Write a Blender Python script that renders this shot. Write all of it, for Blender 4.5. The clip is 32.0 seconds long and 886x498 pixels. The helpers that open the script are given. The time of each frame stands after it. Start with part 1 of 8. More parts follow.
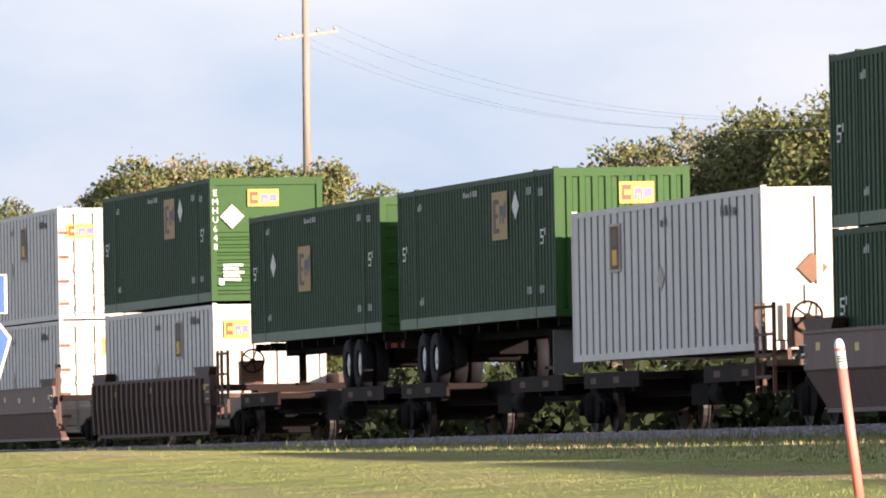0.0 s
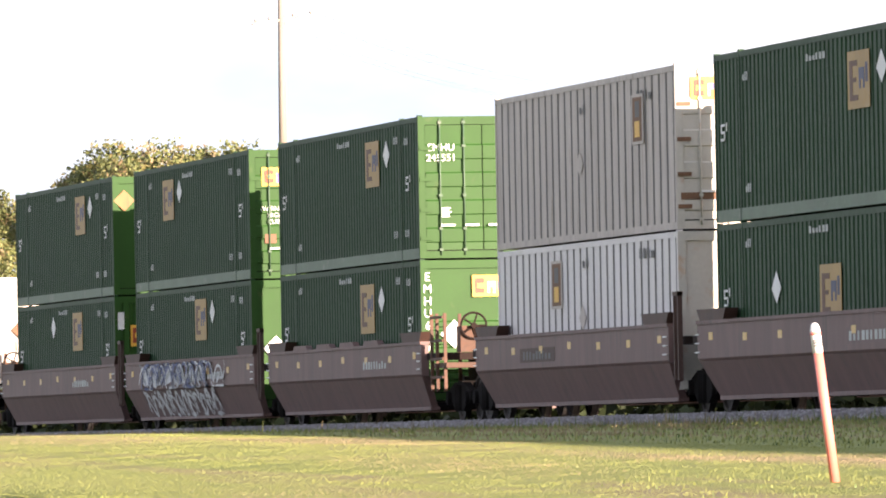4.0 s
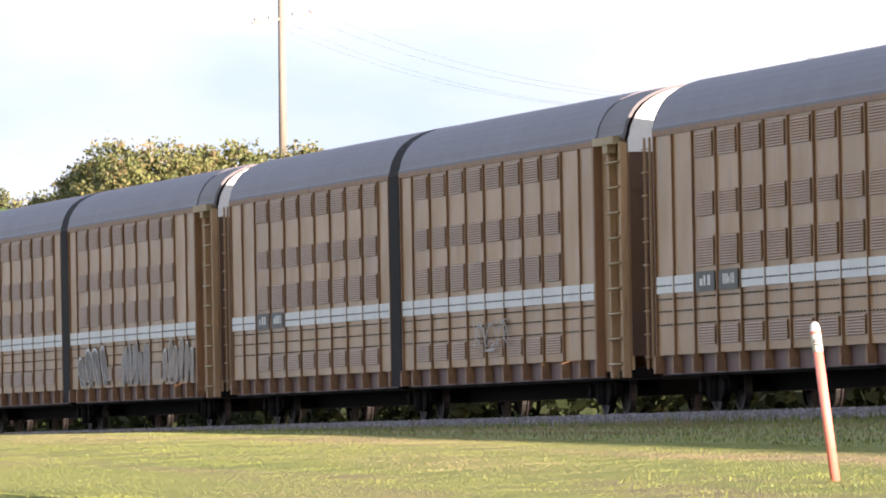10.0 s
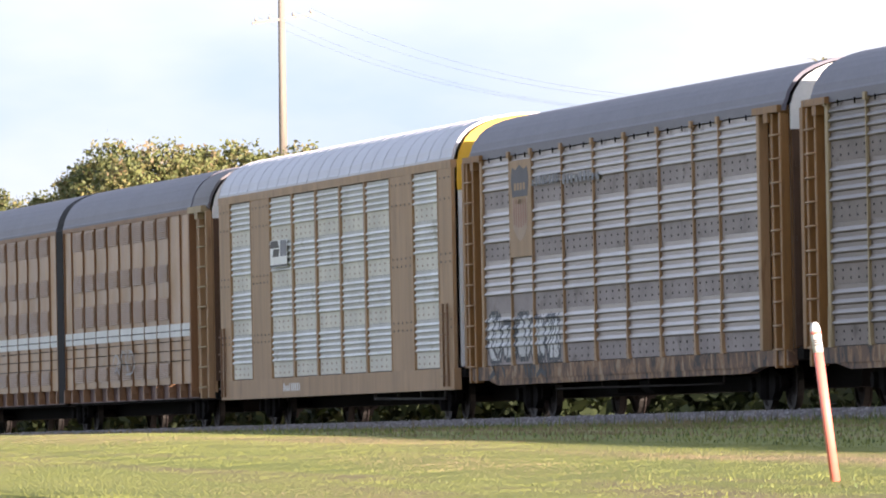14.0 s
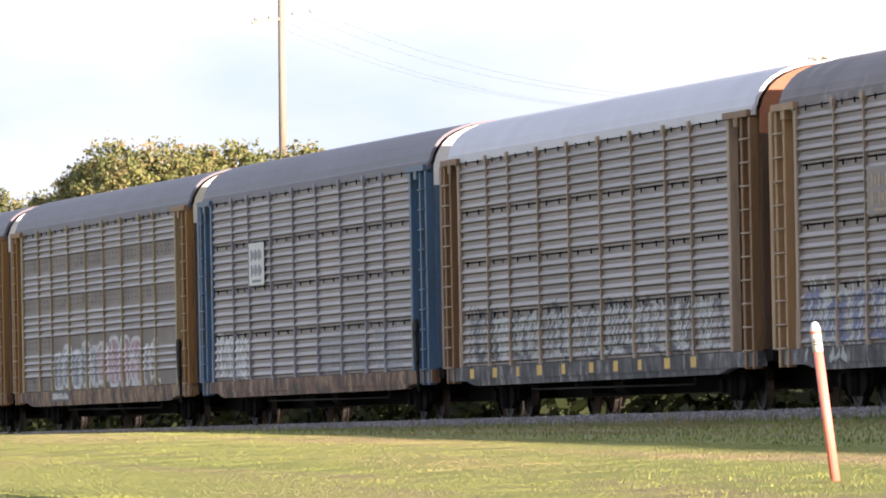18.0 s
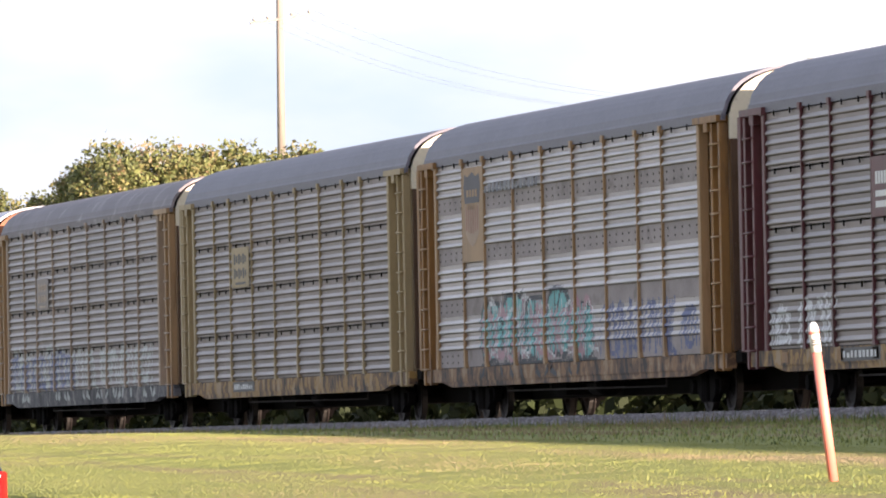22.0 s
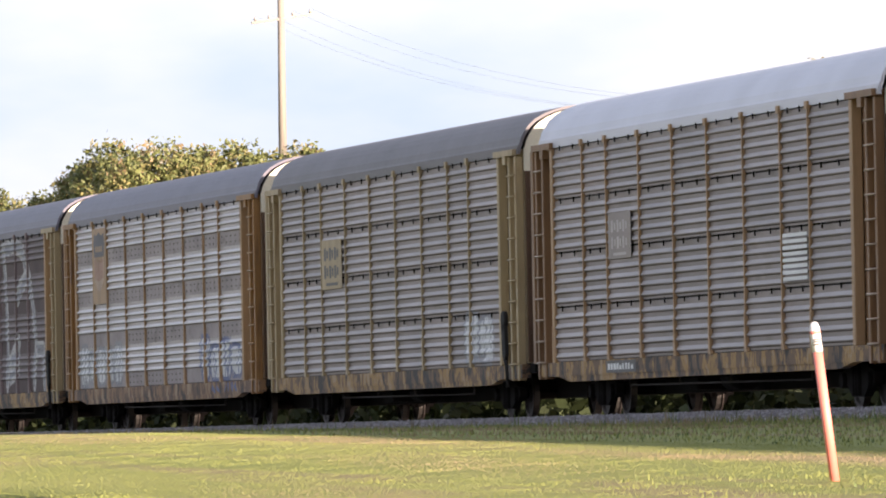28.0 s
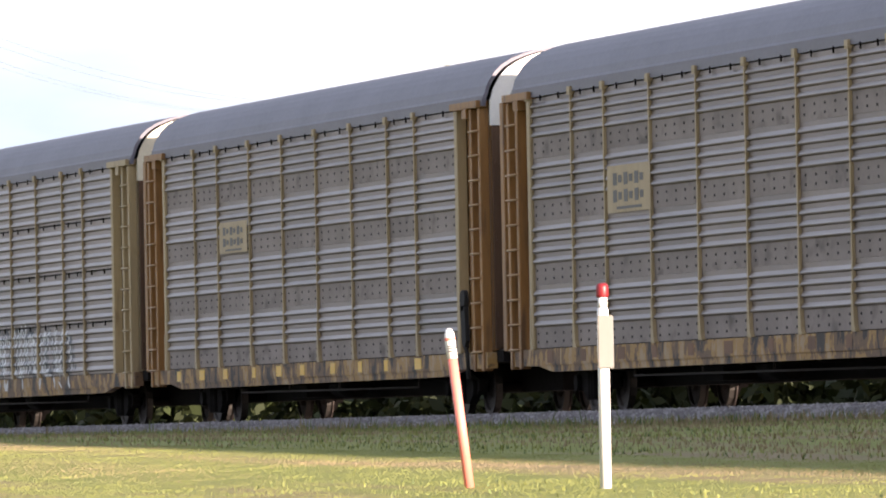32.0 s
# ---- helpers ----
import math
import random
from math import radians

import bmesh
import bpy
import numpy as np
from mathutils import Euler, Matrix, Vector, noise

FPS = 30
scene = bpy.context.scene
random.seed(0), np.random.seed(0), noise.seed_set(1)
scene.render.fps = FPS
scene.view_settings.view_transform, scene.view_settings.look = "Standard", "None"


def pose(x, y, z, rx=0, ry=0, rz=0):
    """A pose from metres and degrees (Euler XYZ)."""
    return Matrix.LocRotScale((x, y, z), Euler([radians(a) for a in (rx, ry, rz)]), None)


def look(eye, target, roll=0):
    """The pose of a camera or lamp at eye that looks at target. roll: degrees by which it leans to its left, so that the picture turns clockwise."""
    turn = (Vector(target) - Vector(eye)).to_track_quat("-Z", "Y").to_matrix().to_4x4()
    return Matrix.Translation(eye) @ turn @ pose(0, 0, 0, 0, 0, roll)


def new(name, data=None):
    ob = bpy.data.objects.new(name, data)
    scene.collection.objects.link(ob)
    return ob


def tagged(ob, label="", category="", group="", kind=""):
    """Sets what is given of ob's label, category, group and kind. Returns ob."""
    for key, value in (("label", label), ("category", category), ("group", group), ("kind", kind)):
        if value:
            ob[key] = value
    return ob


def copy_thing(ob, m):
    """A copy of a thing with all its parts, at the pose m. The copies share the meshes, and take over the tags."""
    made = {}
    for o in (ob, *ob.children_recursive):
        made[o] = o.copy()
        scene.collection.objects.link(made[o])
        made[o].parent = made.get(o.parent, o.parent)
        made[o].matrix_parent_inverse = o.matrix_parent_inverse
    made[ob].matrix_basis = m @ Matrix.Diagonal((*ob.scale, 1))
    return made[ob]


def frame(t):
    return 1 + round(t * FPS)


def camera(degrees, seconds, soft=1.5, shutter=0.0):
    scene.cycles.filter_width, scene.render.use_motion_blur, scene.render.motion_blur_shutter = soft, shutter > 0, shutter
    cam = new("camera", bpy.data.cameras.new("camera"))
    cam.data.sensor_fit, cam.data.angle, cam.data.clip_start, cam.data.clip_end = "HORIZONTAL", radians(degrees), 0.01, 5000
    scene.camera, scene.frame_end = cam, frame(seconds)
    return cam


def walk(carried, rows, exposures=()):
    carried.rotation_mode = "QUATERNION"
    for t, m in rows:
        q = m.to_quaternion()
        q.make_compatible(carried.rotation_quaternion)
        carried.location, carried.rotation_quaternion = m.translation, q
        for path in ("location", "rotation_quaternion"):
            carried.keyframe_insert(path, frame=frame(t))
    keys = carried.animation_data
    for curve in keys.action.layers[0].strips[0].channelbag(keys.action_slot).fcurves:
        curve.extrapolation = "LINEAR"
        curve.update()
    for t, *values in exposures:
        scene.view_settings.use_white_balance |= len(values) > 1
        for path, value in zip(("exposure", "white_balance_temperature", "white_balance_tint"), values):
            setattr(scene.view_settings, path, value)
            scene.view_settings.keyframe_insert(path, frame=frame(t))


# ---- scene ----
EYE = Vector((0.0, -36.24, -0.403))
LENS = 5.2374
cam = camera(LENS, 32.0, soft=1.9)


def aim(turn, tilt):
    """A camera pose: degrees turned to the right of the long view and tilted up from it."""
    a, b = radians(10.8325 + turn), radians(1.1324 + tilt)
    way = Vector((-math.cos(a) * math.cos(b), math.sin(a) * math.cos(b), math.sin(b)))
    return look(EYE, EYE + way * 100, -1.0823)


walk(cam, [(0.0, aim(-0.144, 0.100)), (0.5, aim(-0.100, 0.105)), (1.0, aim(0.137, 0.121)), (1.5, aim(0.056, 0.083)),
           (2.0, aim(0.001, 0.006)), (3.0, aim(-0.003, 0.004)), (6.0, aim(0, 0.002)), (7.0, aim(0.003, -0.006)),
           (8.0, aim(-0.006, 0.010)), (9.0, aim(-0.003, -0.003)), (13.0, aim(-0.006, 0.0)), (16.0, aim(0, 0)),
           (19.0, aim(-0.005, -0.004)), (21.0, aim(0.005, -0.002)), (23.0, aim(0.006, 0)), (25.0, aim(0.0, -0.002)), (28.0, aim(-0.001, -0.002)),
           (30.0, aim(0, 0.008)), (31.0, aim(-0.010, -0.010)), (31.2, aim(0.060, -0.002)), (31.4, aim(0.167, 0.0)), (31.6, aim(0.528, 0.0)),
           (31.8, aim(1.157, -0.001)), (32.0, aim(2.159, -0.004))],
     exposures=[(0.0, 1.36, 6370, 25), (1.0, 1.28, 6420, 25), (2.4, 1.74, 6620, 26), (3.1, 1.93, 6620, 26), (6.0, 1.82, 6620, 26), (9.0, 1.75, 6510, 26), (13.0, 1.62, 6240, 25), (16.0, 1.67, 6520, 26), (19.0, 1.72, 6620, 26), (25.0, 1.72, 6620, 26), (28.0, 1.62, 6620, 26), (31.0, 1.66, 6620, 26), (32.0, 1.8, 6620, 26)])

# ---- world and sun ----
SUN_EL, SUN_AZ = radians(11.6), radians(31.5)
SUN_WAY = Vector((math.cos(SUN_EL) * math.cos(SUN_AZ), math.cos(SUN_EL) * math.sin(SUN_AZ), math.sin(SUN_EL)))
world = bpy.data.worlds.new("world")
scene.world = world
world.use_nodes = True
wn, wl = world.node_tree.nodes, world.node_tree.links
wn.clear()
w_out, w_bg = wn.new("ShaderNodeOutputWorld"), wn.new("ShaderNodeBackground")
w_sky = wn.new("ShaderNodeTexSky")
w_sky.sky_type, w_sky.sun_disc = "NISHITA", False
w_sky.sun_elevation, w_sky.sun_rotation = SUN_EL, radians(90) - SUN_AZ
w_sky.air_density, w_sky.dust_density, w_sky.ozone_density = 1.0, 1.5, 1.0
w_co, w_map = wn.new("ShaderNodeTexCoord"), wn.new("ShaderNodeMapping")
w_map.inputs["Scale"].default_value = (9, 9, 26)
w_cloud = wn.new("ShaderNodeTexNoise")
w_cloud.inputs["Scale"].default_value, w_cloud.inputs["Detail"].default_value, w_cloud.inputs["Roughness"].default_value = 1.3, 6, 0.5
w_ramp = wn.new("ShaderNodeValToRGB")
w_ramp.color_ramp.elements[0].position, w_ramp.color_ramp.elements[1].position = 0.38, 0.62
w_ramp.color_ramp.elements[0].color, w_ramp.color_ramp.elements[1].color = (4.1, 5.45, 6.6, 1), (6.5, 7.1, 7.25, 1)
w_mix = wn.new("ShaderNodeMix")
w_mix.data_type = "RGBA"
w_up, w_thin = wn.new("ShaderNodeSeparateXYZ"), wn.new("ShaderNodeMapRange")
wl.new(w_co.outputs["Generated"], w_up.inputs["Vector"])
# the haze and cloud thin out overhead
w_thin.inputs["From Min"].default_value, w_thin.inputs["From Max"].default_value = 0.10, 0.60
w_thin.inputs["To Min"].default_value, w_thin.inputs["To Max"].default_value = 0.80, 0.45
wl.new(w_up.outputs["Z"], w_thin.inputs["Value"])
wl.new(w_thin.outputs["Result"], w_mix.inputs["Factor"])
wl.new(w_co.outputs["Generated"], w_map.inputs["Vector"])
wl.new(w_map.outputs["Vector"], w_cloud.inputs["Vector"])
wl.new(w_cloud.outputs["Fac"], w_ramp.inputs["Fac"])
wl.new(w_sky.outputs["Color"], w_mix.inputs["A"])
wl.new(w_ramp.outputs["Color"], w_mix.inputs["B"])
wl.new(w_mix.outputs["Result"], w_bg.inputs["Color"])
w_bg.inputs["Strength"].default_value = 0.058
wl.new(w_bg.outputs["Background"], w_out.inputs["Surface"])
sun = new("sun", bpy.data.lights.new("sun", "SUN"))
sun.data.energy, sun.data.angle, sun.data.color = 5.0, radians(0.5), (1.0, 0.86, 0.66)
sun.matrix_world = look(SUN_WAY * 50, (0, 0, 0))


# ---- materials ----
MATS = {}


def mat(name, rgb, rough=0.6, metal=0.0, var=0.25, scale=1.2, fine=14.0, stretch=(1, 1, 1), bump=0.1, dirt=None, dirt_at=0.55, emit=0.0, spec=0.5, coat=0.0, rv=0.12, each=0.0):
    """A painted, weathered or natural surface: broad stains, fine grain and relief, in the thing's own space."""
    if name in MATS:
        return MATS[name]
    m = MATS[name] = bpy.data.materials.new(name)
    m.use_nodes = True
    n, l = m.node_tree.nodes, m.node_tree.links
    b = n["Principled BSDF"]
    b.inputs["Metallic"].default_value = metal
    b.inputs["Specular IOR Level"].default_value = spec
    b.inputs["Coat Weight"].default_value = coat
    co, mp, oi = n.new("ShaderNodeTexCoord"), n.new("ShaderNodeMapping"), n.new("ShaderNodeObjectInfo")
    mp.inputs["Scale"].default_value = stretch
    l.new(co.outputs["Object"], mp.inputs["Vector"])
    w = n.new("ShaderNodeMath")
    w.operation = "MULTIPLY"
    w.inputs[1].default_value = 37.0
    l.new(oi.outputs["Random"], w.inputs[0])

    def tex(s, d):
        t = n.new("ShaderNodeTexNoise")
        t.noise_dimensions = "4D"
        t.inputs["Scale"].default_value, t.inputs["Detail"].default_value = s, d
        l.new(mp.outputs["Vector"], t.inputs["Vector"])
        l.new(w.outputs[0], t.inputs["W"])
        return t
    big, small = tex(scale, 4), tex(fine, 3)
    add = n.new("ShaderNodeMath")
    add.operation = "ADD"
    l.new(big.outputs["Fac"], add.inputs[0])
    half = n.new("ShaderNodeMath")
    half.operation = "MULTIPLY"
    half.inputs[1].default_value = 0.5
    l.new(small.outputs["Fac"], half.inputs[0])
    l.new(half.outputs[0], add.inputs[1])
    rng = n.new("ShaderNodeMapRange")
    rng.inputs["From Min"].default_value, rng.inputs["From Max"].default_value = 0.45, 1.05
    rng.inputs["To Min"].default_value, rng.inputs["To Max"].default_value = 1 - var, 1 + var
    l.new(add.outputs[0], rng.inputs["Value"])
    mul = n.new("ShaderNodeVectorMath")
    mul.operation = "SCALE"
    mul.inputs[0].default_value = rgb
    l.new(rng.outputs["Result"], mul.inputs["Scale"])
    last = mul.outputs[0]
    if each:
        # every sheet has aged a little differently
        own, tone = n.new("ShaderNodeMapRange"), n.new("ShaderNodeVectorMath")
        own.inputs["To Min"].default_value, own.inputs["To Max"].default_value = 1 - each, 1 + each
        l.new(oi.outputs["Random"], own.inputs["Value"])
        tone.operation = "SCALE"
        l.new(last, tone.inputs[0])
        l.new(own.outputs["Result"], tone.inputs["Scale"])
        last = tone.outputs[0]
    if dirt:
        ramp = n.new("ShaderNodeMapRange")
        ramp.inputs["From Min"].default_value, ramp.inputs["From Max"].default_value = dirt_at, dirt_at + 0.16
        stain = tex(scale * 2.3, 6)
        l.new(stain.outputs["Fac"], ramp.inputs["Value"])
        mx = n.new("ShaderNodeMix")
        mx.data_type = "RGBA"
        mx.inputs["B"].default_value = (*dirt, 1)
        l.new(ramp.outputs["Result"], mx.inputs["Factor"])
        l.new(last, mx.inputs["A"])
        last = mx.outputs["Result"]
    l.new(last, b.inputs["Base Color"])
    r2 = n.new("ShaderNodeMapRange")
    r2.inputs["To Min"].default_value, r2.inputs["To Max"].default_value = max(0.02, rough - rv), min(1, rough + rv)
    l.new(small.outputs["Fac"], r2.inputs["Value"])
    l.new(r2.outputs["Result"], b.inputs["Roughness"])
    if bump:
        bp = n.new("ShaderNodeBump")
        bp.inputs["Strength"].default_value, bp.inputs["Distance"].default_value = bump, 0.02
        l.new(add.outputs[0], bp.inputs["Height"])
        l.new(bp.outputs["Normal"], b.inputs["Normal"])
    if emit:
        b.inputs["Emission Color"].default_value, b.inputs["Emission Strength"].default_value = (*rgb, 1), emit
    return m


def grime(name, tones):
    """Old paint in patches of several tones: soot, bare primer, paint and pale scuffs, in upright smears."""
    m = bpy.data.materials.new(name)
    m.use_nodes = True
    n, l = m.node_tree.nodes, m.node_tree.links
    b = n["Principled BSDF"]
    b.inputs["Roughness"].default_value = 0.65
    co, mp, oi = n.new("ShaderNodeTexCoord"), n.new("ShaderNodeMapping"), n.new("ShaderNodeObjectInfo")
    mp.inputs["Scale"].default_value = (1.7, 1.0, 1.1)
    l.new(co.outputs["Object"], mp.inputs["Vector"])
    w = n.new("ShaderNodeMath")
    w.operation = "MULTIPLY"
    w.inputs[1].default_value = 53.0
    l.new(oi.outputs["Random"], w.inputs[0])
    t = n.new("ShaderNodeTexNoise")
    t.noise_dimensions = "4D"
    t.inputs["Scale"].default_value, t.inputs["Detail"].default_value, t.inputs["Roughness"].default_value, t.inputs["Distortion"].default_value = 1.3, 5, 0.62, 0.6
    l.new(mp.outputs["Vector"], t.inputs["Vector"])
    l.new(w.outputs[0], t.inputs["W"])
    r = n.new("ShaderNodeValToRGB")
    e = r.color_ramp.elements
    while len(e) < 8:
        e.new(0.5)
    for k, (at, tone) in enumerate(zip((0.0, 0.41, 0.44, 0.50, 0.52, 0.57, 0.60, 1.0), (0, 0, 1, 1, 2, 2, 3, 3))):
        e[k].position, e[k].color = at, (*tones[tone], 1)
    l.new(t.outputs["Fac"], r.inputs["Fac"])
    l.new(r.outputs["Color"], b.inputs["Base Color"])
    bp = n.new("ShaderNodeBump")
    bp.inputs["Strength"].default_value, bp.inputs["Distance"].default_value = 0.25, 0.02
    l.new(t.outputs["Fac"], bp.inputs["Height"])
    l.new(bp.outputs["Normal"], b.inputs["Normal"])
    return m


STREAK = (2.5, 2.5, 0.35)
M_TAN = mat("tan_paint", (0.385, 0.232, 0.115), 0.55, var=0.22, stretch=STREAK, dirt=(0.20, 0.10, 0.05), dirt_at=0.60)
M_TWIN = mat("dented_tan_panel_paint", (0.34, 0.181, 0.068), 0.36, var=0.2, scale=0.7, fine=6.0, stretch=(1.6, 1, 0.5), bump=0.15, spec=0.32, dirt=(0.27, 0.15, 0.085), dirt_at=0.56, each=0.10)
# darker tan vent backing, standing in for the shade between slats
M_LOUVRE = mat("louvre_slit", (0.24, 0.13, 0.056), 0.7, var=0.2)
M_TWIN_POST = mat("weathered_tan_post_paint", (0.25, 0.12, 0.05), 0.55, var=0.25, stretch=STREAK, dirt=(0.14, 0.07, 0.035), dirt_at=0.56)
# browner copy of the tan paint, with shade put into its colour
M_TAN_DK = mat("shaded_tan_paint", (0.22, 0.115, 0.05), 0.55, var=0.22, stretch=STREAK, dirt=(0.12, 0.06, 0.03))
M_YEL = mat("faded_yellow_paint", (0.38, 0.28, 0.15), 0.55, var=0.2, stretch=STREAK, dirt=(0.22, 0.13, 0.06), dirt_at=0.60)
M_ORA = mat("ochre_paint", (0.29, 0.14, 0.04), 0.55, var=0.25, stretch=STREAK, dirt=(0.14, 0.07, 0.03))
M_SILL_T = grime("grimy_tan_sill_paint", ((0.026, 0.016, 0.012), (0.130, 0.065, 0.034), (0.259, 0.137, 0.061), (0.346, 0.238, 0.147)))
M_SILL_Y = grime("grimy_yellow_sill_paint", ((0.024, 0.016, 0.012), (0.146, 0.079, 0.037), (0.346, 0.194, 0.055), (0.362, 0.252, 0.147)))
M_SILL_G = grime("grimy_grey_sill_paint", ((0.014, 0.014, 0.017), (0.050, 0.048, 0.054), (0.108, 0.101, 0.108), (0.245, 0.223, 0.209)))
M_SILL_R = grime("rust_mottled_sill_paint", ((0.026, 0.014, 0.011), (0.113, 0.050, 0.027), (0.208, 0.101, 0.049), (0.346, 0.230, 0.153)))
M_MAR = mat("maroon_paint", (0.11, 0.026, 0.03), 0.5, var=0.25, stretch=STREAK, dirt=(0.10, 0.05, 0.04))
M_BLU = mat("blue_paint", (0.07, 0.14, 0.235), 0.5, var=0.25, stretch=STREAK, dirt=(0.10, 0.09, 0.08))
M_PALE = mat("pale_post_paint", (0.40, 0.295, 0.215), 0.6, var=0.2, stretch=STREAK, dirt=(0.25, 0.2, 0.17))
M_PBLUE = mat("pale_blue_post_paint", (0.30, 0.29, 0.34), 0.6, var=0.2, stretch=STREAK, dirt=(0.2, 0.18, 0.19))
M_SPOST = mat("oversprayed_post_paint", (0.24, 0.175, 0.17), 0.6, var=0.25, stretch=STREAK)
M_GALV = mat("galvanized_panel", (0.145, 0.112, 0.101), 0.42, 0.4, rv=0.04, each=0.16, var=0.40, scale=0.45, stretch=(0.8, 1, 1.2), dirt=(0.15, 0.112, 0.085), dirt_at=0.53, bump=0)
M_GALV_LT = mat("bright_galvanized_panel", (0.265, 0.23, 0.219), 0.36, 0.5, rv=0.04, each=0.10, fine=4.0, var=0.24, scale=0.5, stretch=(0.8, 1, 1.2), dirt=(0.30, 0.27, 0.23), dirt_at=0.60, bump=0)
M_GALV_DK = mat("grimy_galvanized_panel", (0.168, 0.13, 0.117), 0.45, 0.35, rv=0.04, each=0.16, var=0.40, scale=0.45, stretch=(0.8, 1, 1.2), dirt=(0.12, 0.088, 0.066), dirt_at=0.53, bump=0)
M_GREY_SPRAY = mat("purple_grey_spray_paint", (0.105, 0.073, 0.072), 0.6, 0.0, var=0.22, scale=0.8)
# flat bands toned apart from the ridges: their light contrast put into colour
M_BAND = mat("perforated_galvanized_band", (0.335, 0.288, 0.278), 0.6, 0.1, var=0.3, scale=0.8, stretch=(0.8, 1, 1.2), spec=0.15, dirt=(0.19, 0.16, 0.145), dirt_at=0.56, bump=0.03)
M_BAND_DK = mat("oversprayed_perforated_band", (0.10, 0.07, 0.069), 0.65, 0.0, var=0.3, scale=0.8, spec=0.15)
M_BAND_MID = mat("toned_grimy_perforated_band", (0.25, 0.207, 0.188), 0.6, 0.1, var=0.3, scale=0.8, stretch=(0.8, 1, 1.2), spec=0.15, dirt=(0.13, 0.105, 0.095), dirt_at=0.56, bump=0.03)
# ridge highlights as colour: lighter copies of the sheets, for the upper slopes
M_RIDGE = mat("highlight_ridge_steel", (0.215, 0.183, 0.17), 0.36, 0.5, rv=0.04, each=0.12, var=0.3, scale=0.5, bump=0)
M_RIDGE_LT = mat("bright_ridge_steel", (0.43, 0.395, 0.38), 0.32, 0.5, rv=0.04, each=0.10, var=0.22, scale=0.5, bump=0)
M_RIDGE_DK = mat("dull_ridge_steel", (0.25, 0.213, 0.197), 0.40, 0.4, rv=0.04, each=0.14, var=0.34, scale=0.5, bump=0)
M_RIDGE_SPRAY = mat("highlight_oversprayed_ridge_paint", (0.135, 0.096, 0.093), 0.6, 0.0, var=0.3, scale=0.8)
# greyer white between the ridges: shade put into the sheet colour
M_GROUND_W = mat("dimmed_grimy_white_paint", (0.56, 0.55, 0.51), 0.5, 0.1, var=0.18, scale=0.8, dirt=(0.36, 0.33, 0.25), dirt_at=0.58)
M_BAND_W = mat("perforated_cream_band", (0.72, 0.69, 0.60), 0.6, 0.0, var=0.2, scale=0.8, spec=0.2)
M_WHITE_PANEL = mat("white_panel_paint", (0.78, 0.79, 0.76), 0.4, 0.15, var=0.14, scale=0.8, dirt=(0.45, 0.42, 0.34), dirt_at=0.62)
M_ROOF = mat("grey_roof_steel", (0.128, 0.123, 0.155), 0.5, 0.2, var=0.16, scale=0.6)
M_ROOF_LT = mat("silver_roof_steel", (0.52, 0.525, 0.58), 0.42, 0.3, var=0.1, scale=0.6)
M_ROOF_RUST = mat("rust_edged_roof_steel", (0.155, 0.135, 0.148), 0.55, 0.2, var=0.3, scale=0.6, dirt=(0.30, 0.275, 0.28), dirt_at=0.55)
M_ROOF_DK = mat("dark_roof_steel", (0.14, 0.13, 0.14), 0.55, 0.15, var=0.2, scale=0.6)
M_CREAM = mat("cream_paint", (0.62, 0.57, 0.45), 0.5, var=0.15, dirt=(0.3, 0.2, 0.13), dirt_at=0.62)
M_WHITE = mat("white_paint", (0.74, 0.74, 0.72), 0.5, var=0.1, dirt=(0.45, 0.4, 0.34), dirt_at=0.66)
M_YCAP = mat("bright_yellow_paint", (0.72, 0.42, 0.03), 0.45, var=0.12, dirt=(0.4, 0.2, 0.05), dirt_at=0.66)
M_RUSTCAP = mat("rust_red_paint", (0.28, 0.10, 0.045), 0.6, var=0.3, dirt=(0.12, 0.05, 0.03))
M_UNDER = mat("black_underframe_steel", (0.009, 0.0075, 0.007), 0.85, 0.0, var=0.35, spec=0.08)
M_WHEEL = mat("worn_wheel_steel", (0.03, 0.023, 0.02), 0.7, 0.2, var=0.3)
M_TREAD = mat("polished_wheel_tread", (0.05, 0.046, 0.042), 0.5, 0.5, var=0.1)
M_HOLE = mat("dark_opening", (0.015, 0.013, 0.012), 0.9, var=0.1, bump=0)
M_BLACK = mat("black_rubber", (0.012, 0.011, 0.013), 0.75, var=0.2, spec=0.15)
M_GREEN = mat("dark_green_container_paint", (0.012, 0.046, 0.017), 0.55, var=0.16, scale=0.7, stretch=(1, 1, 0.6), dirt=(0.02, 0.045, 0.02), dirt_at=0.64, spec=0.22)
M_GREEN_RAIL = mat("scuffed_green_rail_paint", (0.06, 0.115, 0.065), 0.5, var=0.25, dirt=(0.2, 0.2, 0.17), dirt_at=0.6)
# container green brightened in colour for the ends that face the sun
M_GREEN_END = mat("sunlit_green_end_paint", (0.020, 0.074, 0.011), 0.5, var=0.14, spec=0.25, dirt=(0.06, 0.095, 0.03), dirt_at=0.63)
M_CWHITE = mat("white_container_paint", (0.66, 0.62, 0.61), 0.5, var=0.12, stretch=(2.5, 1, 0.4), dirt=(0.36, 0.30, 0.24), dirt_at=0.66)
M_CWHITE_OLD = mat("weathered_white_container_paint", (0.45, 0.39, 0.35), 0.55, var=0.22, stretch=(2.5, 1, 0.3), dirt=(0.25, 0.18, 0.12), dirt_at=0.58)
M_CEND = mat("white_container_end_paint", (0.52, 0.49, 0.43), 0.5, var=0.12, dirt=(0.46, 0.26, 0.14), dirt_at=0.60)
M_SIGN_Y = mat("yellow_sign_vinyl", (0.74, 0.42, 0.05), 0.5, var=0.1)
M_SIGN_R = mat("red_brown_mark", (0.30, 0.05, 0.02), 0.5, var=0.1)
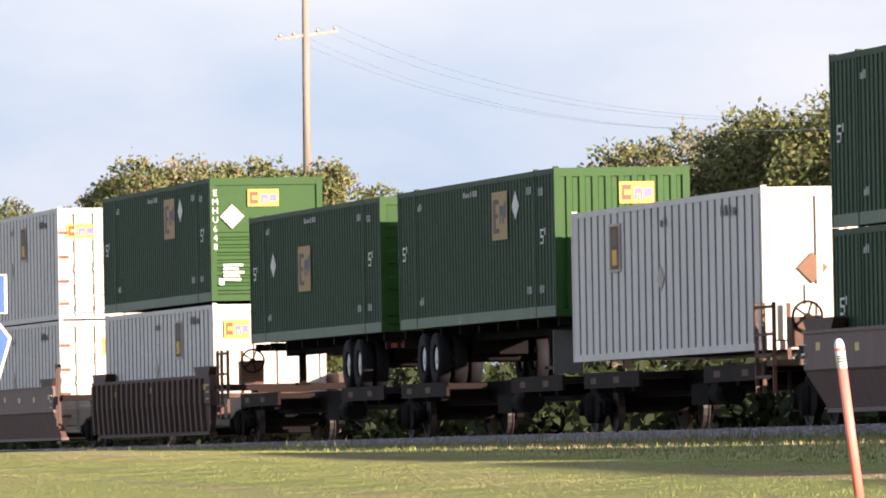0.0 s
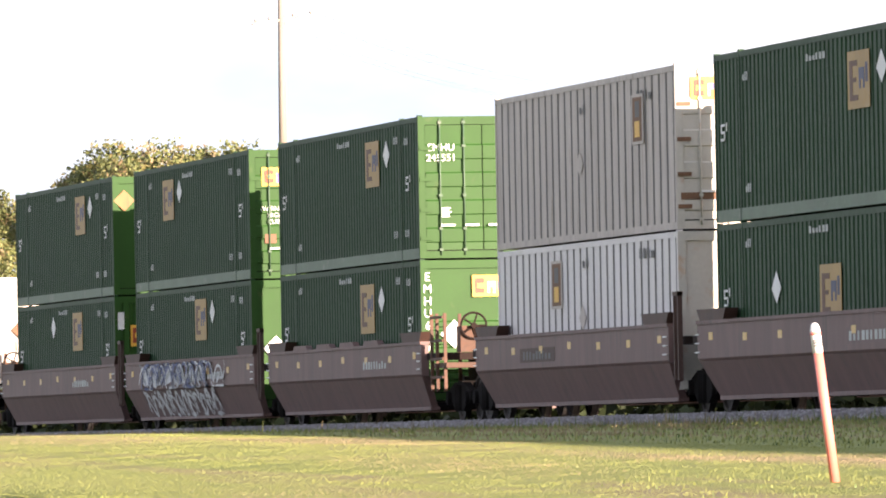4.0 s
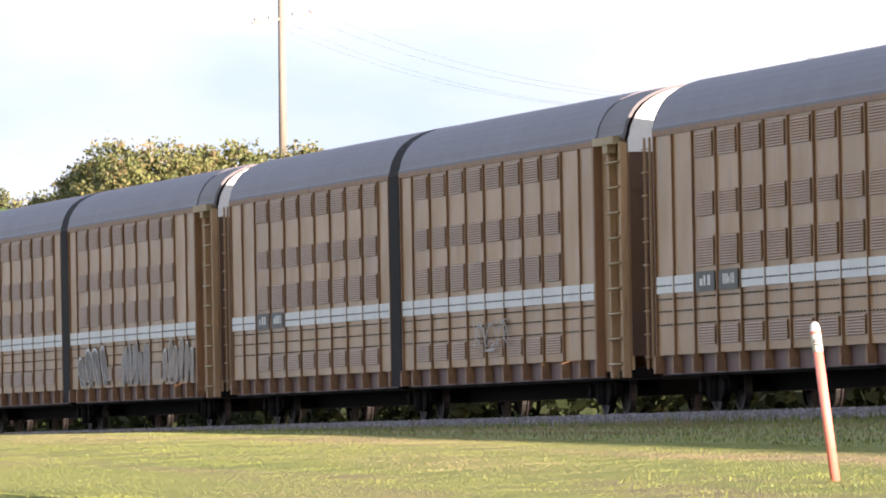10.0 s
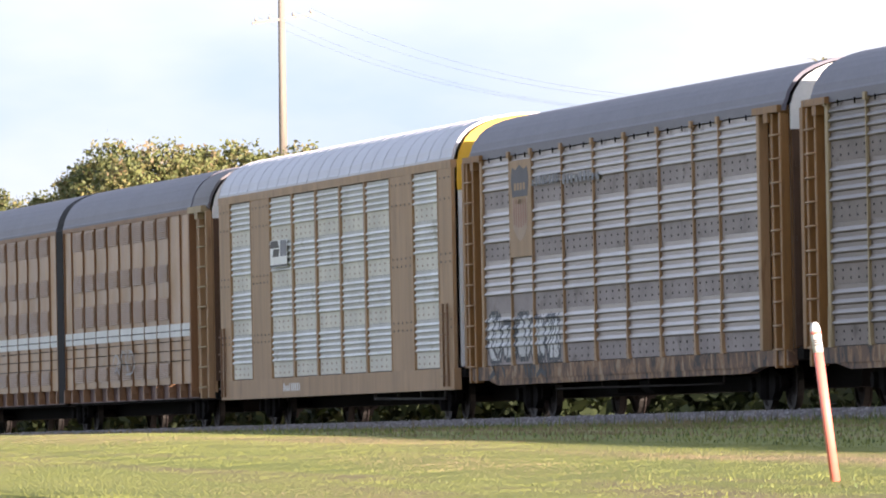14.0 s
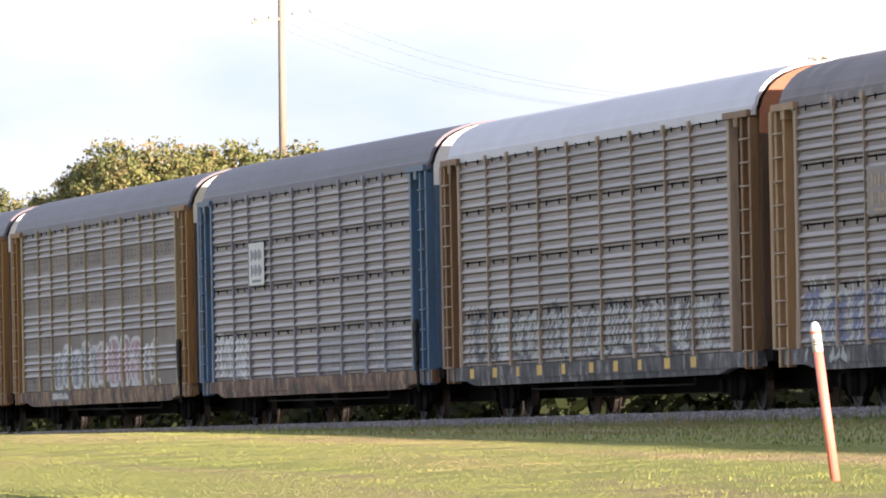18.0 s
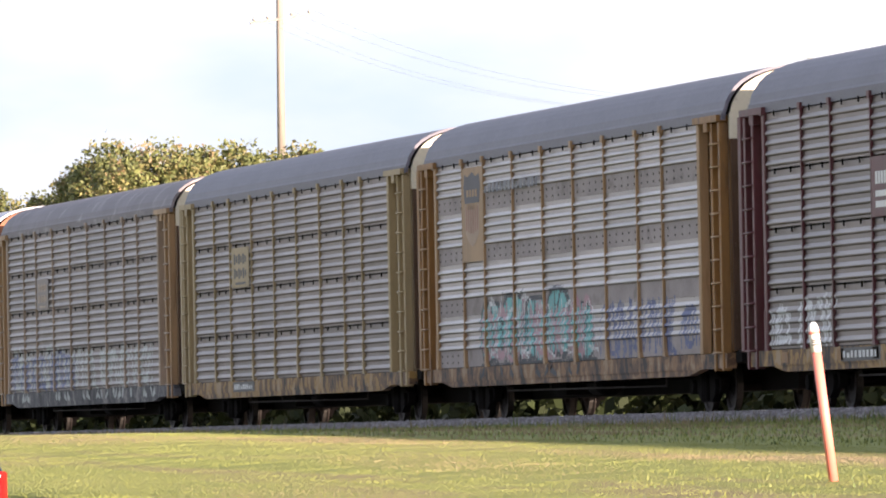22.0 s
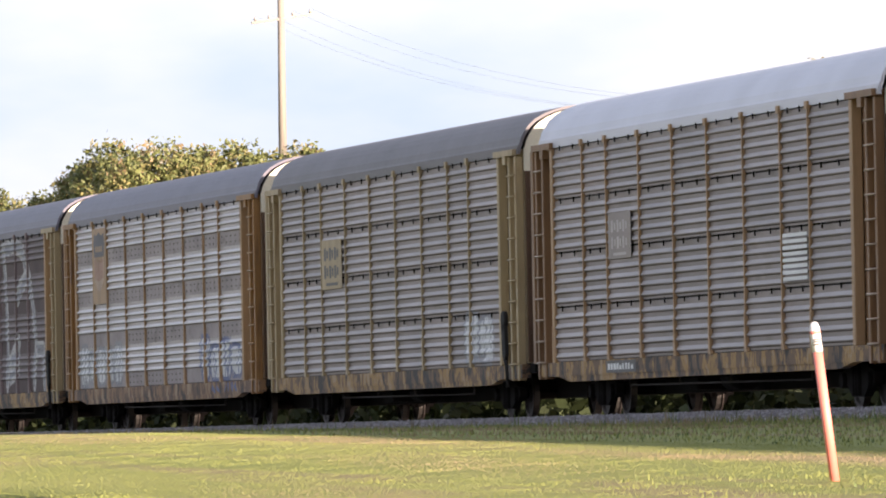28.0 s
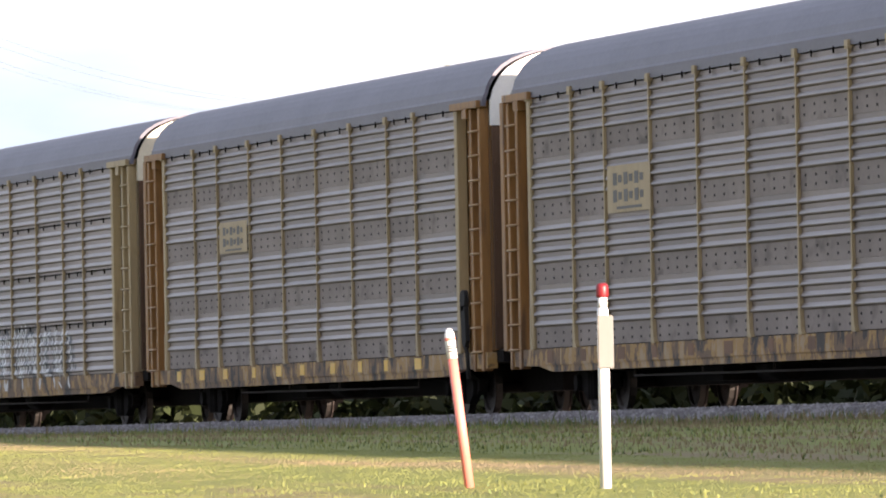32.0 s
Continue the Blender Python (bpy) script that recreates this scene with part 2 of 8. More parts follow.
M_SIGN_B = mat("blue_violet_mark", (0.16, 0.14, 0.42), 0.5, var=0.1)
M_MARK = mat("white_lettering", (0.72, 0.72, 0.70), 0.5, var=0.12)
M_MARK_OLD = mat("worn_white_lettering", (0.40, 0.42, 0.40), 0.55, var=0.25)
M_SIGN_DK = mat("faded_brown_mark", (0.10, 0.035, 0.015), 0.55, var=0.25)
M_SIDE_B = mat("faded_dark_blue_mark", (0.06, 0.065, 0.12), 0.55, var=0.25)
M_CRIB = mat("rust_bleached_rib_paint", (0.58, 0.49, 0.42), 0.55, var=0.2)
M_MARK_DK = mat("dark_lettering", (0.07, 0.065, 0.06), 0.6, var=0.2)
M_MARK_GREY = mat("grey_number_board", (0.11, 0.105, 0.10), 0.6, var=0.2)
M_WELL = mat("brown_well_steel", (0.155, 0.09, 0.08), 0.6, var=0.22, stretch=STREAK, dirt=(0.09, 0.07, 0.06), dirt_at=0.58)
M_WELL_RIB = mat("rusty_brown_ribbed_steel", (0.075, 0.038, 0.028), 0.65, var=0.3, stretch=STREAK)
M_REFL = mat("yellow_reflector", (0.62, 0.38, 0.08), 0.35, var=0.08)
M_DECK = mat("dark_rusty_deck_steel", (0.02, 0.012, 0.010), 0.8, var=0.35, spec=0.15)
M_DOOR = mat("dark_brown_door_paint", (0.085, 0.042, 0.021), 0.6, var=0.3, stretch=STREAK)
# dark grey for container grooves: their shade put into the colour
M_GROOVE = mat("shaded_white_groove", (0.20, 0.185, 0.18), 0.7, var=0.3, stretch=(1, 1, 0.3))
M_RUST = mat("rusty_ochre_steel", (0.17, 0.085, 0.045), 0.7, var=0.3)
M_GR_FADE = mat("faded_white_spray_paint", (0.43, 0.415, 0.405), 0.6, var=0.3, scale=2.0)
M_CREST = mat("faded_dark_crest_paint", (0.10, 0.095, 0.11), 0.6, var=0.3)
M_CREST_BODY = mat("faded_pale_crest_paint", (0.42, 0.29, 0.20), 0.6, var=0.2)
M_CREST_RED = mat("faded_red_crest_stripe", (0.36, 0.17, 0.12), 0.6, var=0.2)
M_GR_WHITE = mat("white_spray_paint", (0.62, 0.62, 0.62), 0.6, var=0.2)
M_GR_CYAN = mat("turquoise_spray_paint", (0.12, 0.42, 0.42), 0.6, var=0.25)
M_GR_PINK = mat("pink_spray_paint", (0.42, 0.24, 0.27), 0.6, var=0.25)
M_GR_GREY = mat("grey_spray_paint", (0.24, 0.24, 0.26), 0.6, var=0.3)
M_GR_HAZE = mat("thin_grey_spray_paint", (0.30, 0.235, 0.19), 0.6, var=0.4, scale=2.0)
M_GR_SMOKE = mat("smoky_spray_paint", (0.15, 0.125, 0.11), 0.6, var=0.4, scale=2.0)
M_GR_ICE = mat("pale_blue_grey_spray_paint", (0.29, 0.262, 0.245), 0.6, var=0.35, scale=2.0)
M_GR_PALE = mat("pale_grey_spray_paint", (0.40, 0.37, 0.35), 0.6, var=0.35, scale=2.0)
M_GR_DARK = mat("dark_spray_paint", (0.035, 0.04, 0.05), 0.6, var=0.3)
M_GR_BLUE = mat("blue_spray_paint", (0.10, 0.12, 0.24), 0.6, var=0.3)


# ---- mesh helpers ----
def box(bm, x0, x1, y0, y1, z0, z1, mi=0):
    v = [bm.verts.new(p) for p in ((x0, y0, z0), (x1, y0, z0), (x1, y1, z0), (x0, y1, z0), (x0, y0, z1), (x1, y0, z1), (x1, y1, z1), (x0, y1, z1))]
    for q in ((0, 3, 2, 1), (4, 5, 6, 7), (0, 1, 5, 4), (1, 2, 6, 5), (2, 3, 7, 6), (3, 0, 4, 7)):
        bm.faces.new([v[i] for i in q]).material_index = mi
    return v


def prism(bm, pts, a0, a1, axis="y", mi=0, smooth=False):
    """A closed outline pushed along an axis. y: outline in x, z; x: outline in y, z; z: outline in x, y."""
    put = {"y": lambda p, a: (p[0], a, p[1]), "x": lambda p, a: (a, p[0], p[1]), "z": lambda p, a: (p[0], p[1], a)}[axis]
    lo, hi = [bm.verts.new(put(p, a0)) for p in pts], [bm.verts.new(put(p, a1)) for p in pts]
    n = len(pts)
    for i in range(n):
        f = bm.faces.new((lo[i], lo[(i + 1) % n], hi[(i + 1) % n], hi[i]))
        f.material_index, f.smooth = mi, smooth
    bm.faces.new(lo[::-1]).material_index = mi
    bm.faces.new(hi).material_index = mi


def rod(bm, a, b, r, n=6, r2=None, mi=0):
    a, b = Vector(a), Vector(b)
    q = (b - a).to_track_quat("Z", "Y")
    rings = []
    for p, rr in ((a, r), (b, r if r2 is None else r2)):
        rings.append([bm.verts.new(p + q @ Vector((rr * math.cos(k * math.tau / n), rr * math.sin(k * math.tau / n), 0))) for k in range(n)])
    for k in range(n):
        f = bm.faces.new((rings[0][k], rings[0][(k + 1) % n], rings[1][(k + 1) % n], rings[1][k]))
        f.smooth, f.material_index = n > 5, mi
    bm.faces.new(rings[0][::-1]).material_index = mi
    bm.faces.new(rings[1]).material_index = mi


def tube(bm, pts, r, n=5):
    """One unbroken round bar through points."""
    prev = None
    for k, c in enumerate(pts):
        c = Vector(c)
        d = (Vector(pts[min(k + 1, len(pts) - 1)]) - Vector(pts[max(k - 1, 0)])).to_track_quat("Z", "Y")
        ring = [bm.verts.new(c + d @ Vector((r * math.cos(a * math.tau / n), r * math.sin(a * math.tau / n), 0))) for a in range(n)]
        if prev:
            for a in range(n):
                bm.faces.new((prev[a], prev[(a + 1) % n], ring[(a + 1) % n], ring[a])).smooth = True
        else:
            bm.faces.new(ring[::-1])
        prev = ring
    bm.faces.new(prev)


def sheet(bm, prof, a0, a1, back, axis):
    """A folded sheet: an open profile (depth, run) pushed from a0 to a1, closed by a flat back. axis: the way it is pushed."""
    put = {"y": lambda d, s, a: (d, a, s), "z": lambda d, s, a: (d, s, a)}[axis]
    rows = [(bm.verts.new(put(d, s, a0)), bm.verts.new(put(d, s, a1))) for d, s in prof]
    for a, b in zip(rows, rows[1:]):
        bm.faces.new((a[0], a[1], b[1], b[0]))
    q = [bm.verts.new(put(back, s, a)) for s, a in ((prof[0][1], a0), (prof[0][1], a1), (prof[-1][1], a1), (prof[-1][1], a0))]
    bm.faces.new(q)
    bm.faces.new((rows[0][0], rows[0][1], q[1], q[0]))
    bm.faces.new((rows[-1][0], rows[-1][1], q[2], q[3]))


def done(bm, name, *mats):
    bmesh.ops.recalc_face_normals(bm, faces=bm.faces)
    me = bpy.data.meshes.new(name)
    bm.to_mesh(me)
    bm.free()
    for m in mats:
        me.materials.append(m)
    return me


def part(name, bm, material, parent, label=""):
    mats = material if isinstance(material, (tuple, list)) else (material,)
    ob = new(name, done(bm, name, *mats))
    ob.parent = parent
    if label:
        ob["label"] = label
    return ob


def piece(name, me, parent, at=(0, 0, 0), label=""):
    """One more object on a mesh that others share."""
    ob = new(name, me)
    ob.parent, ob.location = parent, at
    if label:
        ob["label"] = label
    return ob


def B():
    return bmesh.new()


def block(name, dims, material, parent, label="", bev=0.0):
    bm = B()
    box(bm, *dims)
    if bev:
        bmesh.ops.bevel(bm, geom=bm.edges[:], offset=bev, segments=1, affect="EDGES")
    return part(name, bm, material, parent, label)


def thing(name, label, category, group="", at=(0, 0, 0)):
    ob = new(name)
    ob.location = at
    ob.empty_display_size = 0.3
    return tagged(ob, label, category, group)


TRAIN = []


def lettering(name, text, size, material, parent, m, label=""):
    """Raised letters from the built-in font, turned into a mesh; they stand in the x, y plane of the pose m."""
    cu = bpy.data.curves.new(name, "FONT")
    cu.body, cu.size, cu.extrude, cu.align_x, cu.align_y, cu.resolution_u = text, size, 0.002, "CENTER", "CENTER", 2
    tmp = bpy.data.objects.new(name, cu)
    me = bpy.data.meshes.new_from_object(tmp)
    bpy.data.objects.remove(tmp)
    me.materials.append(material)
    ob = new(name, me)
    ob.parent, ob.matrix_local = parent, m
    if label:
        ob["label"] = label
    return ob


# ---- ground, track ----
def road_shift(x):
    """The road bears away from the railway beyond the markers."""
    return 0.044 * max(0.0, min(400.0, -50 - x))


def ground_z(x, y):
    """The land: road, short bank, mown lawn that rises away from the crossing to the level of the track, flat land behind."""
    lawn = min(-0.22, max(-0.76, -0.69 + (-76 - x) * 0.0093))
    s = road_shift(x)
    pts = ((-400, -2.6), (-80, -2.0), (-36 - s, -1.66), (-28.7 - s, -1.47), (-22.3 - s, -1.47), (-21.6 - s, lawn - 0.26), (-18, lawn), (-9.5, -0.27 + 0.42 * (lawn + 0.22)), (-4.6, -0.255), (-3.4, -0.24),
           (-2.6, -0.24), (2.6, -0.24), (4.0, -0.35), (9, -0.7), (30, -0.6), (400, 0.5), (3000, 3))
    z = pts[-1][1]
    for (a, za), (b, zb) in zip(pts, pts[1:]):
        if y <= b:
            z = za + (zb - za) * max(0.0, (y - a) / (b - a))
            break
    if -21.0 < y < -3.2:
        z += 0.02 * noise.noise(Vector((x * 0.12, y * 0.5, 0))) + 0.008 * noise.noise(Vector((x * 0.9, y * 1.7, 3)))
    return z


def ground_material():
    m = bpy.data.materials.new("mown_grass_and_soil")
    m.use_nodes = True
    n, l = m.node_tree.nodes, m.node_tree.links
    b = n["Principled BSDF"]
    b.inputs["Roughness"].default_value, b.inputs["Specular IOR Level"].default_value = 0.9, 0.2
    co = n.new("ShaderNodeTexCoord")

    def tex(scale, sx, sy, detail=4):
        mp = n.new("ShaderNodeMapping")
        mp.inputs["Scale"].default_value = (sx, sy, 1)
        l.new(co.outputs["Object"], mp.inputs["Vector"])
        t = n.new("ShaderNodeTexNoise")
        t.inputs["Scale"].default_value, t.inputs["Detail"].default_value = scale, detail
        l.new(mp.outputs["Vector"], t.inputs["Vector"])
        return t

    def ramp(src, lo, hi):
        r = n.new("ShaderNodeMapRange")
        r.inputs["From Min"].default_value, r.inputs["From Max"].default_value = lo, hi
        l.new(src, r.inputs["Value"])
        return r.outputs["Result"]

    def mix(f, a, c):
        x = n.new("ShaderNodeMix")
        x.data_type = "RGBA"
        l.new(f, x.inputs["Factor"])
        for k, v in (("A", a), ("B", c)):
            if isinstance(v, tuple):
                x.inputs[k].default_value = (*v, 1)
            else:
                l.new(v, x.inputs[k])
        return x.outputs["Result"]
    green = mix(ramp(tex(0.35, 0.25, 1.2).outputs["Fac"], 0.38, 0.62), (0.178, 0.205, 0.052), (0.220, 0.232, 0.068))
    dry = mix(ramp(tex(0.6, 0.12, 1.6).outputs["Fac"], 0.50, 0.66), green, (0.225, 0.18, 0.098))
    # a dry strip along the lawn and scattered bare soil towards the track
    sep, wob = n.new("ShaderNodeSeparateXYZ"), n.new("ShaderNodeMath")
    l.new(co.outputs["Object"], sep.inputs["Vector"])
    wob.operation = "MULTIPLY_ADD"
    wob.inputs[1].default_value = 1.6
    l.new(tex(0.5, 0.2, 1.0, 5).outputs["Fac"], wob.inputs[0])
    l.new(sep.outputs["Y"], wob.inputs[2])
    off = n.new("ShaderNodeMath")
    off.operation = "ADD"
    off.inputs[1].default_value = 16.6
    l.new(wob.outputs[0], off.inputs[0])
    far = n.new("ShaderNodeMath")
    far.operation = "ABSOLUTE"
    l.new(off.outputs[0], far.inputs[0])
    strip = n.new("ShaderNodeMapRange")
    strip.inputs["From Min"].default_value, strip.inputs["From Max"].default_value = 0.75, 0.25
    strip.inputs["To Max"].default_value = 0.5
    l.new(far.outputs[0], strip.inputs["Value"])
    dry = mix(strip.outputs["Result"], dry, (0.25, 0.188, 0.105))
    grain = mix(ramp(tex(9, 1, 1).outputs["Fac"], 0.55, 0.95), dry, (0.118, 0.132, 0.045))
    l.new(grain, b.inputs["Base Color"])
    bp = n.new("ShaderNodeBump")
    bp.inputs["Strength"].default_value, bp.inputs["Distance"].default_value = 0.12, 0.04
    l.new(tex(14, 1, 1).outputs["Fac"], bp.inputs["Height"])
    l.new(bp.outputs["Normal"], b.inputs["Normal"])
    return m


M_GROUND = ground_material()
M_BLADE = mat("grass_blades", (0.200, 0.222, 0.056), 0.7, var=0.12, scale=0.5, fine=3.0, bump=0)
M_BLADE_DRY = mat("dry_grass_stalks", (0.24, 0.19, 0.105), 0.8, var=0.25, scale=0.5, fine=3.0, bump=0)
M_WEED = mat("green_weeds", (0.10, 0.14, 0.042), 0.7, var=0.3, scale=0.5, fine=3.0, bump=0)
M_STONE = mat("grey_ballast_stone", (0.20, 0.185, 0.19), 0.9, var=0.35, scale=3, fine=30, bump=0.8, dirt=(0.16, 0.14, 0.13), dirt_at=0.6)
M_RAIL = mat("rusty_rail_steel", (0.11, 0.06, 0.04), 0.6, 0.4, var=0.25)
M_RAILTOP = mat("polished_rail_head", (0.55, 0.54, 0.53), 0.25, 0.95, var=0.1, bump=0)
M_TIE = mat("creosoted_timber", (0.055, 0.045, 0.038), 0.9, var=0.35)
M_ASPH = mat("road_asphalt", (0.055, 0.055, 0.057), 0.85, var=0.2, scale=0.5, fine=40, bump=0.4)


def spread_lines(edges):
    out = []
    for a, b, n in edges:
        out += [a + (b - a) * k / n for k in range(n)]
    return out + [edges[-1][1]]


xs = spread_lines(((-3000, -600, 12), (-600, -260, 34), (-260, -55, 140), (-55, 60, 30), (60, 600, 18), (600, 3000, 8)))
ys = spread_lines(((-400, -60, 8), (-60, -30, 8), (-30, -21.0, 16), (-21.0, -3.4, 58), (-3.4, 12, 18), (12, 60, 8), (60, 400, 8), (400, 3000, 8)))
verts = [(x, y, ground_z(x, y)) for x in xs for y in ys]
ny = len(ys)
faces = [(i * ny + j, (i + 1) * ny + j, (i + 1) * ny + j + 1, i * ny + j + 1) for i in range(len(xs) - 1) for j in range(ny - 1)]
me = bpy.data.meshes.new("ground")
me.from_pydata(verts, [], faces)
me.materials.append(M_GROUND)
for p in me.polygons:
    p.use_smooth = True
tagged(new("ground", me), "mown yellow-green grass sloping up to the railway", "ground", kind="structure")
bm = B()
last = None
for x in (1500, 400, 0, -50, -150, -250, -350, -450, -1500):
    s = road_shift(x)
    row = [bm.verts.new((x, y - s, -1.455 - dz)) for y, dz in ((-28.6, 0.14), (-28.6, 0.02), (-25.5, 0.0), (-22.4, 0.02), (-22.4, 0.14))]
    if last:
        for k in range(4):
            bm.faces.new((last[k], last[k + 1], row[k + 1], row[k]))
    last = row
tagged(part("road", bm, M_ASPH, None), "two-lane asphalt road below the grass verge", "road", kind="structure")
bm = B()
prism(bm, ((-2.9, -0.28), (-2.35, -0.15), (-1.8, -0.065), (1.8, -0.065), (2.35, -0.15), (2.9, -0.28), (2.9, -0.4), (-2.9, -0.4)), -700, 300, "x")
tagged(part("ballast_bed", bm, M_STONE, None), "grey crushed-stone bed under the track", "ballast", kind="structure")


def scatter(name, verts, faces, mats, idx, label, category):
    me = bpy.data.meshes.new(name)
    me.from_pydata(verts, [], faces)
    for m in mats:
        me.materials.append(m)
    me.polygons.foreach_set("material_index", idx)
    return tagged(new(name, me), label, category, kind="stuff")


# loose stones on the shoulder of the bed
rnd = random.Random(5)
v, f, ix = [], [], []
for k in range(26000):
    x, y = rnd.uniform(-235, -70), -1.75 - abs(rnd.gauss(0, 0.6))
    s = rnd.uniform(0.025, 0.065)
    z = max(ground_z(x, y), -0.065 - 0.155 * (abs(y) - 1.8)) + s * 0.2
    o = len(v)
    a = rnd.uniform(0, 6.3)
    for i in range(4):
        v.append((x + s * math.cos(a + i * 1.57) * rnd.uniform(0.7, 1.3), y + s * math.sin(a + i * 1.57) * rnd.uniform(0.7, 1.3), z + s * rnd.uniform(-0.3, 0.3)))
    v += [(x, y, z + s * 0.9), (x, y, z - s)]
    for i in range(4):
        f += [(o + i, o + (i + 1) % 4, o + 4), (o + (i + 1) % 4, o + i, o + 5)]
        ix += [0, 0]
M_CHIP = mat("fresh_ballast_stone", (0.30, 0.285, 0.29), 0.85, var=0.4, scale=6, fine=20, bump=0.3)
scatter("ballast_stones", v, f, (M_STONE, M_CHIP), [int(q // 8 * 7 % 5 < 2) for q in range(len(f))], "loose grey crushed stones on the track shoulder", "ballast")

for side in (-0.755, 0.755):
    bm = B()
    prism(bm, tuple((side + a, b) for a, b in ((-0.075, -0.17), (0.075, -0.17), (0.07, -0.155), (0.012, -0.14), (0.012, -0.05), (0.037, -0.035), (0.037, -0.006), (-0.037, -0.006), (-0.037, -0.035), (-0.012, -0.05), (-0.012, -0.14), (-0.07, -0.155))), -700, 300, "x")
    rail = tagged(part("rail", bm, M_RAIL, None), "rusty steel rail with a polished head", "rail", "rails of the track", kind="structure")
    bm = B()
    box(bm, -700, 300, side - 0.035, side + 0.035, -0.0065, 0.0)
    part("rail_head", bm, M_RAILTOP, rail, "shiny worn rail head")
bm = B()
for k in range(1100):
    box(bm, -500 + k * 0.5, -499.78 + k * 0.5, -1.3, 1.3, -0.26, -0.095)
ties = tagged(part("track_ties", bm, M_TIE, None), "dark creosoted timber ties bedded in stone", "ties", kind="stuff")

# grass on the slope: a dense mown lawn, longer rough grass and weeds towards the ballast
def blades(rng, n, d0, d1, y0, y1, h0, h1, w, picks):
    """Single grass blades over a strip of the slope; picks gives the odds of the three kinds."""
    d = np.sqrt(rng.uniform(d0 * d0, d1 * d1, n))
    x, y = -d, -36.24 + d * rng.uniform(0.13, 0.29, n)
    keep = (y > y0) & (y < y1)
    x, y = x[keep], y[keep]
    n = len(x)
    z = np.array([ground_z(a, b) for a, b in zip(x, y)])
    h, a = rng.uniform(h0, h1, n), rng.uniform(0, math.tau, n)
    lean, ww = h * rng.uniform(0.1, 0.7, n), w * rng.uniform(0.6, 1.3, n)
    v = np.empty((n, 3, 3))
    v[:, 0] = np.stack((x - ww * np.sin(a), y + ww * np.cos(a), z - 0.01), 1)
    v[:, 1] = np.stack((x + ww * np.sin(a), y - ww * np.cos(a), z - 0.01), 1)
    v[:, 2] = np.stack((x + lean * np.cos(a), y + lean * np.sin(a), z + h), 1)
    patch = np.sin(x * 0.21 + 1.3 * np.sin(y * 0.9)) * 0.5 + np.sin(y * 2.3 + x * 0.05) * 0.5
    odds = np.array(picks, float)
    patch = patch + 1.3 * np.exp(-((y + 17.4 + 0.3 * np.sin(x * 0.13)) / 0.45) ** 2)
    kind = np.where(rng.uniform(-0.5, 0.5, n) + patch * 0.9 > odds[1], 1, np.where(rng.uniform(0, 1, n) < odds[2], 2, 0))
    return v.reshape(-1, 3), kind


rng = np.random.default_rng(9)
strips = (blades(rng, 720000, 56, 125, -24.0, -15.5, 0.005, 0.013, 0.0042, (0, 0.68, 0.06)), blades(rng, 120000, 75, 240, -15.6, -5.0, 0.02, 0.06, 0.012, (0, 0.02, 0.35)),
          blades(rng, 110000, 105, 240, -5.4, -3.2, 0.04, 0.16, 0.014, (0, 0.15, 0.7)), blades(rng, 6500, 130, 230, -4.6, -3.0, 0.10, 0.34, 0.016, (0, 0.2, 0.8)), blades(rng, 1500, 60, 80, -20.5, -18.6, 0.02, 0.05, 0.010, (0, 1.2, 0.4)))
gv, gk = np.concatenate([s[0] for s in strips]), np.concatenate([s[1] for s in strips])
me = bpy.data.meshes.new("grass")
me.vertices.add(len(gv))
me.vertices.foreach_set("co", gv.ravel())
me.loops.add(len(gv))
me.loops.foreach_set("vertex_index", np.arange(len(gv), dtype=np.int32))
me.polygons.add(len(gk))
me.polygons.foreach_set("loop_start", np.arange(0, len(gv), 3, dtype=np.int32))
me.polygons.foreach_set("loop_total", np.full(len(gk), 3, dtype=np.int32))
for m in (M_BLADE, M_BLADE_DRY, M_WEED):
    me.materials.append(m)
me.polygons.foreach_set("material_index", gk.astype(np.int32))
me.update(calc_edges=True)
tagged(new("grass", me), "short mown grass with dry stalks and weeds", "grass", kind="stuff")

# ---- trees ----
M_BARK = mat("grey_bark", (0.13, 0.105, 0.08), 0.9, var=0.35, stretch=(3, 3, 0.5), bump=0.6)
LEAF = [mat("oak_leaves_" + w, c, 0.6, var=0.4, scale=0.3, fine=1.5, bump=0, spec=0.3) for w, c in (("dark", (0.085, 0.102, 0.036)), ("mid", (0.135, 0.152, 0.052)), ("olive", (0.185, 0.168, 0.066)), ("dry", (0.20, 0.145, 0.075)), ("pale", (0.25, 0.23, 0.185)))]


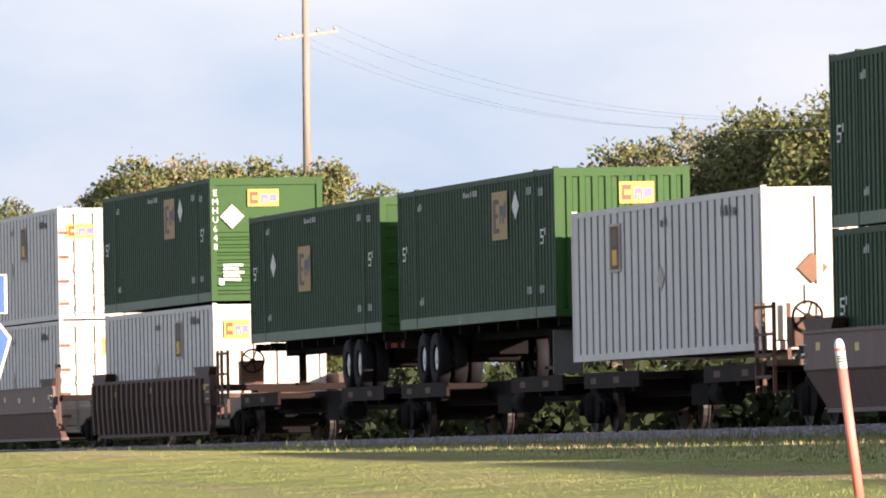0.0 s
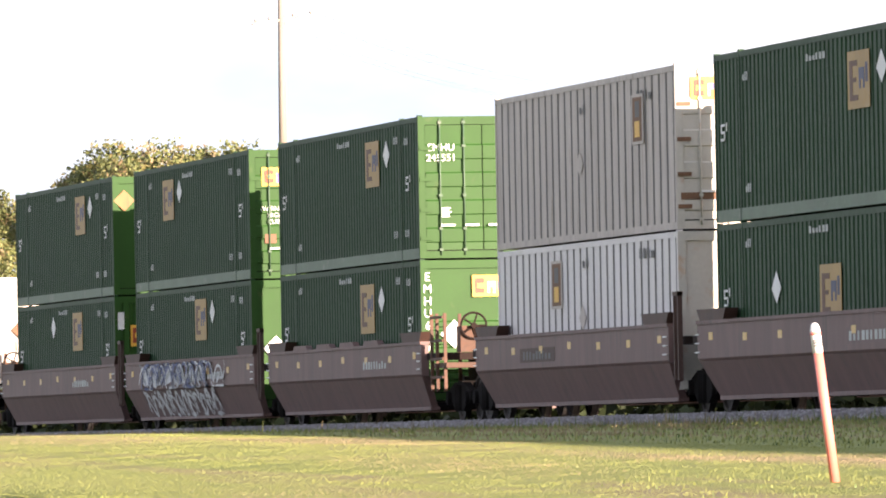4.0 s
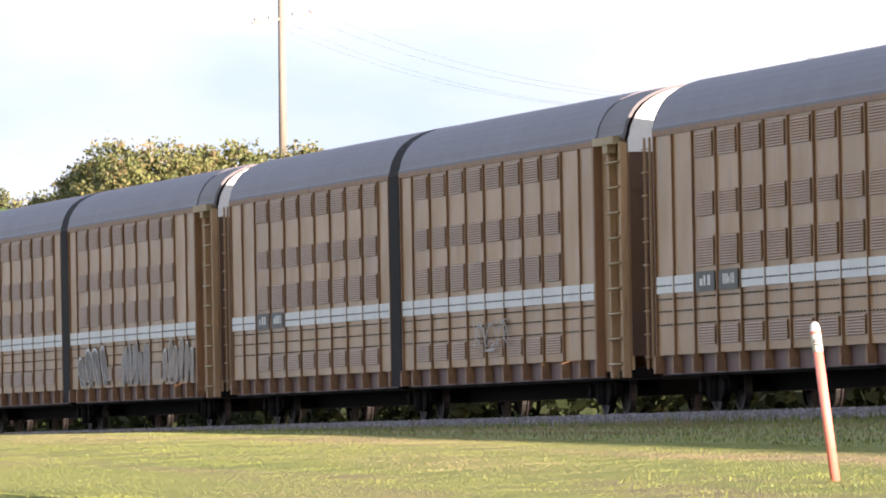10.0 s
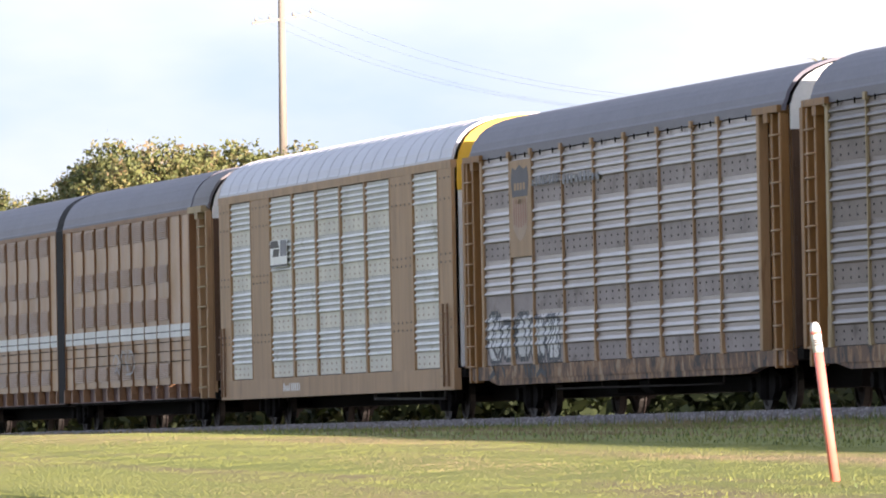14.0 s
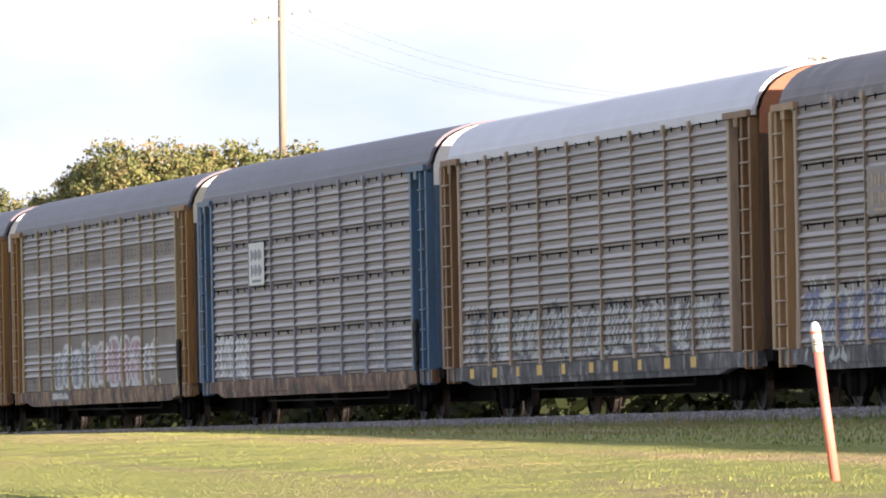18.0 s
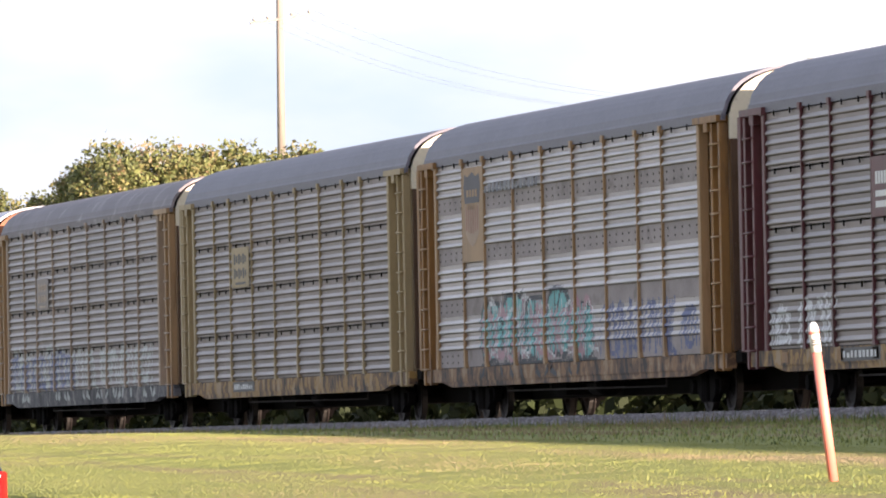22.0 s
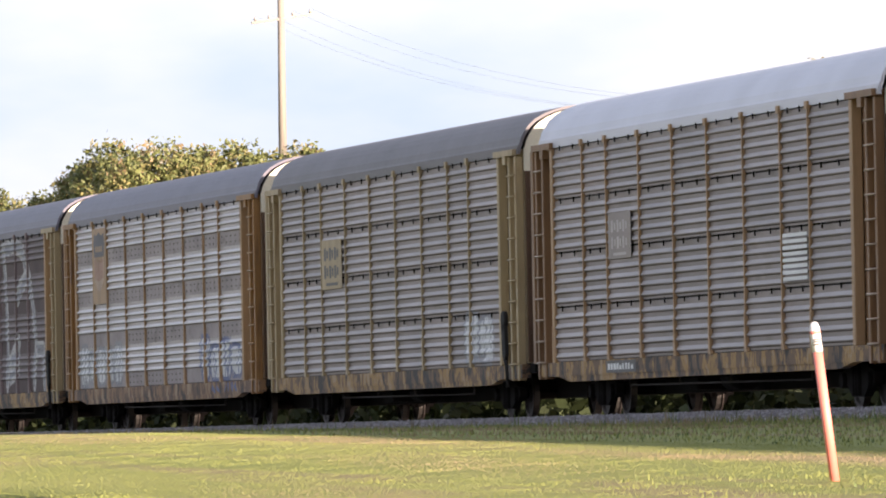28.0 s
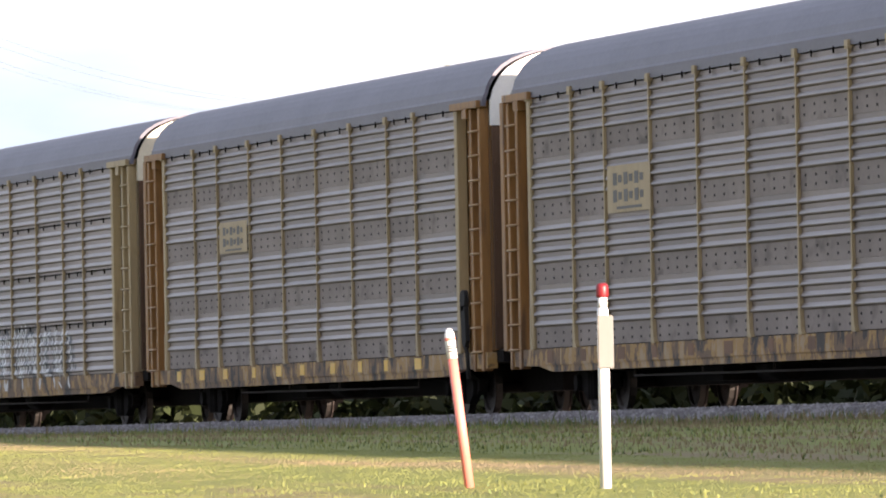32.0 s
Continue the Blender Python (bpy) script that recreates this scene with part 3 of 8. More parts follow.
def crown_mesh(name, lobes, seed, size, per, mix, base, stray=0.2, spread=0.15, leaves=None, leafy=10):
    """A crown of many small leaf blades, gathered in uneven tufts round the given lobes (x, y, z, radius)."""
    r = np.random.default_rng(seed)
    tufts = []
    for lx, ly, lz, lr in lobes:
        u = r.normal(size=(int(per * lr * lr), 3))
        u /= np.linalg.norm(u, axis=1)[:, None]
        lump = np.sin(u[:, 0] * 5 + seed) * np.sin(u[:, 1] * 6 + 1.7 * seed) * np.sin(u[:, 2] * 5 + 0.6 * seed)
        tufts.append(np.array((lx, ly, lz)) + u * (lr * (np.sqrt(r.uniform(0.12, 0.9, len(u))) + 0.2 * lump))[:, None])
    c = np.concatenate(tufts)
    c = c[c[:, 2] > base]
    kind = r.choice(5, len(c), p=np.array(mix) / sum(mix))
    c, kind = np.repeat(c, leafy, 0), np.repeat(kind, leafy)
    n = len(c)
    c = c + r.normal(0, spread, (n, 3))
    a, e = r.normal(size=(n, 3)), r.normal(size=(n, 3))
    a /= np.linalg.norm(a, axis=1)[:, None]
    e = np.cross(a, e)
    e /= np.linalg.norm(e, axis=1)[:, None]
    s = (size * r.uniform(0.6, 1.4, n))[:, None]
    v = np.stack((c + a * s, c + e * s * 0.5, c - a * s, c - e * s * 0.5), 1).reshape(-1, 3)
    kind = np.where(r.uniform(0, 1, n) < stray, r.integers(0, 3, n), kind)
    me = bpy.data.meshes.new(name)
    me.vertices.add(4 * n)
    me.vertices.foreach_set("co", v.ravel())
    me.loops.add(4 * n)
    me.loops.foreach_set("vertex_index", np.arange(4 * n, dtype=np.int32))
    me.polygons.add(n)
    me.polygons.foreach_set("loop_start", np.arange(0, 4 * n, 4, dtype=np.int32))
    me.polygons.foreach_set("loop_total", np.full(n, 4, dtype=np.int32))
    for m in leaves or LEAF:
        me.materials.append(m)
    me.polygons.foreach_set("material_index", kind.astype(np.int32))
    me.update(calc_edges=True)
    return me


def tree(x, y, h, width, seed, mix=(3, 4, 2, 0.6, 0), label="broad live oak with dense olive-green leaves", per=46, size=0.2, stray=0.2):
    r = random.Random(seed)
    z0 = ground_z(x, y)
    t = thing("tree", label, "tree", "trees behind the track", (x, y, z0 - 0.05))
    bm = B()
    lobes = []
    fork = h * 0.3
    rod(bm, (0, 0, 0), (0.1, 0, fork), 0.32, 8, 0.24)
    n = r.randint(6, 9)
    for k in range(n):
        a = k * math.tau / n + r.uniform(-0.3, 0.3)
        d = width * 0.5 * r.uniform(0.25, 0.8)
        lr = width * r.uniform(0.12, 0.25)
        tip = Vector((math.cos(a) * d, math.sin(a) * d, h * r.uniform(0.46, 0.98) - lr))
        mid = Vector((tip.x * 0.45, tip.y * 0.45, fork + (tip.z - fork) * 0.6))
        rod(bm, (0.1, 0, fork - 0.1), mid, 0.17, 6, 0.1)
        rod(bm, mid, tip + Vector((0, 0, lr * 0.6)), 0.1, 5, 0.03)
        lobes.append((tip.x, tip.y, tip.z, lr))
    lobes.append((0, 0, h - width * 0.2, width * 0.2))
    part("trunk", bm, M_BARK, t, "grey furrowed trunk and limbs")
    piece("crown", crown_mesh("crown", lobes, seed, size, per, mix, h * 0.18, stray, 0.13), t)
    return t


def spot(px_turn, dist):
    """A place at a distance from the camera's stand, degrees to the right of the long view."""
    a = radians(10.8325 + px_turn)
    return -dist * math.cos(a), -36.24 + dist * math.sin(a)


def by_px(x, top, dist):
    """Place and height of a far thing from its bearing (in thousandths of the view) and the rise of its top."""
    turn = math.degrees(math.atan((x - 784) / 17141.6))
    px, py = spot(turn, dist)
    return px, py, (780 - (x - 784) * 0.0189 - top) / 17141.6 * dist - 0.403 - ground_z(px, py)


WOODS = ((-25, 321, 430, 7, 0), (45, 348, 430, 5, 1), (115, 318, 380, 5, 1), (165, 284, 376, 5.5, 0), (208, 243, 372, 7.5, 0), (290, 243, 366, 6.5, 2), (345, 258, 366, 5, 1), (425, 246, 368, 6.5, 1), (480, 265, 372, 5, 0), (545, 250, 372, 5.5, 2),
         (625, 291, 360, 6, 0), (700, 333, 350, 6, 1), (905, 333, 330, 6, 0), (985, 288, 320, 5.5, 2), (1060, 217, 312, 8, 1), (1180, 189, 306, 8, 3), (1290, 153, 300, 10, 0), (1400, 151, 296, 9, 0), (1465, 131, 292, 7, 0), (1560, 153, 288, 9, 1), (1700, 163, 280, 9, 0), (1850, 153, 270, 9, 1))
MIXES = ((4, 5, 2, 0.2, 0), (2.5, 5, 3, 0.3, 0), (1.5, 3.5, 3.5, 0.8, 0.2), (1, 2, 2, 0.6, 3))
LABELS = ("broad live oak with dense dark-green leaves", "rounded oak with olive-green leaves in low sun", "thinning tree with olive and russet leaves", "half-bare pale tree with grey twigs and sparse leaves")
for k, (x, top, dist, width, kind) in enumerate(WOODS):
    px, py, h = by_px(x, top, dist)
    tree(px, py, h, width, 40 + k, MIXES[kind], LABELS[kind], per=(45 if x > 1500 or 660 < x < 980 else 70 if kind == 3 else 150), size=0.095, stray=0.03)

# a palm whose head shows over the roofs
px, py, h = by_px(1460, 92, 286)
palm = thing("palm_tree", "tall thin palm with a small ragged head", "tree", "", (px, py, ground_z(px, py) - 0.05))
bm = B()
rod(bm, (0, 0, 0), (0.1, 0, h * 0.5), 0.17, 8, 0.14)
rod(bm, (0.1, 0, h * 0.5), (0, 0, h - 0.4), 0.14, 8, 0.11)
part("trunk", bm, M_BARK, palm)
bm = B()
rnd = random.Random(3)
for k in range(26):
    a, up = rnd.uniform(0, 6.3), rnd.uniform(-0.5, 1.3)
    prev = Vector((0, 0, h - 0.45))
    for j in range(3):
        nxt = prev + Vector((math.cos(a) * 0.2, math.sin(a) * 0.2, 0.2 * up - 0.12 * j))
        s = Vector((-math.sin(a), math.cos(a), 0)) * (0.07 - 0.02 * j)
        q = [bm.verts.new(p) for p in (prev - s, prev + s, nxt + s * 0.6, nxt - s * 0.6)]
        bm.faces.new(q)
        prev = nxt
part("fronds", bm, LEAF[2], palm, "short ragged green fronds")

# undergrowth along the far side of the track
lob = []
rnd = random.Random(12)
for k in range(400):
    lob.append((rnd.uniform(-430, -60), rnd.uniform(7.5, 11), rnd.uniform(-0.3, 0.5), rnd.uniform(1.0, 1.6)))
SCRUB = [mat("scrub_leaves_" + w, c, 0.7, var=0.4, scale=0.3, fine=1.5, bump=0, spec=0.2) for w, c in (("dark", (0.018, 0.026, 0.009)), ("mid", (0.03, 0.042, 0.014)), ("light", (0.05, 0.065, 0.02)))]
und = new("undergrowth", crown_mesh("undergrowth", lob, 77, 0.2, 52, (6, 3, 0.3, 0, 0), -1.2, 0.0, 0.25, SCRUB, 6))
tagged(und, "low green bushes and scrub beyond the track", "bushes", kind="stuff")

# unseen woods added behind the camera and far sides, to darken reflections
lob = []
for k in range(420):
    a = rnd.uniform(-150, 62)
    d = rnd.uniform(330, 400)
    lob.append((d * math.cos(radians(a)), -36 + d * math.sin(radians(a)), rnd.uniform(2, 8), rnd.uniform(5, 8)))
tagged(new("far_woods", crown_mesh("far_woods", lob, 78, 0.9, 1.6, (6, 3, 0.5, 0, 0), -3, 0.0, 1.2, SCRUB, 4)), "dark line of woods added out of view", "woods", kind="stuff")

# ---- utility poles and wires ----
M_POLE = mat("weathered_pole_timber", (0.255, 0.225, 0.19), 0.85, var=0.3, stretch=(4, 4, 0.25), bump=0.5)
M_ARM = mat("grey_crossarm_timber", (0.30, 0.28, 0.25), 0.85, var=0.25)
M_INSUL = mat("grey_porcelain", (0.35, 0.33, 0.31), 0.3, var=0.1)
M_WIRE = mat("aluminium_wire", (0.42, 0.43, 0.45), 0.5, 0.6, var=0.05, bump=0)


def pole(x, y, top, arm_z):
    z0 = ground_z(x, y)
    t = thing("utility_pole", "tall weathered wooden utility pole with a crossarm", "utility pole", "utility poles", (x, y, z0 - 0.05))
    bm = B()
    rod(bm, (0, 0, 0), (-0.06, -0.05, (top - z0) * 0.5), 0.2, 12, 0.175)
    rod(bm, (-0.06, -0.05, (top - z0) * 0.5), (0, 0, top - z0), 0.175, 12, 0.13)
    part("post", bm, M_POLE, t)
    ends = []
    for k, off in enumerate((-1.05, -0.5, 0.45, 1.15)):
        bm = B()
        rod(bm, (0.05, off, arm_z - z0 + 0.05 + off * 0.13), (0.05, off, arm_z - z0 + 0.22 + off * 0.13), 0.05, 8, 0.035)
        rod(bm, (0.05, off, arm_z - z0 + 0.10 + off * 0.13), (0.05, off, arm_z - z0 + 0.14 + off * 0.13), 0.075, 8)
        part("insulator", bm, M_INSUL, t)
        ends.append(Vector((x + 0.05, y + off, arm_z + 0.2 + off * 0.13)))
    bm = B()
    v = box(bm, -0.05, 0.09, -1.2, 1.25, arm_z - z0 - 0.06, arm_z - z0 + 0.05)
    for q in v:
        q.co.z += q.co.y * 0.13
    part("crossarm", bm, M_ARM, t)
    return ends


far_ends = pole(-374.1, 29.06, 18.6, 16.30)
near_ends = pole(-222.8, 22.4, 8.9, 7.75)
for a, b, sag in zip(far_ends, near_ends, (2.0, 2.1, 1.95, 2.0)):
    bm = B()
    tube(bm, [a.lerp(b, k / 24) - Vector((0, 0, 4 * sag * k / 24 * (1 - k / 24))) for k in range(25)], 0.004, 4)
    tagged(part("power_line", bm, M_WIRE, None), "thin sagging aluminium power line between poles", "wire", "power lines")

# ---- roadside markers ----
M_OPOST = mat("orange_marker_plastic", (0.86, 0.25, 0.19), 0.45, var=0.1, bump=0.02)
M_WPOST = mat("white_marker_plastic", (0.78, 0.78, 0.77), 0.45, var=0.06, bump=0.02)
M_RCAP = mat("red_cap_plastic", (0.22, 0.015, 0.02), 0.45, var=0.1)
M_GPLATE = mat("grey_marker_plate", (0.13, 0.135, 0.12), 0.5, var=0.1)


def lathe(bm, rings, n=14, mi=0):
    """rings: (radius, z) from the bottom up."""
    rows = [[bm.verts.new((r * math.cos(k * math.tau / n), r * math.sin(k * math.tau / n), z)) for k in range(n)] for r, z in rings]
    for a, b in zip(rows, rows[1:]):
        for k in range(n):
            f = bm.faces.new((a[k], a[(k + 1) % n], b[(k + 1) % n], b[k]))
            f.smooth, f.material_index = True, mi
    bm.faces.new(rows[0][::-1])
    bm.faces.new(rows[-1])


t = thing("marker_post", "leaning orange plastic cable marker post with white cap", "marker post", at=(-73.1, -19.2, ground_z(-73.1, -19.2)))
t.scale = (0.825,) * 3
t.rotation_euler = (math.radians(6.6), 0, 0)
bm = B()
lathe(bm, ((0.046, -0.06), (0.046, 1.225)))
part("tube", bm, M_OPOST, t)
bm = B()
lathe(bm, ((0.050, 1.225), (0.050, 1.43), (0.046, 1.46), (0.034, 1.495), (0.012, 1.51)))
cap = part("cap", bm, M_WPOST, t, "white domed cap")
bm = B()
lathe(bm, ((0.0515, 1.395), (0.0515, 1.425)))
part("band", bm, M_OPOST, cap)
for k, z in enumerate((1.29, 1.315, 1.335)):
    bm = B()
    prism(bm, [(0.052 * math.cos(a), 0.052 * math.sin(a)) for a in np.linspace(-0.9, 0.9, 8)] + [(0.047 * math.cos(a), 0.047 * math.sin(a)) for a in np.linspace(0.9, -0.9, 8)], z, z + 0.012, "z")
    part("text_bar", bm, M_MARK_DK, cap)
t = thing("marker_post", "upright white plastic pipeline marker post with red cap", "marker post", at=(-70.0, -18.88, ground_z(-70.0, -18.88)))
t.scale = (0.79,) * 3
bm = B()
lathe(bm, ((0.055, -0.06), (0.055, 1.68), (0.046, 1.70)))
part("tube", bm, M_WPOST, t)
bm = B()
lathe(bm, ((0.054, 1.80), (0.060, 1.815), (0.060, 1.90), (0.05, 1.925), (0.02, 1.935)))
part("cap", bm, M_RCAP, t, "dark red cap")
bm = B()
lathe(bm, ((0.044, 1.69), (0.046, 1.80)))
part("neck", bm, M_WPOST, t)
bm = B()
box(bm, 0.055, 0.075, -0.07, 0.085, 1.13, 1.63)
bmesh.ops.bevel(bm, geom=bm.edges[:], offset=0.008, segments=2, affect="EDGES")
part("plate", bm, M_GPLATE, t, "grey printed warning plate")

# blue route signs at the roadside
M_SBLUE = mat("blue_sign_face", (0.025, 0.10, 0.42), 0.4, var=0.06, bump=0)
M_STEEL = mat("galvanized_post", (0.38, 0.38, 0.37), 0.5, 0.7, var=0.15)
t = thing("road_sign", "blue county route sign with white border on a post", "road sign", at=(-104.05, -21.86, ground_z(-104.05, -21.86)))
bm = B()
box(bm, -0.05, -0.005, -0.03, 0.03, -0.05, 2.36)
part("post", bm, M_STEEL, t)
for nm, pts, label in (("plate", ((-0.44, 1.84), (0.44, 1.84), (0.44, 2.27), (-0.44, 2.27)), "blue plate with white border"), ("shield", ((-0.30, 0.98), (0.30, 0.98), (0.48, 1.58), (0.36, 1.74), (-0.36, 1.74), (-0.48, 1.58)), "blue shield with white border")):
    bm = B()
    prism(bm, pts, 0.0, 0.012, "x")
    p = part(nm, bm, M_MARK, t, label)
    cz = sum(z for _, z in pts) / len(pts)
    bm = B()
    prism(bm, [(y * 0.93, cz + (z - cz) * 0.93) for y, z in pts], 0.0125, 0.016, "x")
    part("sign_face", bm, M_SBLUE, p)

# ---- the train: shared running gear ----
WHEEL_ME = None


def wheel_mesh():
    bm = B()
    n = 20
    prof = ((0.08, -0.09), (0.14, -0.09), (0.17, -0.03), (0.36, -0.02), (0.37, -0.06), (0.42, -0.06), (0.425, 0.03), (0.455, 0.04), (0.455, 0.065), (0.38, 0.065), (0.35, 0.03), (0.17, 0.03), (0.14, 0.07), (0.08, 0.07))
    rows = [[bm.verts.new((r * math.cos(k * math.tau / n), y, r * math.sin(k * math.tau / n))) for r, y in prof] for k in range(n)]
    m = len(prof)
    for k in range(n):
        for j in range(m):
            f = bm.faces.new((rows[k][j], rows[k][(j + 1) % m], rows[(k + 1) % n][(j + 1) % m], rows[(k + 1) % n][j]))
            f.material_index = 1 if j == 5 else 0
    return done(bm, "wheel", M_WHEEL, M_TREAD)


def side_frame(bm, y):
    for a, b in ((y - 0.07, y + 0.07),):
        prism(bm, ((-1.15, 0.38), (-0.98, 0.30), (-0.74, 0.34), (-0.40, 0.16), (0.40, 0.16), (0.74, 0.34), (0.98, 0.30), (1.15, 0.38), (1.15, 0.55), (0.90, 0.60), (0.45, 0.72), (-0.45, 0.72), (-0.90, 0.60), (-1.15, 0.55)), a, b)
        for s in (-0.88, 0.88):
            rod(bm, (s, y - 0.14, 0.425), (s, y + 0.02, 0.425), 0.13, 10)
        for s in (-0.16, 0.0, 0.16):
            rod(bm, (s, y - 0.06, 0.18), (s, y - 0.06, 0.66), 0.07, 8)


TRUCK_ME = []


def truck(parent, x):
    """A two-axle railway truck under a car: cast side frames, axles and four wheels."""
    global WHEEL_ME
    if not TRUCK_ME:
        bm = B()
        side_frame(bm, -1.0)
        side_frame(bm, 1.0)
        box(bm, -0.22, 0.22, -1.05, 1.05, 0.45, 0.75)
        for s in (-0.88, 0.88):
            rod(bm, (s, -0.95, 0.425), (s, 0.95, 0.425), 0.08, 8)
        TRUCK_ME.append(done(bm, "truck", M_UNDER))
        WHEEL_ME = wheel_mesh()
    t = piece("truck", TRUCK_ME[0], parent, (x, 0, 0), "black cast-steel two-axle truck")
    for s in (-0.88, 0.88):
        for y in (-0.78, 0.78):
            w = piece("wheel", WHEEL_ME, t, (s, y, 0.425))
            w.rotation_euler = (0, random.Random(int(x * 10) + int(s * 9)).uniform(0, 6), math.pi if y < 0 else 0)
    return t


def ladder(name, x, y, z0, z1, w, material, parent, rungs, label=""):
    bm = B()
    for s in (-w / 2, w / 2):
        box(bm, x + s - 0.02, x + s + 0.02, y - 0.02, y + 0.02, z0, z1)
    for k in range(rungs):
        z = z0 + (z1 - z0) * (k + 0.5) / rungs
        rod(bm, (x - w / 2, y - 0.05, z), (x + w / 2, y - 0.05, z), 0.014, 6)
    return part(name, bm, material, parent, label)


def brake_wheel(x, y, z, r, material, parent):
    bm = B()
    n = 20
    pts = [Vector((x, y + r * math.cos(k * math.tau / n), z + r * math.sin(k * math.tau / n))) for k in range(n)]
    for k in range(n):
        rod(bm, pts[k], pts[(k + 1) % n], 0.022, 5)
    for k in range(0, n, 4):
        rod(bm, (x, y, z), pts[k], 0.018, 5)
    rod(bm, (x - 0.06, y, z), (x + 0.06, y, z), 0.06, 8)
    return part("brake_wheel", bm, material, parent, "spoked hand brake wheel")


def coupler(parent, x0, x1):
    bm = B()
    box(bm, min(x0, x1), max(x0, x1), -0.09, 0.09, 0.78, 0.98)
    box(bm, x1 - 0.18, x1 + 0.18, -0.19, 0.17, 0.72, 1.04)
    hose = [(x1, -0.25, 0.75), (x1 + 0.1, -0.28, 0.5), (x1 - 0.1, -0.28, 0.42)]
    for a, b in zip(hose, hose[1:]):
        rod(bm, a, b, 0.03, 6)
    return part("coupler", bm, M_UNDER, parent, "rusty knuckle coupler with air hose")


# ---- painted marks ----
def flat(bm, x0, x1, z0, z1, y, t=0.004, mi=0):
    box(bm, x0, x1, y - t, y, z0, z1, mi)


def bars_x(name, x0, x1, z0, z1, y, n, material, parent, label="", seed=1):
    """A line of writing too small to read, as short bars along x."""
    r = random.Random(seed)
    w = (x1 - x0) / n
    for k in range(n):
        a = x0 + w * k
        bm = B()
        flat(bm, a + w * 0.12, a + w * r.uniform(0.55, 0.85), z0, z1 if r.random() < 0.8 else z0 + (z1 - z0) * 0.7, y)
        part(name[:-1] if name.endswith("marks") else name, bm, material, parent, label)


def stroke(bm, pts, w, y, mi=0):
    """A painted ribbon through points (x, z), with tapering ends."""
    n = len(pts)
    prev = None
    for k in range(n):
        a, b = pts[max(0, k - 1)], pts[min(n - 1, k + 1)]
        d = Vector((b[0] - a[0], 0, b[1] - a[1])).normalized()
        s = Vector((-d.z, 0, d.x)) * w * (0.55 if k in (0, n - 1) else 1.0)
        c = Vector((pts[k][0], y, pts[k][1]))
        cur = (bm.verts.new(c - s), bm.verts.new(c + s))
        if prev:
            bm.faces.new((prev[0], prev[1], cur[1], cur[0])).material_index = mi
        prev = cur


def spray(parent, x0, x1, z0, z1, n, fill, line, r, width, slant):
    """Letters sprayed straight on the ridged sheets: rounded bodies and rough strokes, kept until the sheets are made."""
    marks = PAINT.setdefault(parent.name, [])
    w = (x1 - x0) / n
    for k in range(n):
        a, b = x0 + w * k, x0 + w * (k + 1)
        top, low = z1 - r.uniform(0, 0.25) * (z1 - z0), z0 + r.uniform(0, 0.1) * (z1 - z0)
        if fill:
            marks.append(("body", (a + b) / 2, (top + low) / 2, w * 0.5, (top - low) / 2, slant, fill))
            ring = []
            for q in range(15):
                g = q * math.tau / 14
                ring.append(((a + b) / 2 + math.copysign(abs(math.cos(g)) ** 0.5, math.cos(g)) * w * 0.48, (top + low) / 2 + math.copysign(abs(math.sin(g)) ** 0.5, math.sin(g)) * (top - low) / 2))
            marks.append(("line", ring, width, line))
            kinds = 2
        else:
            kinds = 4
        for s in range(kinds):
            c = r.uniform(a + w * 0.15, b - w * 0.15)
            style = r.choice("IOVLNAA")
            if style == "I":
                p = [(c, low), (c + slant * (top - low), top)]
            elif style == "O":
                p = [(c + w * 0.28 * math.cos(g), (top + low) / 2 + (top - low) * 0.42 * math.sin(g)) for g in np.linspace(0.4, 5.6, 10)]
            elif style == "A":
                p = [(c + w * 0.34 * math.cos(g), low + (top - low) * (0.1 if math.sin(g) < 0.2 else math.sin(g))) for g in np.linspace(0, math.pi, 8)]
            elif style == "V":
                p = [(c - w * 0.25, top), (c, low), (c + w * 0.25, top)]
            elif style == "L":
                p = [(c - w * 0.2, top), (c - w * 0.22, low + 0.1), (c + w * 0.25, low)]
            else:
                p = [(c - w * 0.25, low), (c - w * 0.2, top), (c + w * 0.2, low), (c + w * 0.25, top)]
            marks.append(("line", [(x + r.uniform(-0.05, 0.05), z + r.uniform(-0.05, 0.05)) for x, z in p], width * r.uniform(0.6, 1.3), line))


FLAT_BAND = 0.31


def ridge_profile(z0, z1, style, fine=False):
    """Depth and height of a corrugated sheet: low ridges with a steep foot, a rounded crest and flat ground between; perforated sheets have a flat foot band."""
    punched = style.startswith("perforated")
    low, top = (z0 + FLAT_BAND, z1 - 0.02) if punched else (z0 + 0.03, z1 - 0.04)
    n = 5 if style == "perforated_fine" else 4 if punched else max(3, round((top - low) / 0.175))
    p = (top - low) / n
    prof = [(0.0, z0)]
    if punched and fine:
        prof += [(0.0, z0 + FLAT_BAND * k / 7) for k in range(1, 7)]
    for k in range(n):
        a = low + k * p
        d = 0.040 if punched else 0.038 if k % 2 else 0.034
        prof += [(0.0, a + p * 0.06), (-d * 0.92, a + p * 0.16), (-d, a + p * 0.27), (-d * 0.86, a + p * 0.36), (0.0, a + p * 0.66), (0.0, a + p * 0.97)]
    return prof + [(0.0, z1)]


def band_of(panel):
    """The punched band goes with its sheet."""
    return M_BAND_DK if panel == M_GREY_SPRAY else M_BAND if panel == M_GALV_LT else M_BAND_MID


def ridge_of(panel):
    """The lighter tone for the ridges' upper slopes: their highlights put in as colour."""
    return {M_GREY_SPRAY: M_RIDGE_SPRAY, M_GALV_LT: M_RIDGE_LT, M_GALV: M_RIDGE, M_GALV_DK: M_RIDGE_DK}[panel]


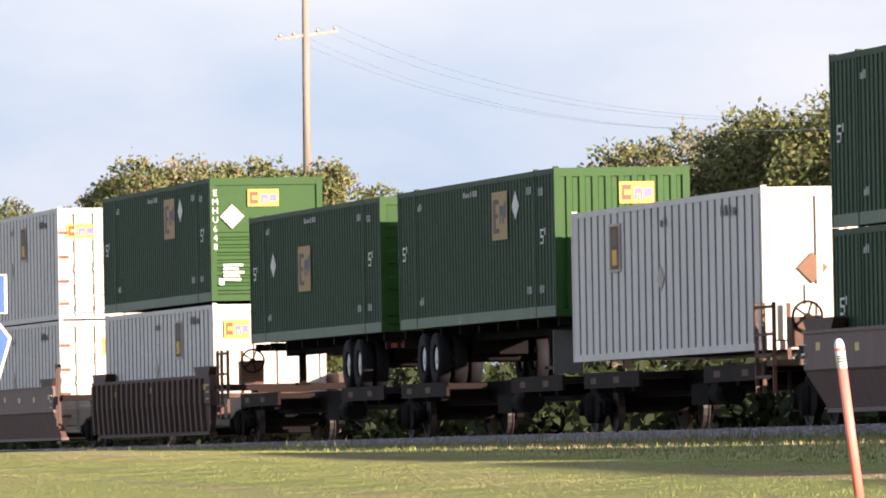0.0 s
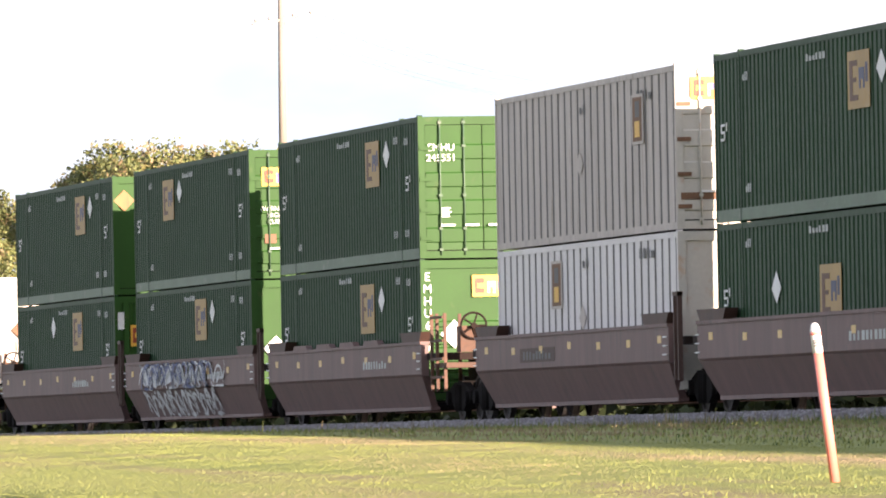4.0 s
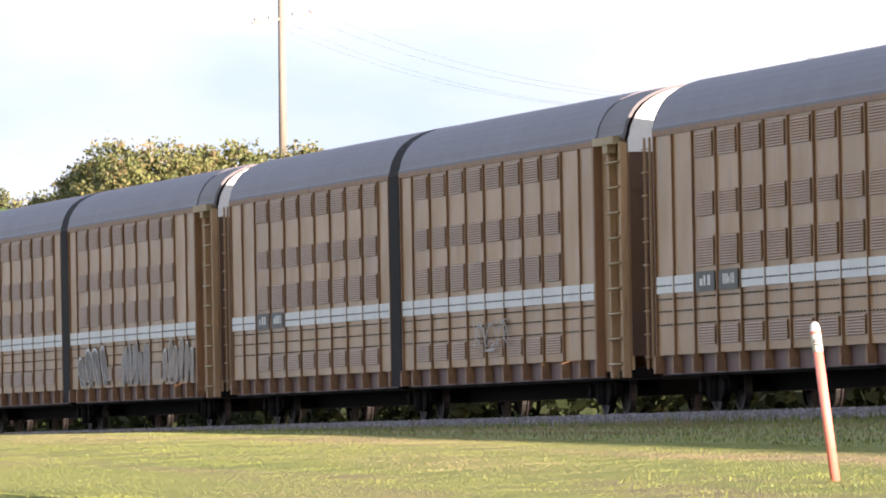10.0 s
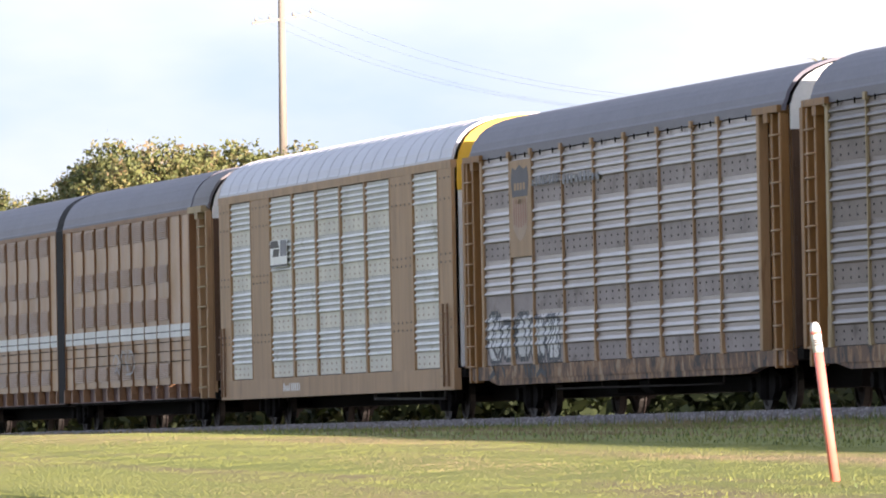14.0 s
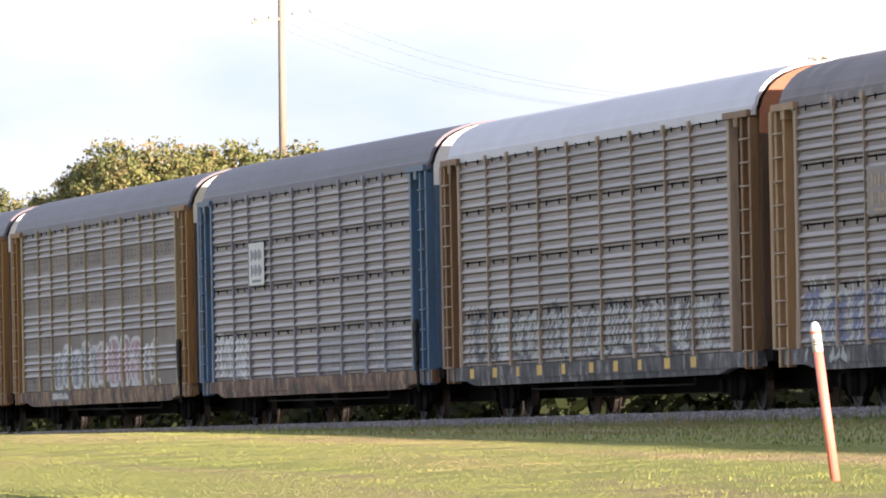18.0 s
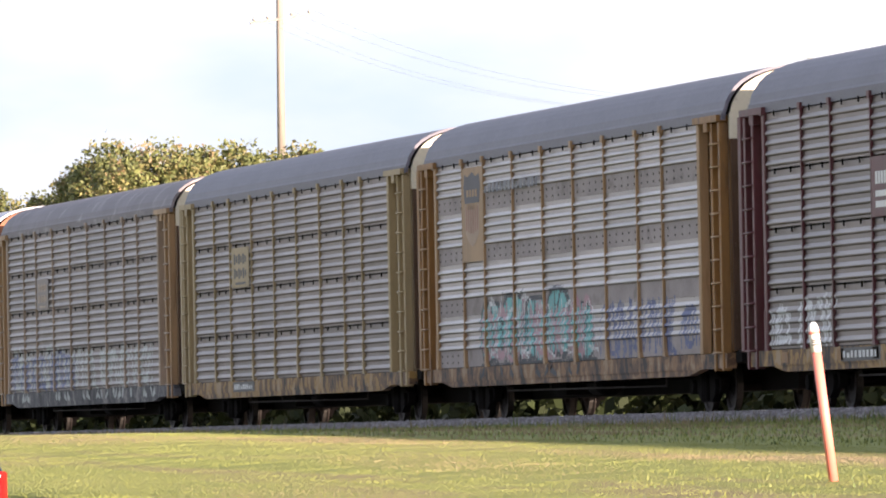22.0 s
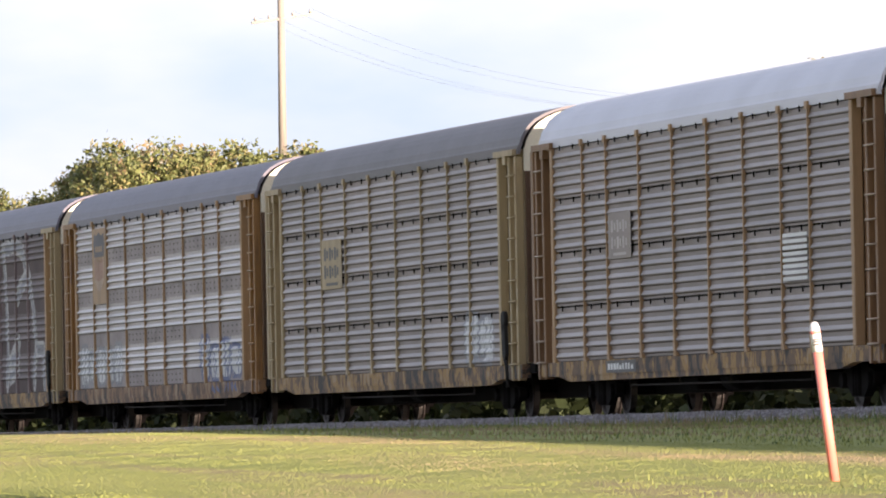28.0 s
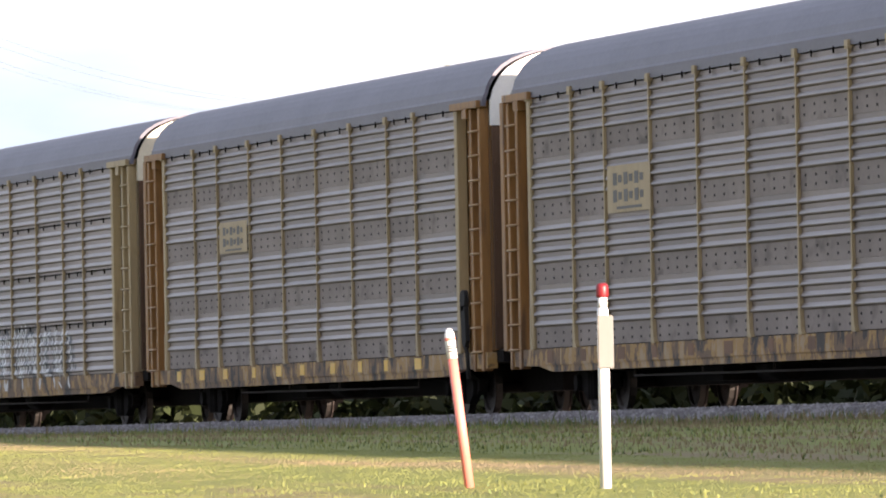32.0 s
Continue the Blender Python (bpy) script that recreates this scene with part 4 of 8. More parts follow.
def painted_sheet(w, x_mid, z0, z1, style, panel, marks):
    """A ridged sheet cut finely enough to carry the sprayed marks that cross it."""
    prof = np.array(ridge_profile(z0, z1, style, True))
    m = int(w / 0.04)
    xs = np.linspace(-w / 2, w / 2, m + 1)
    nz = len(prof)
    v = np.empty((nz, m + 1, 3))
    v[:, :, 0], v[:, :, 1], v[:, :, 2] = xs[None, :], prof[:, 0:1], prof[:, 1:2]
    cx, cz = (xs[1:] + xs[:-1]) / 2 + x_mid, (prof[1:, 1] + prof[:-1, 1]) / 2
    X, Z = np.meshgrid(cx, cz)
    jig = 0.012 * np.sin(X * 91 + Z * 57) + 0.012 * np.sin(Z * 133 - X * 31)
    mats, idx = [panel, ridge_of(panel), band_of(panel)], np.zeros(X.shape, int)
    # upper slopes take the highlight tone
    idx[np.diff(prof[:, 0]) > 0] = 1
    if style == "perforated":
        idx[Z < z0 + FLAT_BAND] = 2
    for k in marks:
        mm = k[-1]
        if mm not in mats:
            mats.append(mm)
        if k[0] == "body":
            _, bx, bz, hw, hh, slant, _ = k
            hit = np.abs((X - bx - slant * 0.3 * (Z - bz)) / hw + jig) ** 3.5 + np.abs((Z - bz) / hh + jig) ** 3.5 < 1
        else:
            hit = np.zeros(X.shape, bool)
            for (ax, az), (bx, bz) in zip(k[1], k[1][1:]):
                dx, dz = bx - ax, bz - az
                t = np.clip(((X - ax) * dx + (Z - az) * dz) / max(1e-6, dx * dx + dz * dz), 0, 1)
                hit |= (X - ax - t * dx) ** 2 + (Z - az - t * dz) ** 2 < (k[2] + jig) ** 2
        # worn paint: the odd fleck of bare sheet
        fleck = np.sin(X * 47.0 + 3 * np.sin(Z * 29)) * np.sin(Z * 61.0 + 2 * np.sin(X * 23)) > 0.8
        idx[hit & ~fleck] = mats.index(mm)
    if idx.max() < 3:
        return None
    i = np.arange(nz * (m + 1)).reshape(nz, m + 1)
    f = np.stack((i[:-1, :-1], i[:-1, 1:], i[1:, 1:], i[1:, :-1]), -1).reshape(-1, 4)
    me = bpy.data.meshes.new("painted_sheet")
    me.from_pydata(v.reshape(-1, 3).tolist(), [], f.tolist())
    for mm in mats:
        me.materials.append(mm)
    me.polygons.foreach_set("material_index", idx.ravel().astype(np.int32))
    return me


def reach(k, x0, x1, z0, z1):
    """Whether a sprayed mark comes near a stretch of the side."""
    if k[0] == "body":
        return k[1] + k[3] * 1.3 > x0 and k[1] - k[3] * 1.3 < x1 and k[2] + k[4] > z0 and k[2] - k[4] < z1
    px, pz = [q[0] for q in k[1]], [q[1] for q in k[1]]
    return max(px) > x0 and min(px) < x1 and max(pz) > z0 and min(pz) < z1


def hang_sheets():
    """The near-side sheets of every rack, four to a bay, with their paint."""
    apart = ((0.97, 1.92), (1.955, 2.895), (2.93, 3.85), (3.885, EAVE - 0.05))
    joined = ((0.97, 1.932), (1.935, 2.907), (2.91, 3.867), (3.87, EAVE - 0.05))
    for t, style, panel in RACKS:
        marks = PAINT.get(t.name, [])
        x = 0.0
        for w in BAYS:
            for z0, z1 in (joined if style == "perforated" else apart):
                near = [k for k in marks if reach(k, x - 0.3, x + w + 0.3, z0 - 0.2, z1 + 0.2)]
                me = painted_sheet(w - 0.055, x + w / 2, z0, z1, style, panel, near) if near else None
                if me:
                    piece("side_sheet", me, t, (x + w / 2, SIDE, 0), "corrugated sheet with spray paint")
                else:
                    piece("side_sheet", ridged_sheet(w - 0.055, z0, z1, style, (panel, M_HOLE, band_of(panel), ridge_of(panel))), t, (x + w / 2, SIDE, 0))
            x += w


def fingers(parent, x0, x1, z0, z1, n, fill, line, seed, y, width, lean, label):
    """Sprayed letters of tall round-headed strokes side by side, with an outline over each; no readable word."""
    r = random.Random(seed)
    w = (x1 - x0) / n
    for k in range(n):
        c, hw = x0 + w * (k + 0.5), w * r.uniform(0.40, 0.56)
        top, low = z1 - r.uniform(0, 0.26) * (z1 - z0), z0 + r.uniform(0, 0.05)
        tilt = lean + r.uniform(-0.12, 0.12)
        pts = []
        for g in np.linspace(0, math.pi, 9):
            sz = math.sin(g) ** 0.8 if 0 < g < math.pi - 0.01 else 0.0
            pts.append((c + hw * math.cos(g) * r.uniform(0.82, 1.0), top - (0.42 + r.uniform(0, 0.1)) * (top - low) * (1 - sz)))
        pts = [(c + hw * r.uniform(0.3, 0.8), low)] + pts + [(c - hw * r.uniform(0.3, 0.8), low)]
        pts = [(px + tilt * (pz - low), pz) for px, pz in pts]
        bm = B()
        prism(bm, pts, y - 0.002 - 0.0004 * (k % 3), y)
        letter = part("graffiti", bm, fill, parent, label)
        bm = B()
        stroke(bm, pts[2 + r.randint(0, 3):], width * r.uniform(0.7, 1.2), y - 0.005 - 0.0005 * k)
        mid = [(c + r.uniform(-0.3, 0.3) * hw + tilt * (pz - low), pz) for pz in np.linspace(low, low + (top - low) * r.uniform(0.4, 0.8), 4)]
        stroke(bm, mid, width * 0.7, y - 0.0052 - 0.0005 * k)
        part("outline", bm, line, letter)


def graffiti(parent, x0, x1, z0, z1, n, fill, line, seed, y=-1.568, width=0.05, label="spray-painted letters", fills=True, slant=0.15, lean=0.0):
    """Spray-painted block letters with no readable word: filled blobs with rough outlines."""
    r = random.Random(seed)
    w = (x1 - x0) / n
    if parent.name.startswith("autorack_car"):
        spray(parent, x0, x1, max(z0, 0.97), z1, n, fill if fills else None, line, r, width, slant)
        if z0 < 0.9:
            bm = B()
            for k in range(n * 2):
                a = x0 + (x1 - x0) * r.random()
                stroke(bm, [(a, 0.94), (a + r.uniform(-0.2, 0.2), 0.85), (a + r.uniform(-0.4, 0.4), 0.74)], width * r.uniform(0.8, 1.8), SIDE - 0.024 - 0.0005 * k)
            part("sill_graffiti", bm, line, parent)
        return
    if fills:
        for k in range(n):
            bm = B()
            a, b = x0 + w * k + w * 0.04, x0 + w * (k + 1) - w * 0.04
            top, low = z1 - r.uniform(0, 0.28) * (z1 - z0), z0 + r.uniform(0, 0.14) * (z1 - z0)
            pts = []
            for q in range(14):
                ang = q * math.tau / 14
                sx, sz = math.copysign(abs(math.cos(ang)) ** 0.7, math.cos(ang)), math.copysign(abs(math.sin(ang)) ** 0.6, math.sin(ang))
                zz = (top + low) / 2 + sz * (top - low) / 2 * r.uniform(0.66, 1.0)
                pts.append(((a + b) / 2 + sx * (b - a) / 2 * r.uniform(0.6, 1.05) + slant * (zz - low) * 0.3, zz))
            prism(bm, pts, y - 0.003 - 0.0004 * (k % 2), y)
            part("graffiti", bm, fill, parent, label)
    lift = 0.0
    for k in range(n):
        bm = B()
        a, b = x0 + w * k, x0 + w * (k + 1)
        for s in range(r.randint(3, 5)):
            p = [(r.uniform(a, b), r.uniform(z0, z1))]
            up = r.choice((-1, 1))
            for q in range(4):
                last = p[-1]
                p.append((min(b + w * 0.1, max(a - w * 0.1, last[0] + r.uniform(-0.35, 0.35) * w)), min(z1, max(z0, last[1] + up * r.uniform(0.1, 0.42) * (z1 - z0)))))
                if r.random() < 0.25:
                    up = -up
            lift += 0.0005
            stroke(bm, p, width * r.uniform(0.5, 1.2), y - 0.006 - lift)
        # an arch over the letter
        crown = r.uniform(0.8, 1.0) * (z1 - z0)
        arch = [(a + w * (0.5 - 0.46 * math.cos(g)), z0 + crown * (math.sin(g) if 0.3 < g < 2.8 else 0.12)) for g in np.linspace(0, math.pi, 9)]
        lift += 0.0005
        stroke(bm, arch, width, y - 0.006 - lift)
        for v in bm.verts:
            v.co.y += lean * (0.86 - v.co.z)
        part("graffiti_outline", bm, line, parent)


def tall_strokes(parent, strokes, material, seed):
    """Broad worn white edges of letters as tall as the side, over a grey field."""
    r = random.Random(seed)
    marks = PAINT.setdefault(parent.name, [])
    for line in strokes:
        marks.append(("line", line, r.uniform(0.20, 0.27), material))
        # a lighter second pass beside the first
        marks.append(("line", [(x + r.uniform(-0.12, 0.12), z + r.uniform(-0.06, 0.06)) for x, z in line], 0.12, M_GR_GREY))


# ---- autoracks ----
BAYS = (2.75, 2.05, 2.75, 2.75, 2.75, 2.75, 2.75, 2.05, 2.95)
EAVE, SIDE = 4.84, -1.53
SHEETS = {}


def ridged_sheet(w, z0, z1, style, mats):
    """A corrugated side sheet, ridges along the car; perforated sheets have a flat band with two rows of holes."""
    key = (round(w, 2), round(z0, 2), round(z1, 2), style, tuple(m.name for m in mats))
    if key in SHEETS:
        return SHEETS[key]
    bm = B()
    prof = ridge_profile(z0, z1, style)
    h = w / 2
    rows = [(bm.verts.new((-h, y, z)), bm.verts.new((h, y, z))) for y, z in prof]
    for a, b in zip(rows, rows[1:]):
        f = bm.faces.new((a[0], a[1], b[1], b[0]))
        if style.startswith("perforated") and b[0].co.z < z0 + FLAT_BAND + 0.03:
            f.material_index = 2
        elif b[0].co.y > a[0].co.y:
            # upper slope: painted highlight
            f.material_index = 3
    back = [(bm.verts.new((-h, 0.03, z)), bm.verts.new((h, 0.03, z))) for z in (z0, z1)]
    bm.faces.new((rows[0][0], back[0][0], back[0][1], rows[0][1]))
    bm.faces.new((rows[-1][0], rows[-1][1], back[1][1], back[1][0]))
    bm.faces.new((back[0][0], back[1][0], back[1][1], back[0][1]))
    if style.startswith("perforated"):
        for z in (z0 + 0.09, z0 + 0.22):
            m = max(3, round(w / 0.55))
            for k in range(m):
                x = -h + w * (k + 0.5) / m
                box(bm, x - 0.038, x + 0.038, -0.004, 0.0, z - 0.019, z + 0.019, 1)
    SHEETS[key] = done(bm, "side_sheet", *mats)
    return SHEETS[key]


def roof_profile(eave, peak, half):
    pts = [(-half, eave), (-half * 0.985, eave + 0.10), (-half * 0.93, eave + (peak - eave) * 0.38), (-half * 0.80, eave + (peak - eave) * 0.66), (-half * 0.56, eave + (peak - eave) * 0.87), (-half * 0.28, eave + (peak - eave) * 0.97), (0, peak)]
    fine = []
    for (a, b), (c, d) in zip(pts, pts[1:]):
        fine += [(a, b), ((a + c) / 2 - 0.012, (b + d) / 2 + 0.012)]
    pts = fine + [pts[-1]]
    return pts + [(-y, z) for y, z in pts[-2::-1]]


def roof_sheet(x0, x1, eave, peak, half, material, parent, rib=True, label="", n_rib=1):
    bm = B()
    prof = roof_profile(eave, peak, half)
    inner = [(y * 0.97, z - 0.04) for y, z in prof]
    prism(bm, prof + inner[::-1], x0 + 0.002, x1 - 0.002, "x")
    if rib:
        ribs = [x0 + (x1 - x0) * k / n_rib for k in range(n_rib)]
        for x in ribs:
            outer = [(y * 1.004, z + 0.007) for y, z in prof]
            prism(bm, outer + inner[::-1], x - 0.02, x + 0.02, "x")
    return part("roof_sheet", bm, material, parent, label)


def end_wall(x, eave, peak, half, low, cap, split, parent, label=""):
    """The end of a rack: folding doors below, an arched cap above."""
    bm = B()
    prof = list(roof_profile(eave, peak, half - 0.06))
    prism(bm, [(-half + 0.06, split)] + prof + [(half - 0.06, split)], x - 0.04, x + 0.04, "x")
    part("end_cap", bm, cap, parent, label)
    for k in range(4):
        a = -half + 0.07 + (2 * half - 0.14) * k / 4
        b = a + (2 * half - 0.14) / 4
        bm = B()
        box(bm, x - 0.03, x + 0.03, a + 0.01, b - 0.01, 1.0, split - 0.005)
        for z in (1.5, 2.7, 3.9):
            if z < split - 0.2:
                box(bm, x + 0.03, x + 0.06, a + 0.05, b - 0.05, z, z + 0.08)
        part("end_door_leaf", bm, low, parent)


def gusset_post(material, flare=True):
    key = ("post", material.name, flare)
    if key not in SHEETS:
        bm = B()
        box(bm, -0.032, 0.032, -0.046, 0.02, 1.55 if flare else 0.95, EAVE - 0.05)
        if flare:
            prism(bm, ((-0.030, 1.60), (0.030, 1.60), (0.10, 1.05), (0.16, 0.95), (-0.04, 0.95), (-0.05, 1.05)), -0.058, 0.02)
        box(bm, -0.085, 0.085, -0.07, 0.02, EAVE - 0.08, EAVE + 0.04)
        SHEETS[key] = done(bm, "side_post", material)
    return SHEETS[key]


CLIP_ME = []
RACKS, PAINT = [], {}


def corner(t, x, w, post, inner, front, handles=True):
    """A corner of the rack: slim post, shaded recess and a side ladder under a bracket."""
    y = SIDE
    block("corner_post", (x - 0.04, x + 0.16, y - 0.05, y + 0.12, 0.95, EAVE - 0.02), post, t, bev=0.015)
    r0, r1 = (x + 0.16, x + 1.86) if not front else (x - 1.55, x - 0.04)
    block("corner_recess", (r0, r1, y + 0.13, y + 0.18, 0.95, EAVE), inner, t)
    lx = x + 1.10 if not front else x - 1.32
    for s in (0.0, 0.58):
        block("ladder_stile", (lx + s - 0.07, lx + s + 0.07, y - 0.05, y + 0.10, 0.66, EAVE - 0.06), inner, t, bev=0.012)
    key = ("rung", inner.name)
    if key not in SHEETS:
        bm = B()
        tube(bm, ((-0.02, 0.06, 0), (-0.02, 0.0, -0.02), (0.60, 0.0, -0.02), (0.60, 0.06, 0)), 0.02)
        SHEETS[key] = done(bm, "ladder_rung", post)
    for k in range(10):
        piece("ladder_rung", SHEETS[key], t, (lx, y - 0.08, 0.98 + 0.385 * k))
    bm = B()
    a, b = (x - 0.10, x + 1.75) if not front else (x - 1.45, x + 0.2)
    box(bm, a, b, y - 0.10, y + 0.1, EAVE - 0.05, EAVE + 0.06)
    box(bm, (a + b) / 2 - 0.15, (a + b) / 2 + 0.15, y - 0.085, y + 0.05, EAVE - 0.2, EAVE - 0.05)
    part("ladder_bracket", bm, inner, t)


def logo_plate(t, x0, x1, z0, z1, ground, marks):
    """A painted herald: a plain ground with plain shapes (x, z in parts of its size)."""
    bm = B()
    flat(bm, x0, x1, z0, z1, -1.571, 0.004)
    p = part("herald", bm, ground, t, "painted railroad herald")
    for pts, m in marks:
        bm = B()
        prism(bm, [(x0 + (x1 - x0) * a, z0 + (z1 - z0) * b) for a, b in pts], -1.579, -1.5755)
        part("herald_mark", bm, m, p)


def rect(a, b, c, d):
    return ((a, c), (b, c), (b, d), (a, d))


def shield(t, x0, x1):
    """A tall tan plate with a faded crest: a dark notched head over a pale striped body that ends in a point."""
    marks = [(((0.14, 0.93), (0.30, 0.90), (0.5, 0.95), (0.70, 0.90), (0.86, 0.93), (0.92, 0.80), (0.86, 0.62), (0.14, 0.62), (0.08, 0.80)), M_CREST),
             (((0.14, 0.61), (0.86, 0.61), (0.84, 0.30), (0.66, 0.20), (0.5, 0.16), (0.34, 0.20), (0.16, 0.30)), M_CREST_BODY)]
    logo_plate(t, x0, x1, 2.93, 4.70, M_TAN, marks)
    head = [c for c in t.children if c.name.startswith("herald")][-1]
    w = x1 - x0
    for z in (3.90, 4.15):
        for k in range(4):
            a = x0 + w * (0.24 + 0.14 * k)
            bm = B()
            flat(bm, a, a + w * 0.09, z, z + 0.13, -1.5795, 0.003)
            part("crest_mark", bm, M_TAN, head)
    for k in range(6):
        a = x0 + w * (0.19 + 0.11 * k)
        bm = B()
        flat(bm, a, a + w * 0.05, 3.45 + 0.03 * abs(k - 2.5), 3.98, -1.5795, 0.003)
        part("crest_stripe", bm, M_CREST_RED, head)


def autorack(u, style, post, panel, roof, cap, sill, inner, peak, label, low=None, split=4.5, stile=None):
    t = thing("autorack_car", label, "train car", "autorack cars of the train", (u, 0, 0))
    TRAIN.append((t, u))
    L = sum(BAYS)
    # underframe and running gear
    bm = B()
    box(bm, -1.75, L + 2.35, -1.40, 1.40, 0.80, 0.98)
    box(bm, -1.2, L + 1.8, -0.32, 0.32, 0.34, 0.80)
    for k in range(9):
        box(bm, 3.4 + k * 2.1, 3.55 + k * 2.1, -1.38, 1.38, 0.58, 0.80)
    part("underframe", bm, M_UNDER, t, "black grimy underframe")
    block("brake_valve", (8.0, 9.2, -0.95, -0.45, 0.38, 0.75), M_UNDER, t)
    bm = B()
    rod(bm, (11, -0.75, 0.55), (12.4, -0.75, 0.55), 0.2, 10)
    part("air_tank", bm, M_UNDER, t)
    bm = B()
    rod(bm, (5.0, -1.2, 0.50), (L - 4.5, -1.2, 0.46), 0.02, 6)
    for s in (5.0, 9.0, 13.0, L - 4.5):
        rod(bm, (s, -1.2, 0.48), (s, -1.2, 0.82), 0.02, 5)
    part("brake_pipe", bm, M_WHEEL, t)
    for x in (1.9, L - 1.9):
        truck(t, x)
    coupler(t, -1.7, -2.2)
    coupler(t, L + 2.3, L + 2.75)
    for y, nm in ((SIDE, 1), (-SIDE, -1)):
        bm = B()
        a, b = min(y, y + 0.14 * nm), max(y, y + 0.14 * nm)
        box(bm, -1.5, L + 1.9, a - (0.02 if nm > 0 else 0), b + (0.02 if nm < 0 else 0), 0.70, 0.955)
        prism(bm, ((1.2, 0.60), (L - 1.2, 0.60), (L - 0.2, 0.70), (0.2, 0.70)), a, b)
        part("side_sill", bm, sill, t, "stained steel side sill" if nm > 0 else "")
    # near side: posts now, sheets once the paint on them is known
    for x in np.cumsum((0.0,) + BAYS[:-1]):
        piece("side_post", gusset_post(post), t, (float(x), SIDE, 0))
    RACKS.append((t, style, panel))
    if not CLIP_ME:
        bm = B()
        box(bm, -0.013, 0.013, -0.045, -0.02, -0.075, 0.02)
        CLIP_ME.append(done(bm, "seam_hook", M_UNDER))
    for z in ((1.935, 2.91, 3.865, EAVE - 0.03) if style == "plain" else (EAVE - 0.03,)):
        x = 0.0
        for w in BAYS:
            for q in (0.3, 0.72):
                piece("seam_hook", CLIP_ME[0], t, (x + w * q, SIDE, z))
            x += w
    # black sheet added so the seams between side sheets read as shade
    bm = B()
    box(bm, 0.0, L, SIDE + 0.06, SIDE + 0.09, 0.95, EAVE)
    part("inner_liner", bm, M_HOLE, t, "black sheet standing in for shade behind the side sheets")
    corner(t, L, 1.95, stile or post, inner, False)
    corner(t, 0.0, 1.5, stile or post, inner, True)
    block("front_end_post", (-1.95, -1.72, SIDE - 0.02, SIDE + 0.16, 0.95, EAVE - 0.03), inner, t, bev=0.012)
    # far side, plain
    bm = B()
    ridge = [(-SIDE - 0.05, 0.97)]
    for k in range(24):
        z = 0.97 + k * 0.16
        ridge += [(-SIDE - 0.03, z), (-SIDE, z + 0.05), (-SIDE, z + 0.09), (-SIDE - 0.03, z + 0.15)]
    prism(bm, ridge + [(-SIDE - 0.05, 4.81)], -1.1, L + 1.8, "x")
    part("far_side_wall", bm, panel, t)
    # roof, ends
    bm = B()
    for s in (-1, 1):
        a, b = sorted((s * 1.50, s * 1.56))
        box(bm, -1.15, L + 1.88, a, b, EAVE - 0.03, EAVE + 0.09)
    part("eave_rail", bm, roof, t)
    roof_sheet(-1.15, L + 1.9, EAVE + 0.07, peak, 1.54, roof, t, rib=False)
    end_wall(L + 1.9, EAVE, peak - 0.05, 1.50, low or M_DOOR, cap, split, t, "arched end cap over folding doors")
    end_wall(-1.12, EAVE, peak - 0.05, 1.50, low or M_DOOR, cap, split, t)
    brake_wheel(L + 2.2, -0.75, 1.55, 0.28, M_UNDER, t)
    return t


def brake_gear(t):
    """A greasy hand brake housing with its chain on the rear corner."""
    x = sum(BAYS) + 0.62
    bm = B()
    rod(bm, (x, SIDE - 0.12, 1.78), (x, SIDE - 0.04, 1.78), 0.17, 12)
    prism(bm, ((x - 0.15, 1.70), (x + 0.15, 1.70), (x + 0.22, 1.15), (x + 0.10, 1.0), (x - 0.06, 1.12)), SIDE - 0.12, SIDE - 0.05)
    part("brake_housing", bm, M_HOLE, t, "greasy black hand brake housing")
    bm = B()
    tube(bm, ((x + 0.12, SIDE - 0.09, 1.05), (x + 0.2, SIDE - 0.09, 0.8), (x + 0.24, SIDE - 0.09, 0.55)), 0.035)
    part("brake_chain", bm, M_HOLE, t)


def smears(t, seed, material, n=10, z1=0.95):
    """Yellow squares and paint patches along the sill."""
    r = random.Random(seed)
    for k in range(n):
        x = 0.9 + (sum(BAYS) - 2.0) * k / n + r.uniform(-0.2, 0.2)
        bm = B()
        flat(bm, x, x + r.uniform(0.25, 0.5), 0.74, 0.92, SIDE - 0.0205, 0.004)
        part("sill_patch", bm, material, t)


def square_herald(t, x0=5.1, z0=2.95, z1=3.8, w=2.2, ground=None, ink=None):
    """A square faded herald: a plate with two rows of blocky strokes over a thin line."""
    ink = ink or M_MARK_GREY
    marks = [(rect(0.22, 0.80, 0.07, 0.13), ink)]
    for z in (0.22, 0.58):
        for k in range(3):
            a = 0.14 + 0.25 * k
            marks += [(rect(a, a + 0.09, z, z + 0.26), ink), (rect(a + 0.12, a + 0.20, z + 0.05, z + 0.21), ink)]
    logo_plate(t, x0, x0 + w, z0, z1, ground or M_YEL, marks)


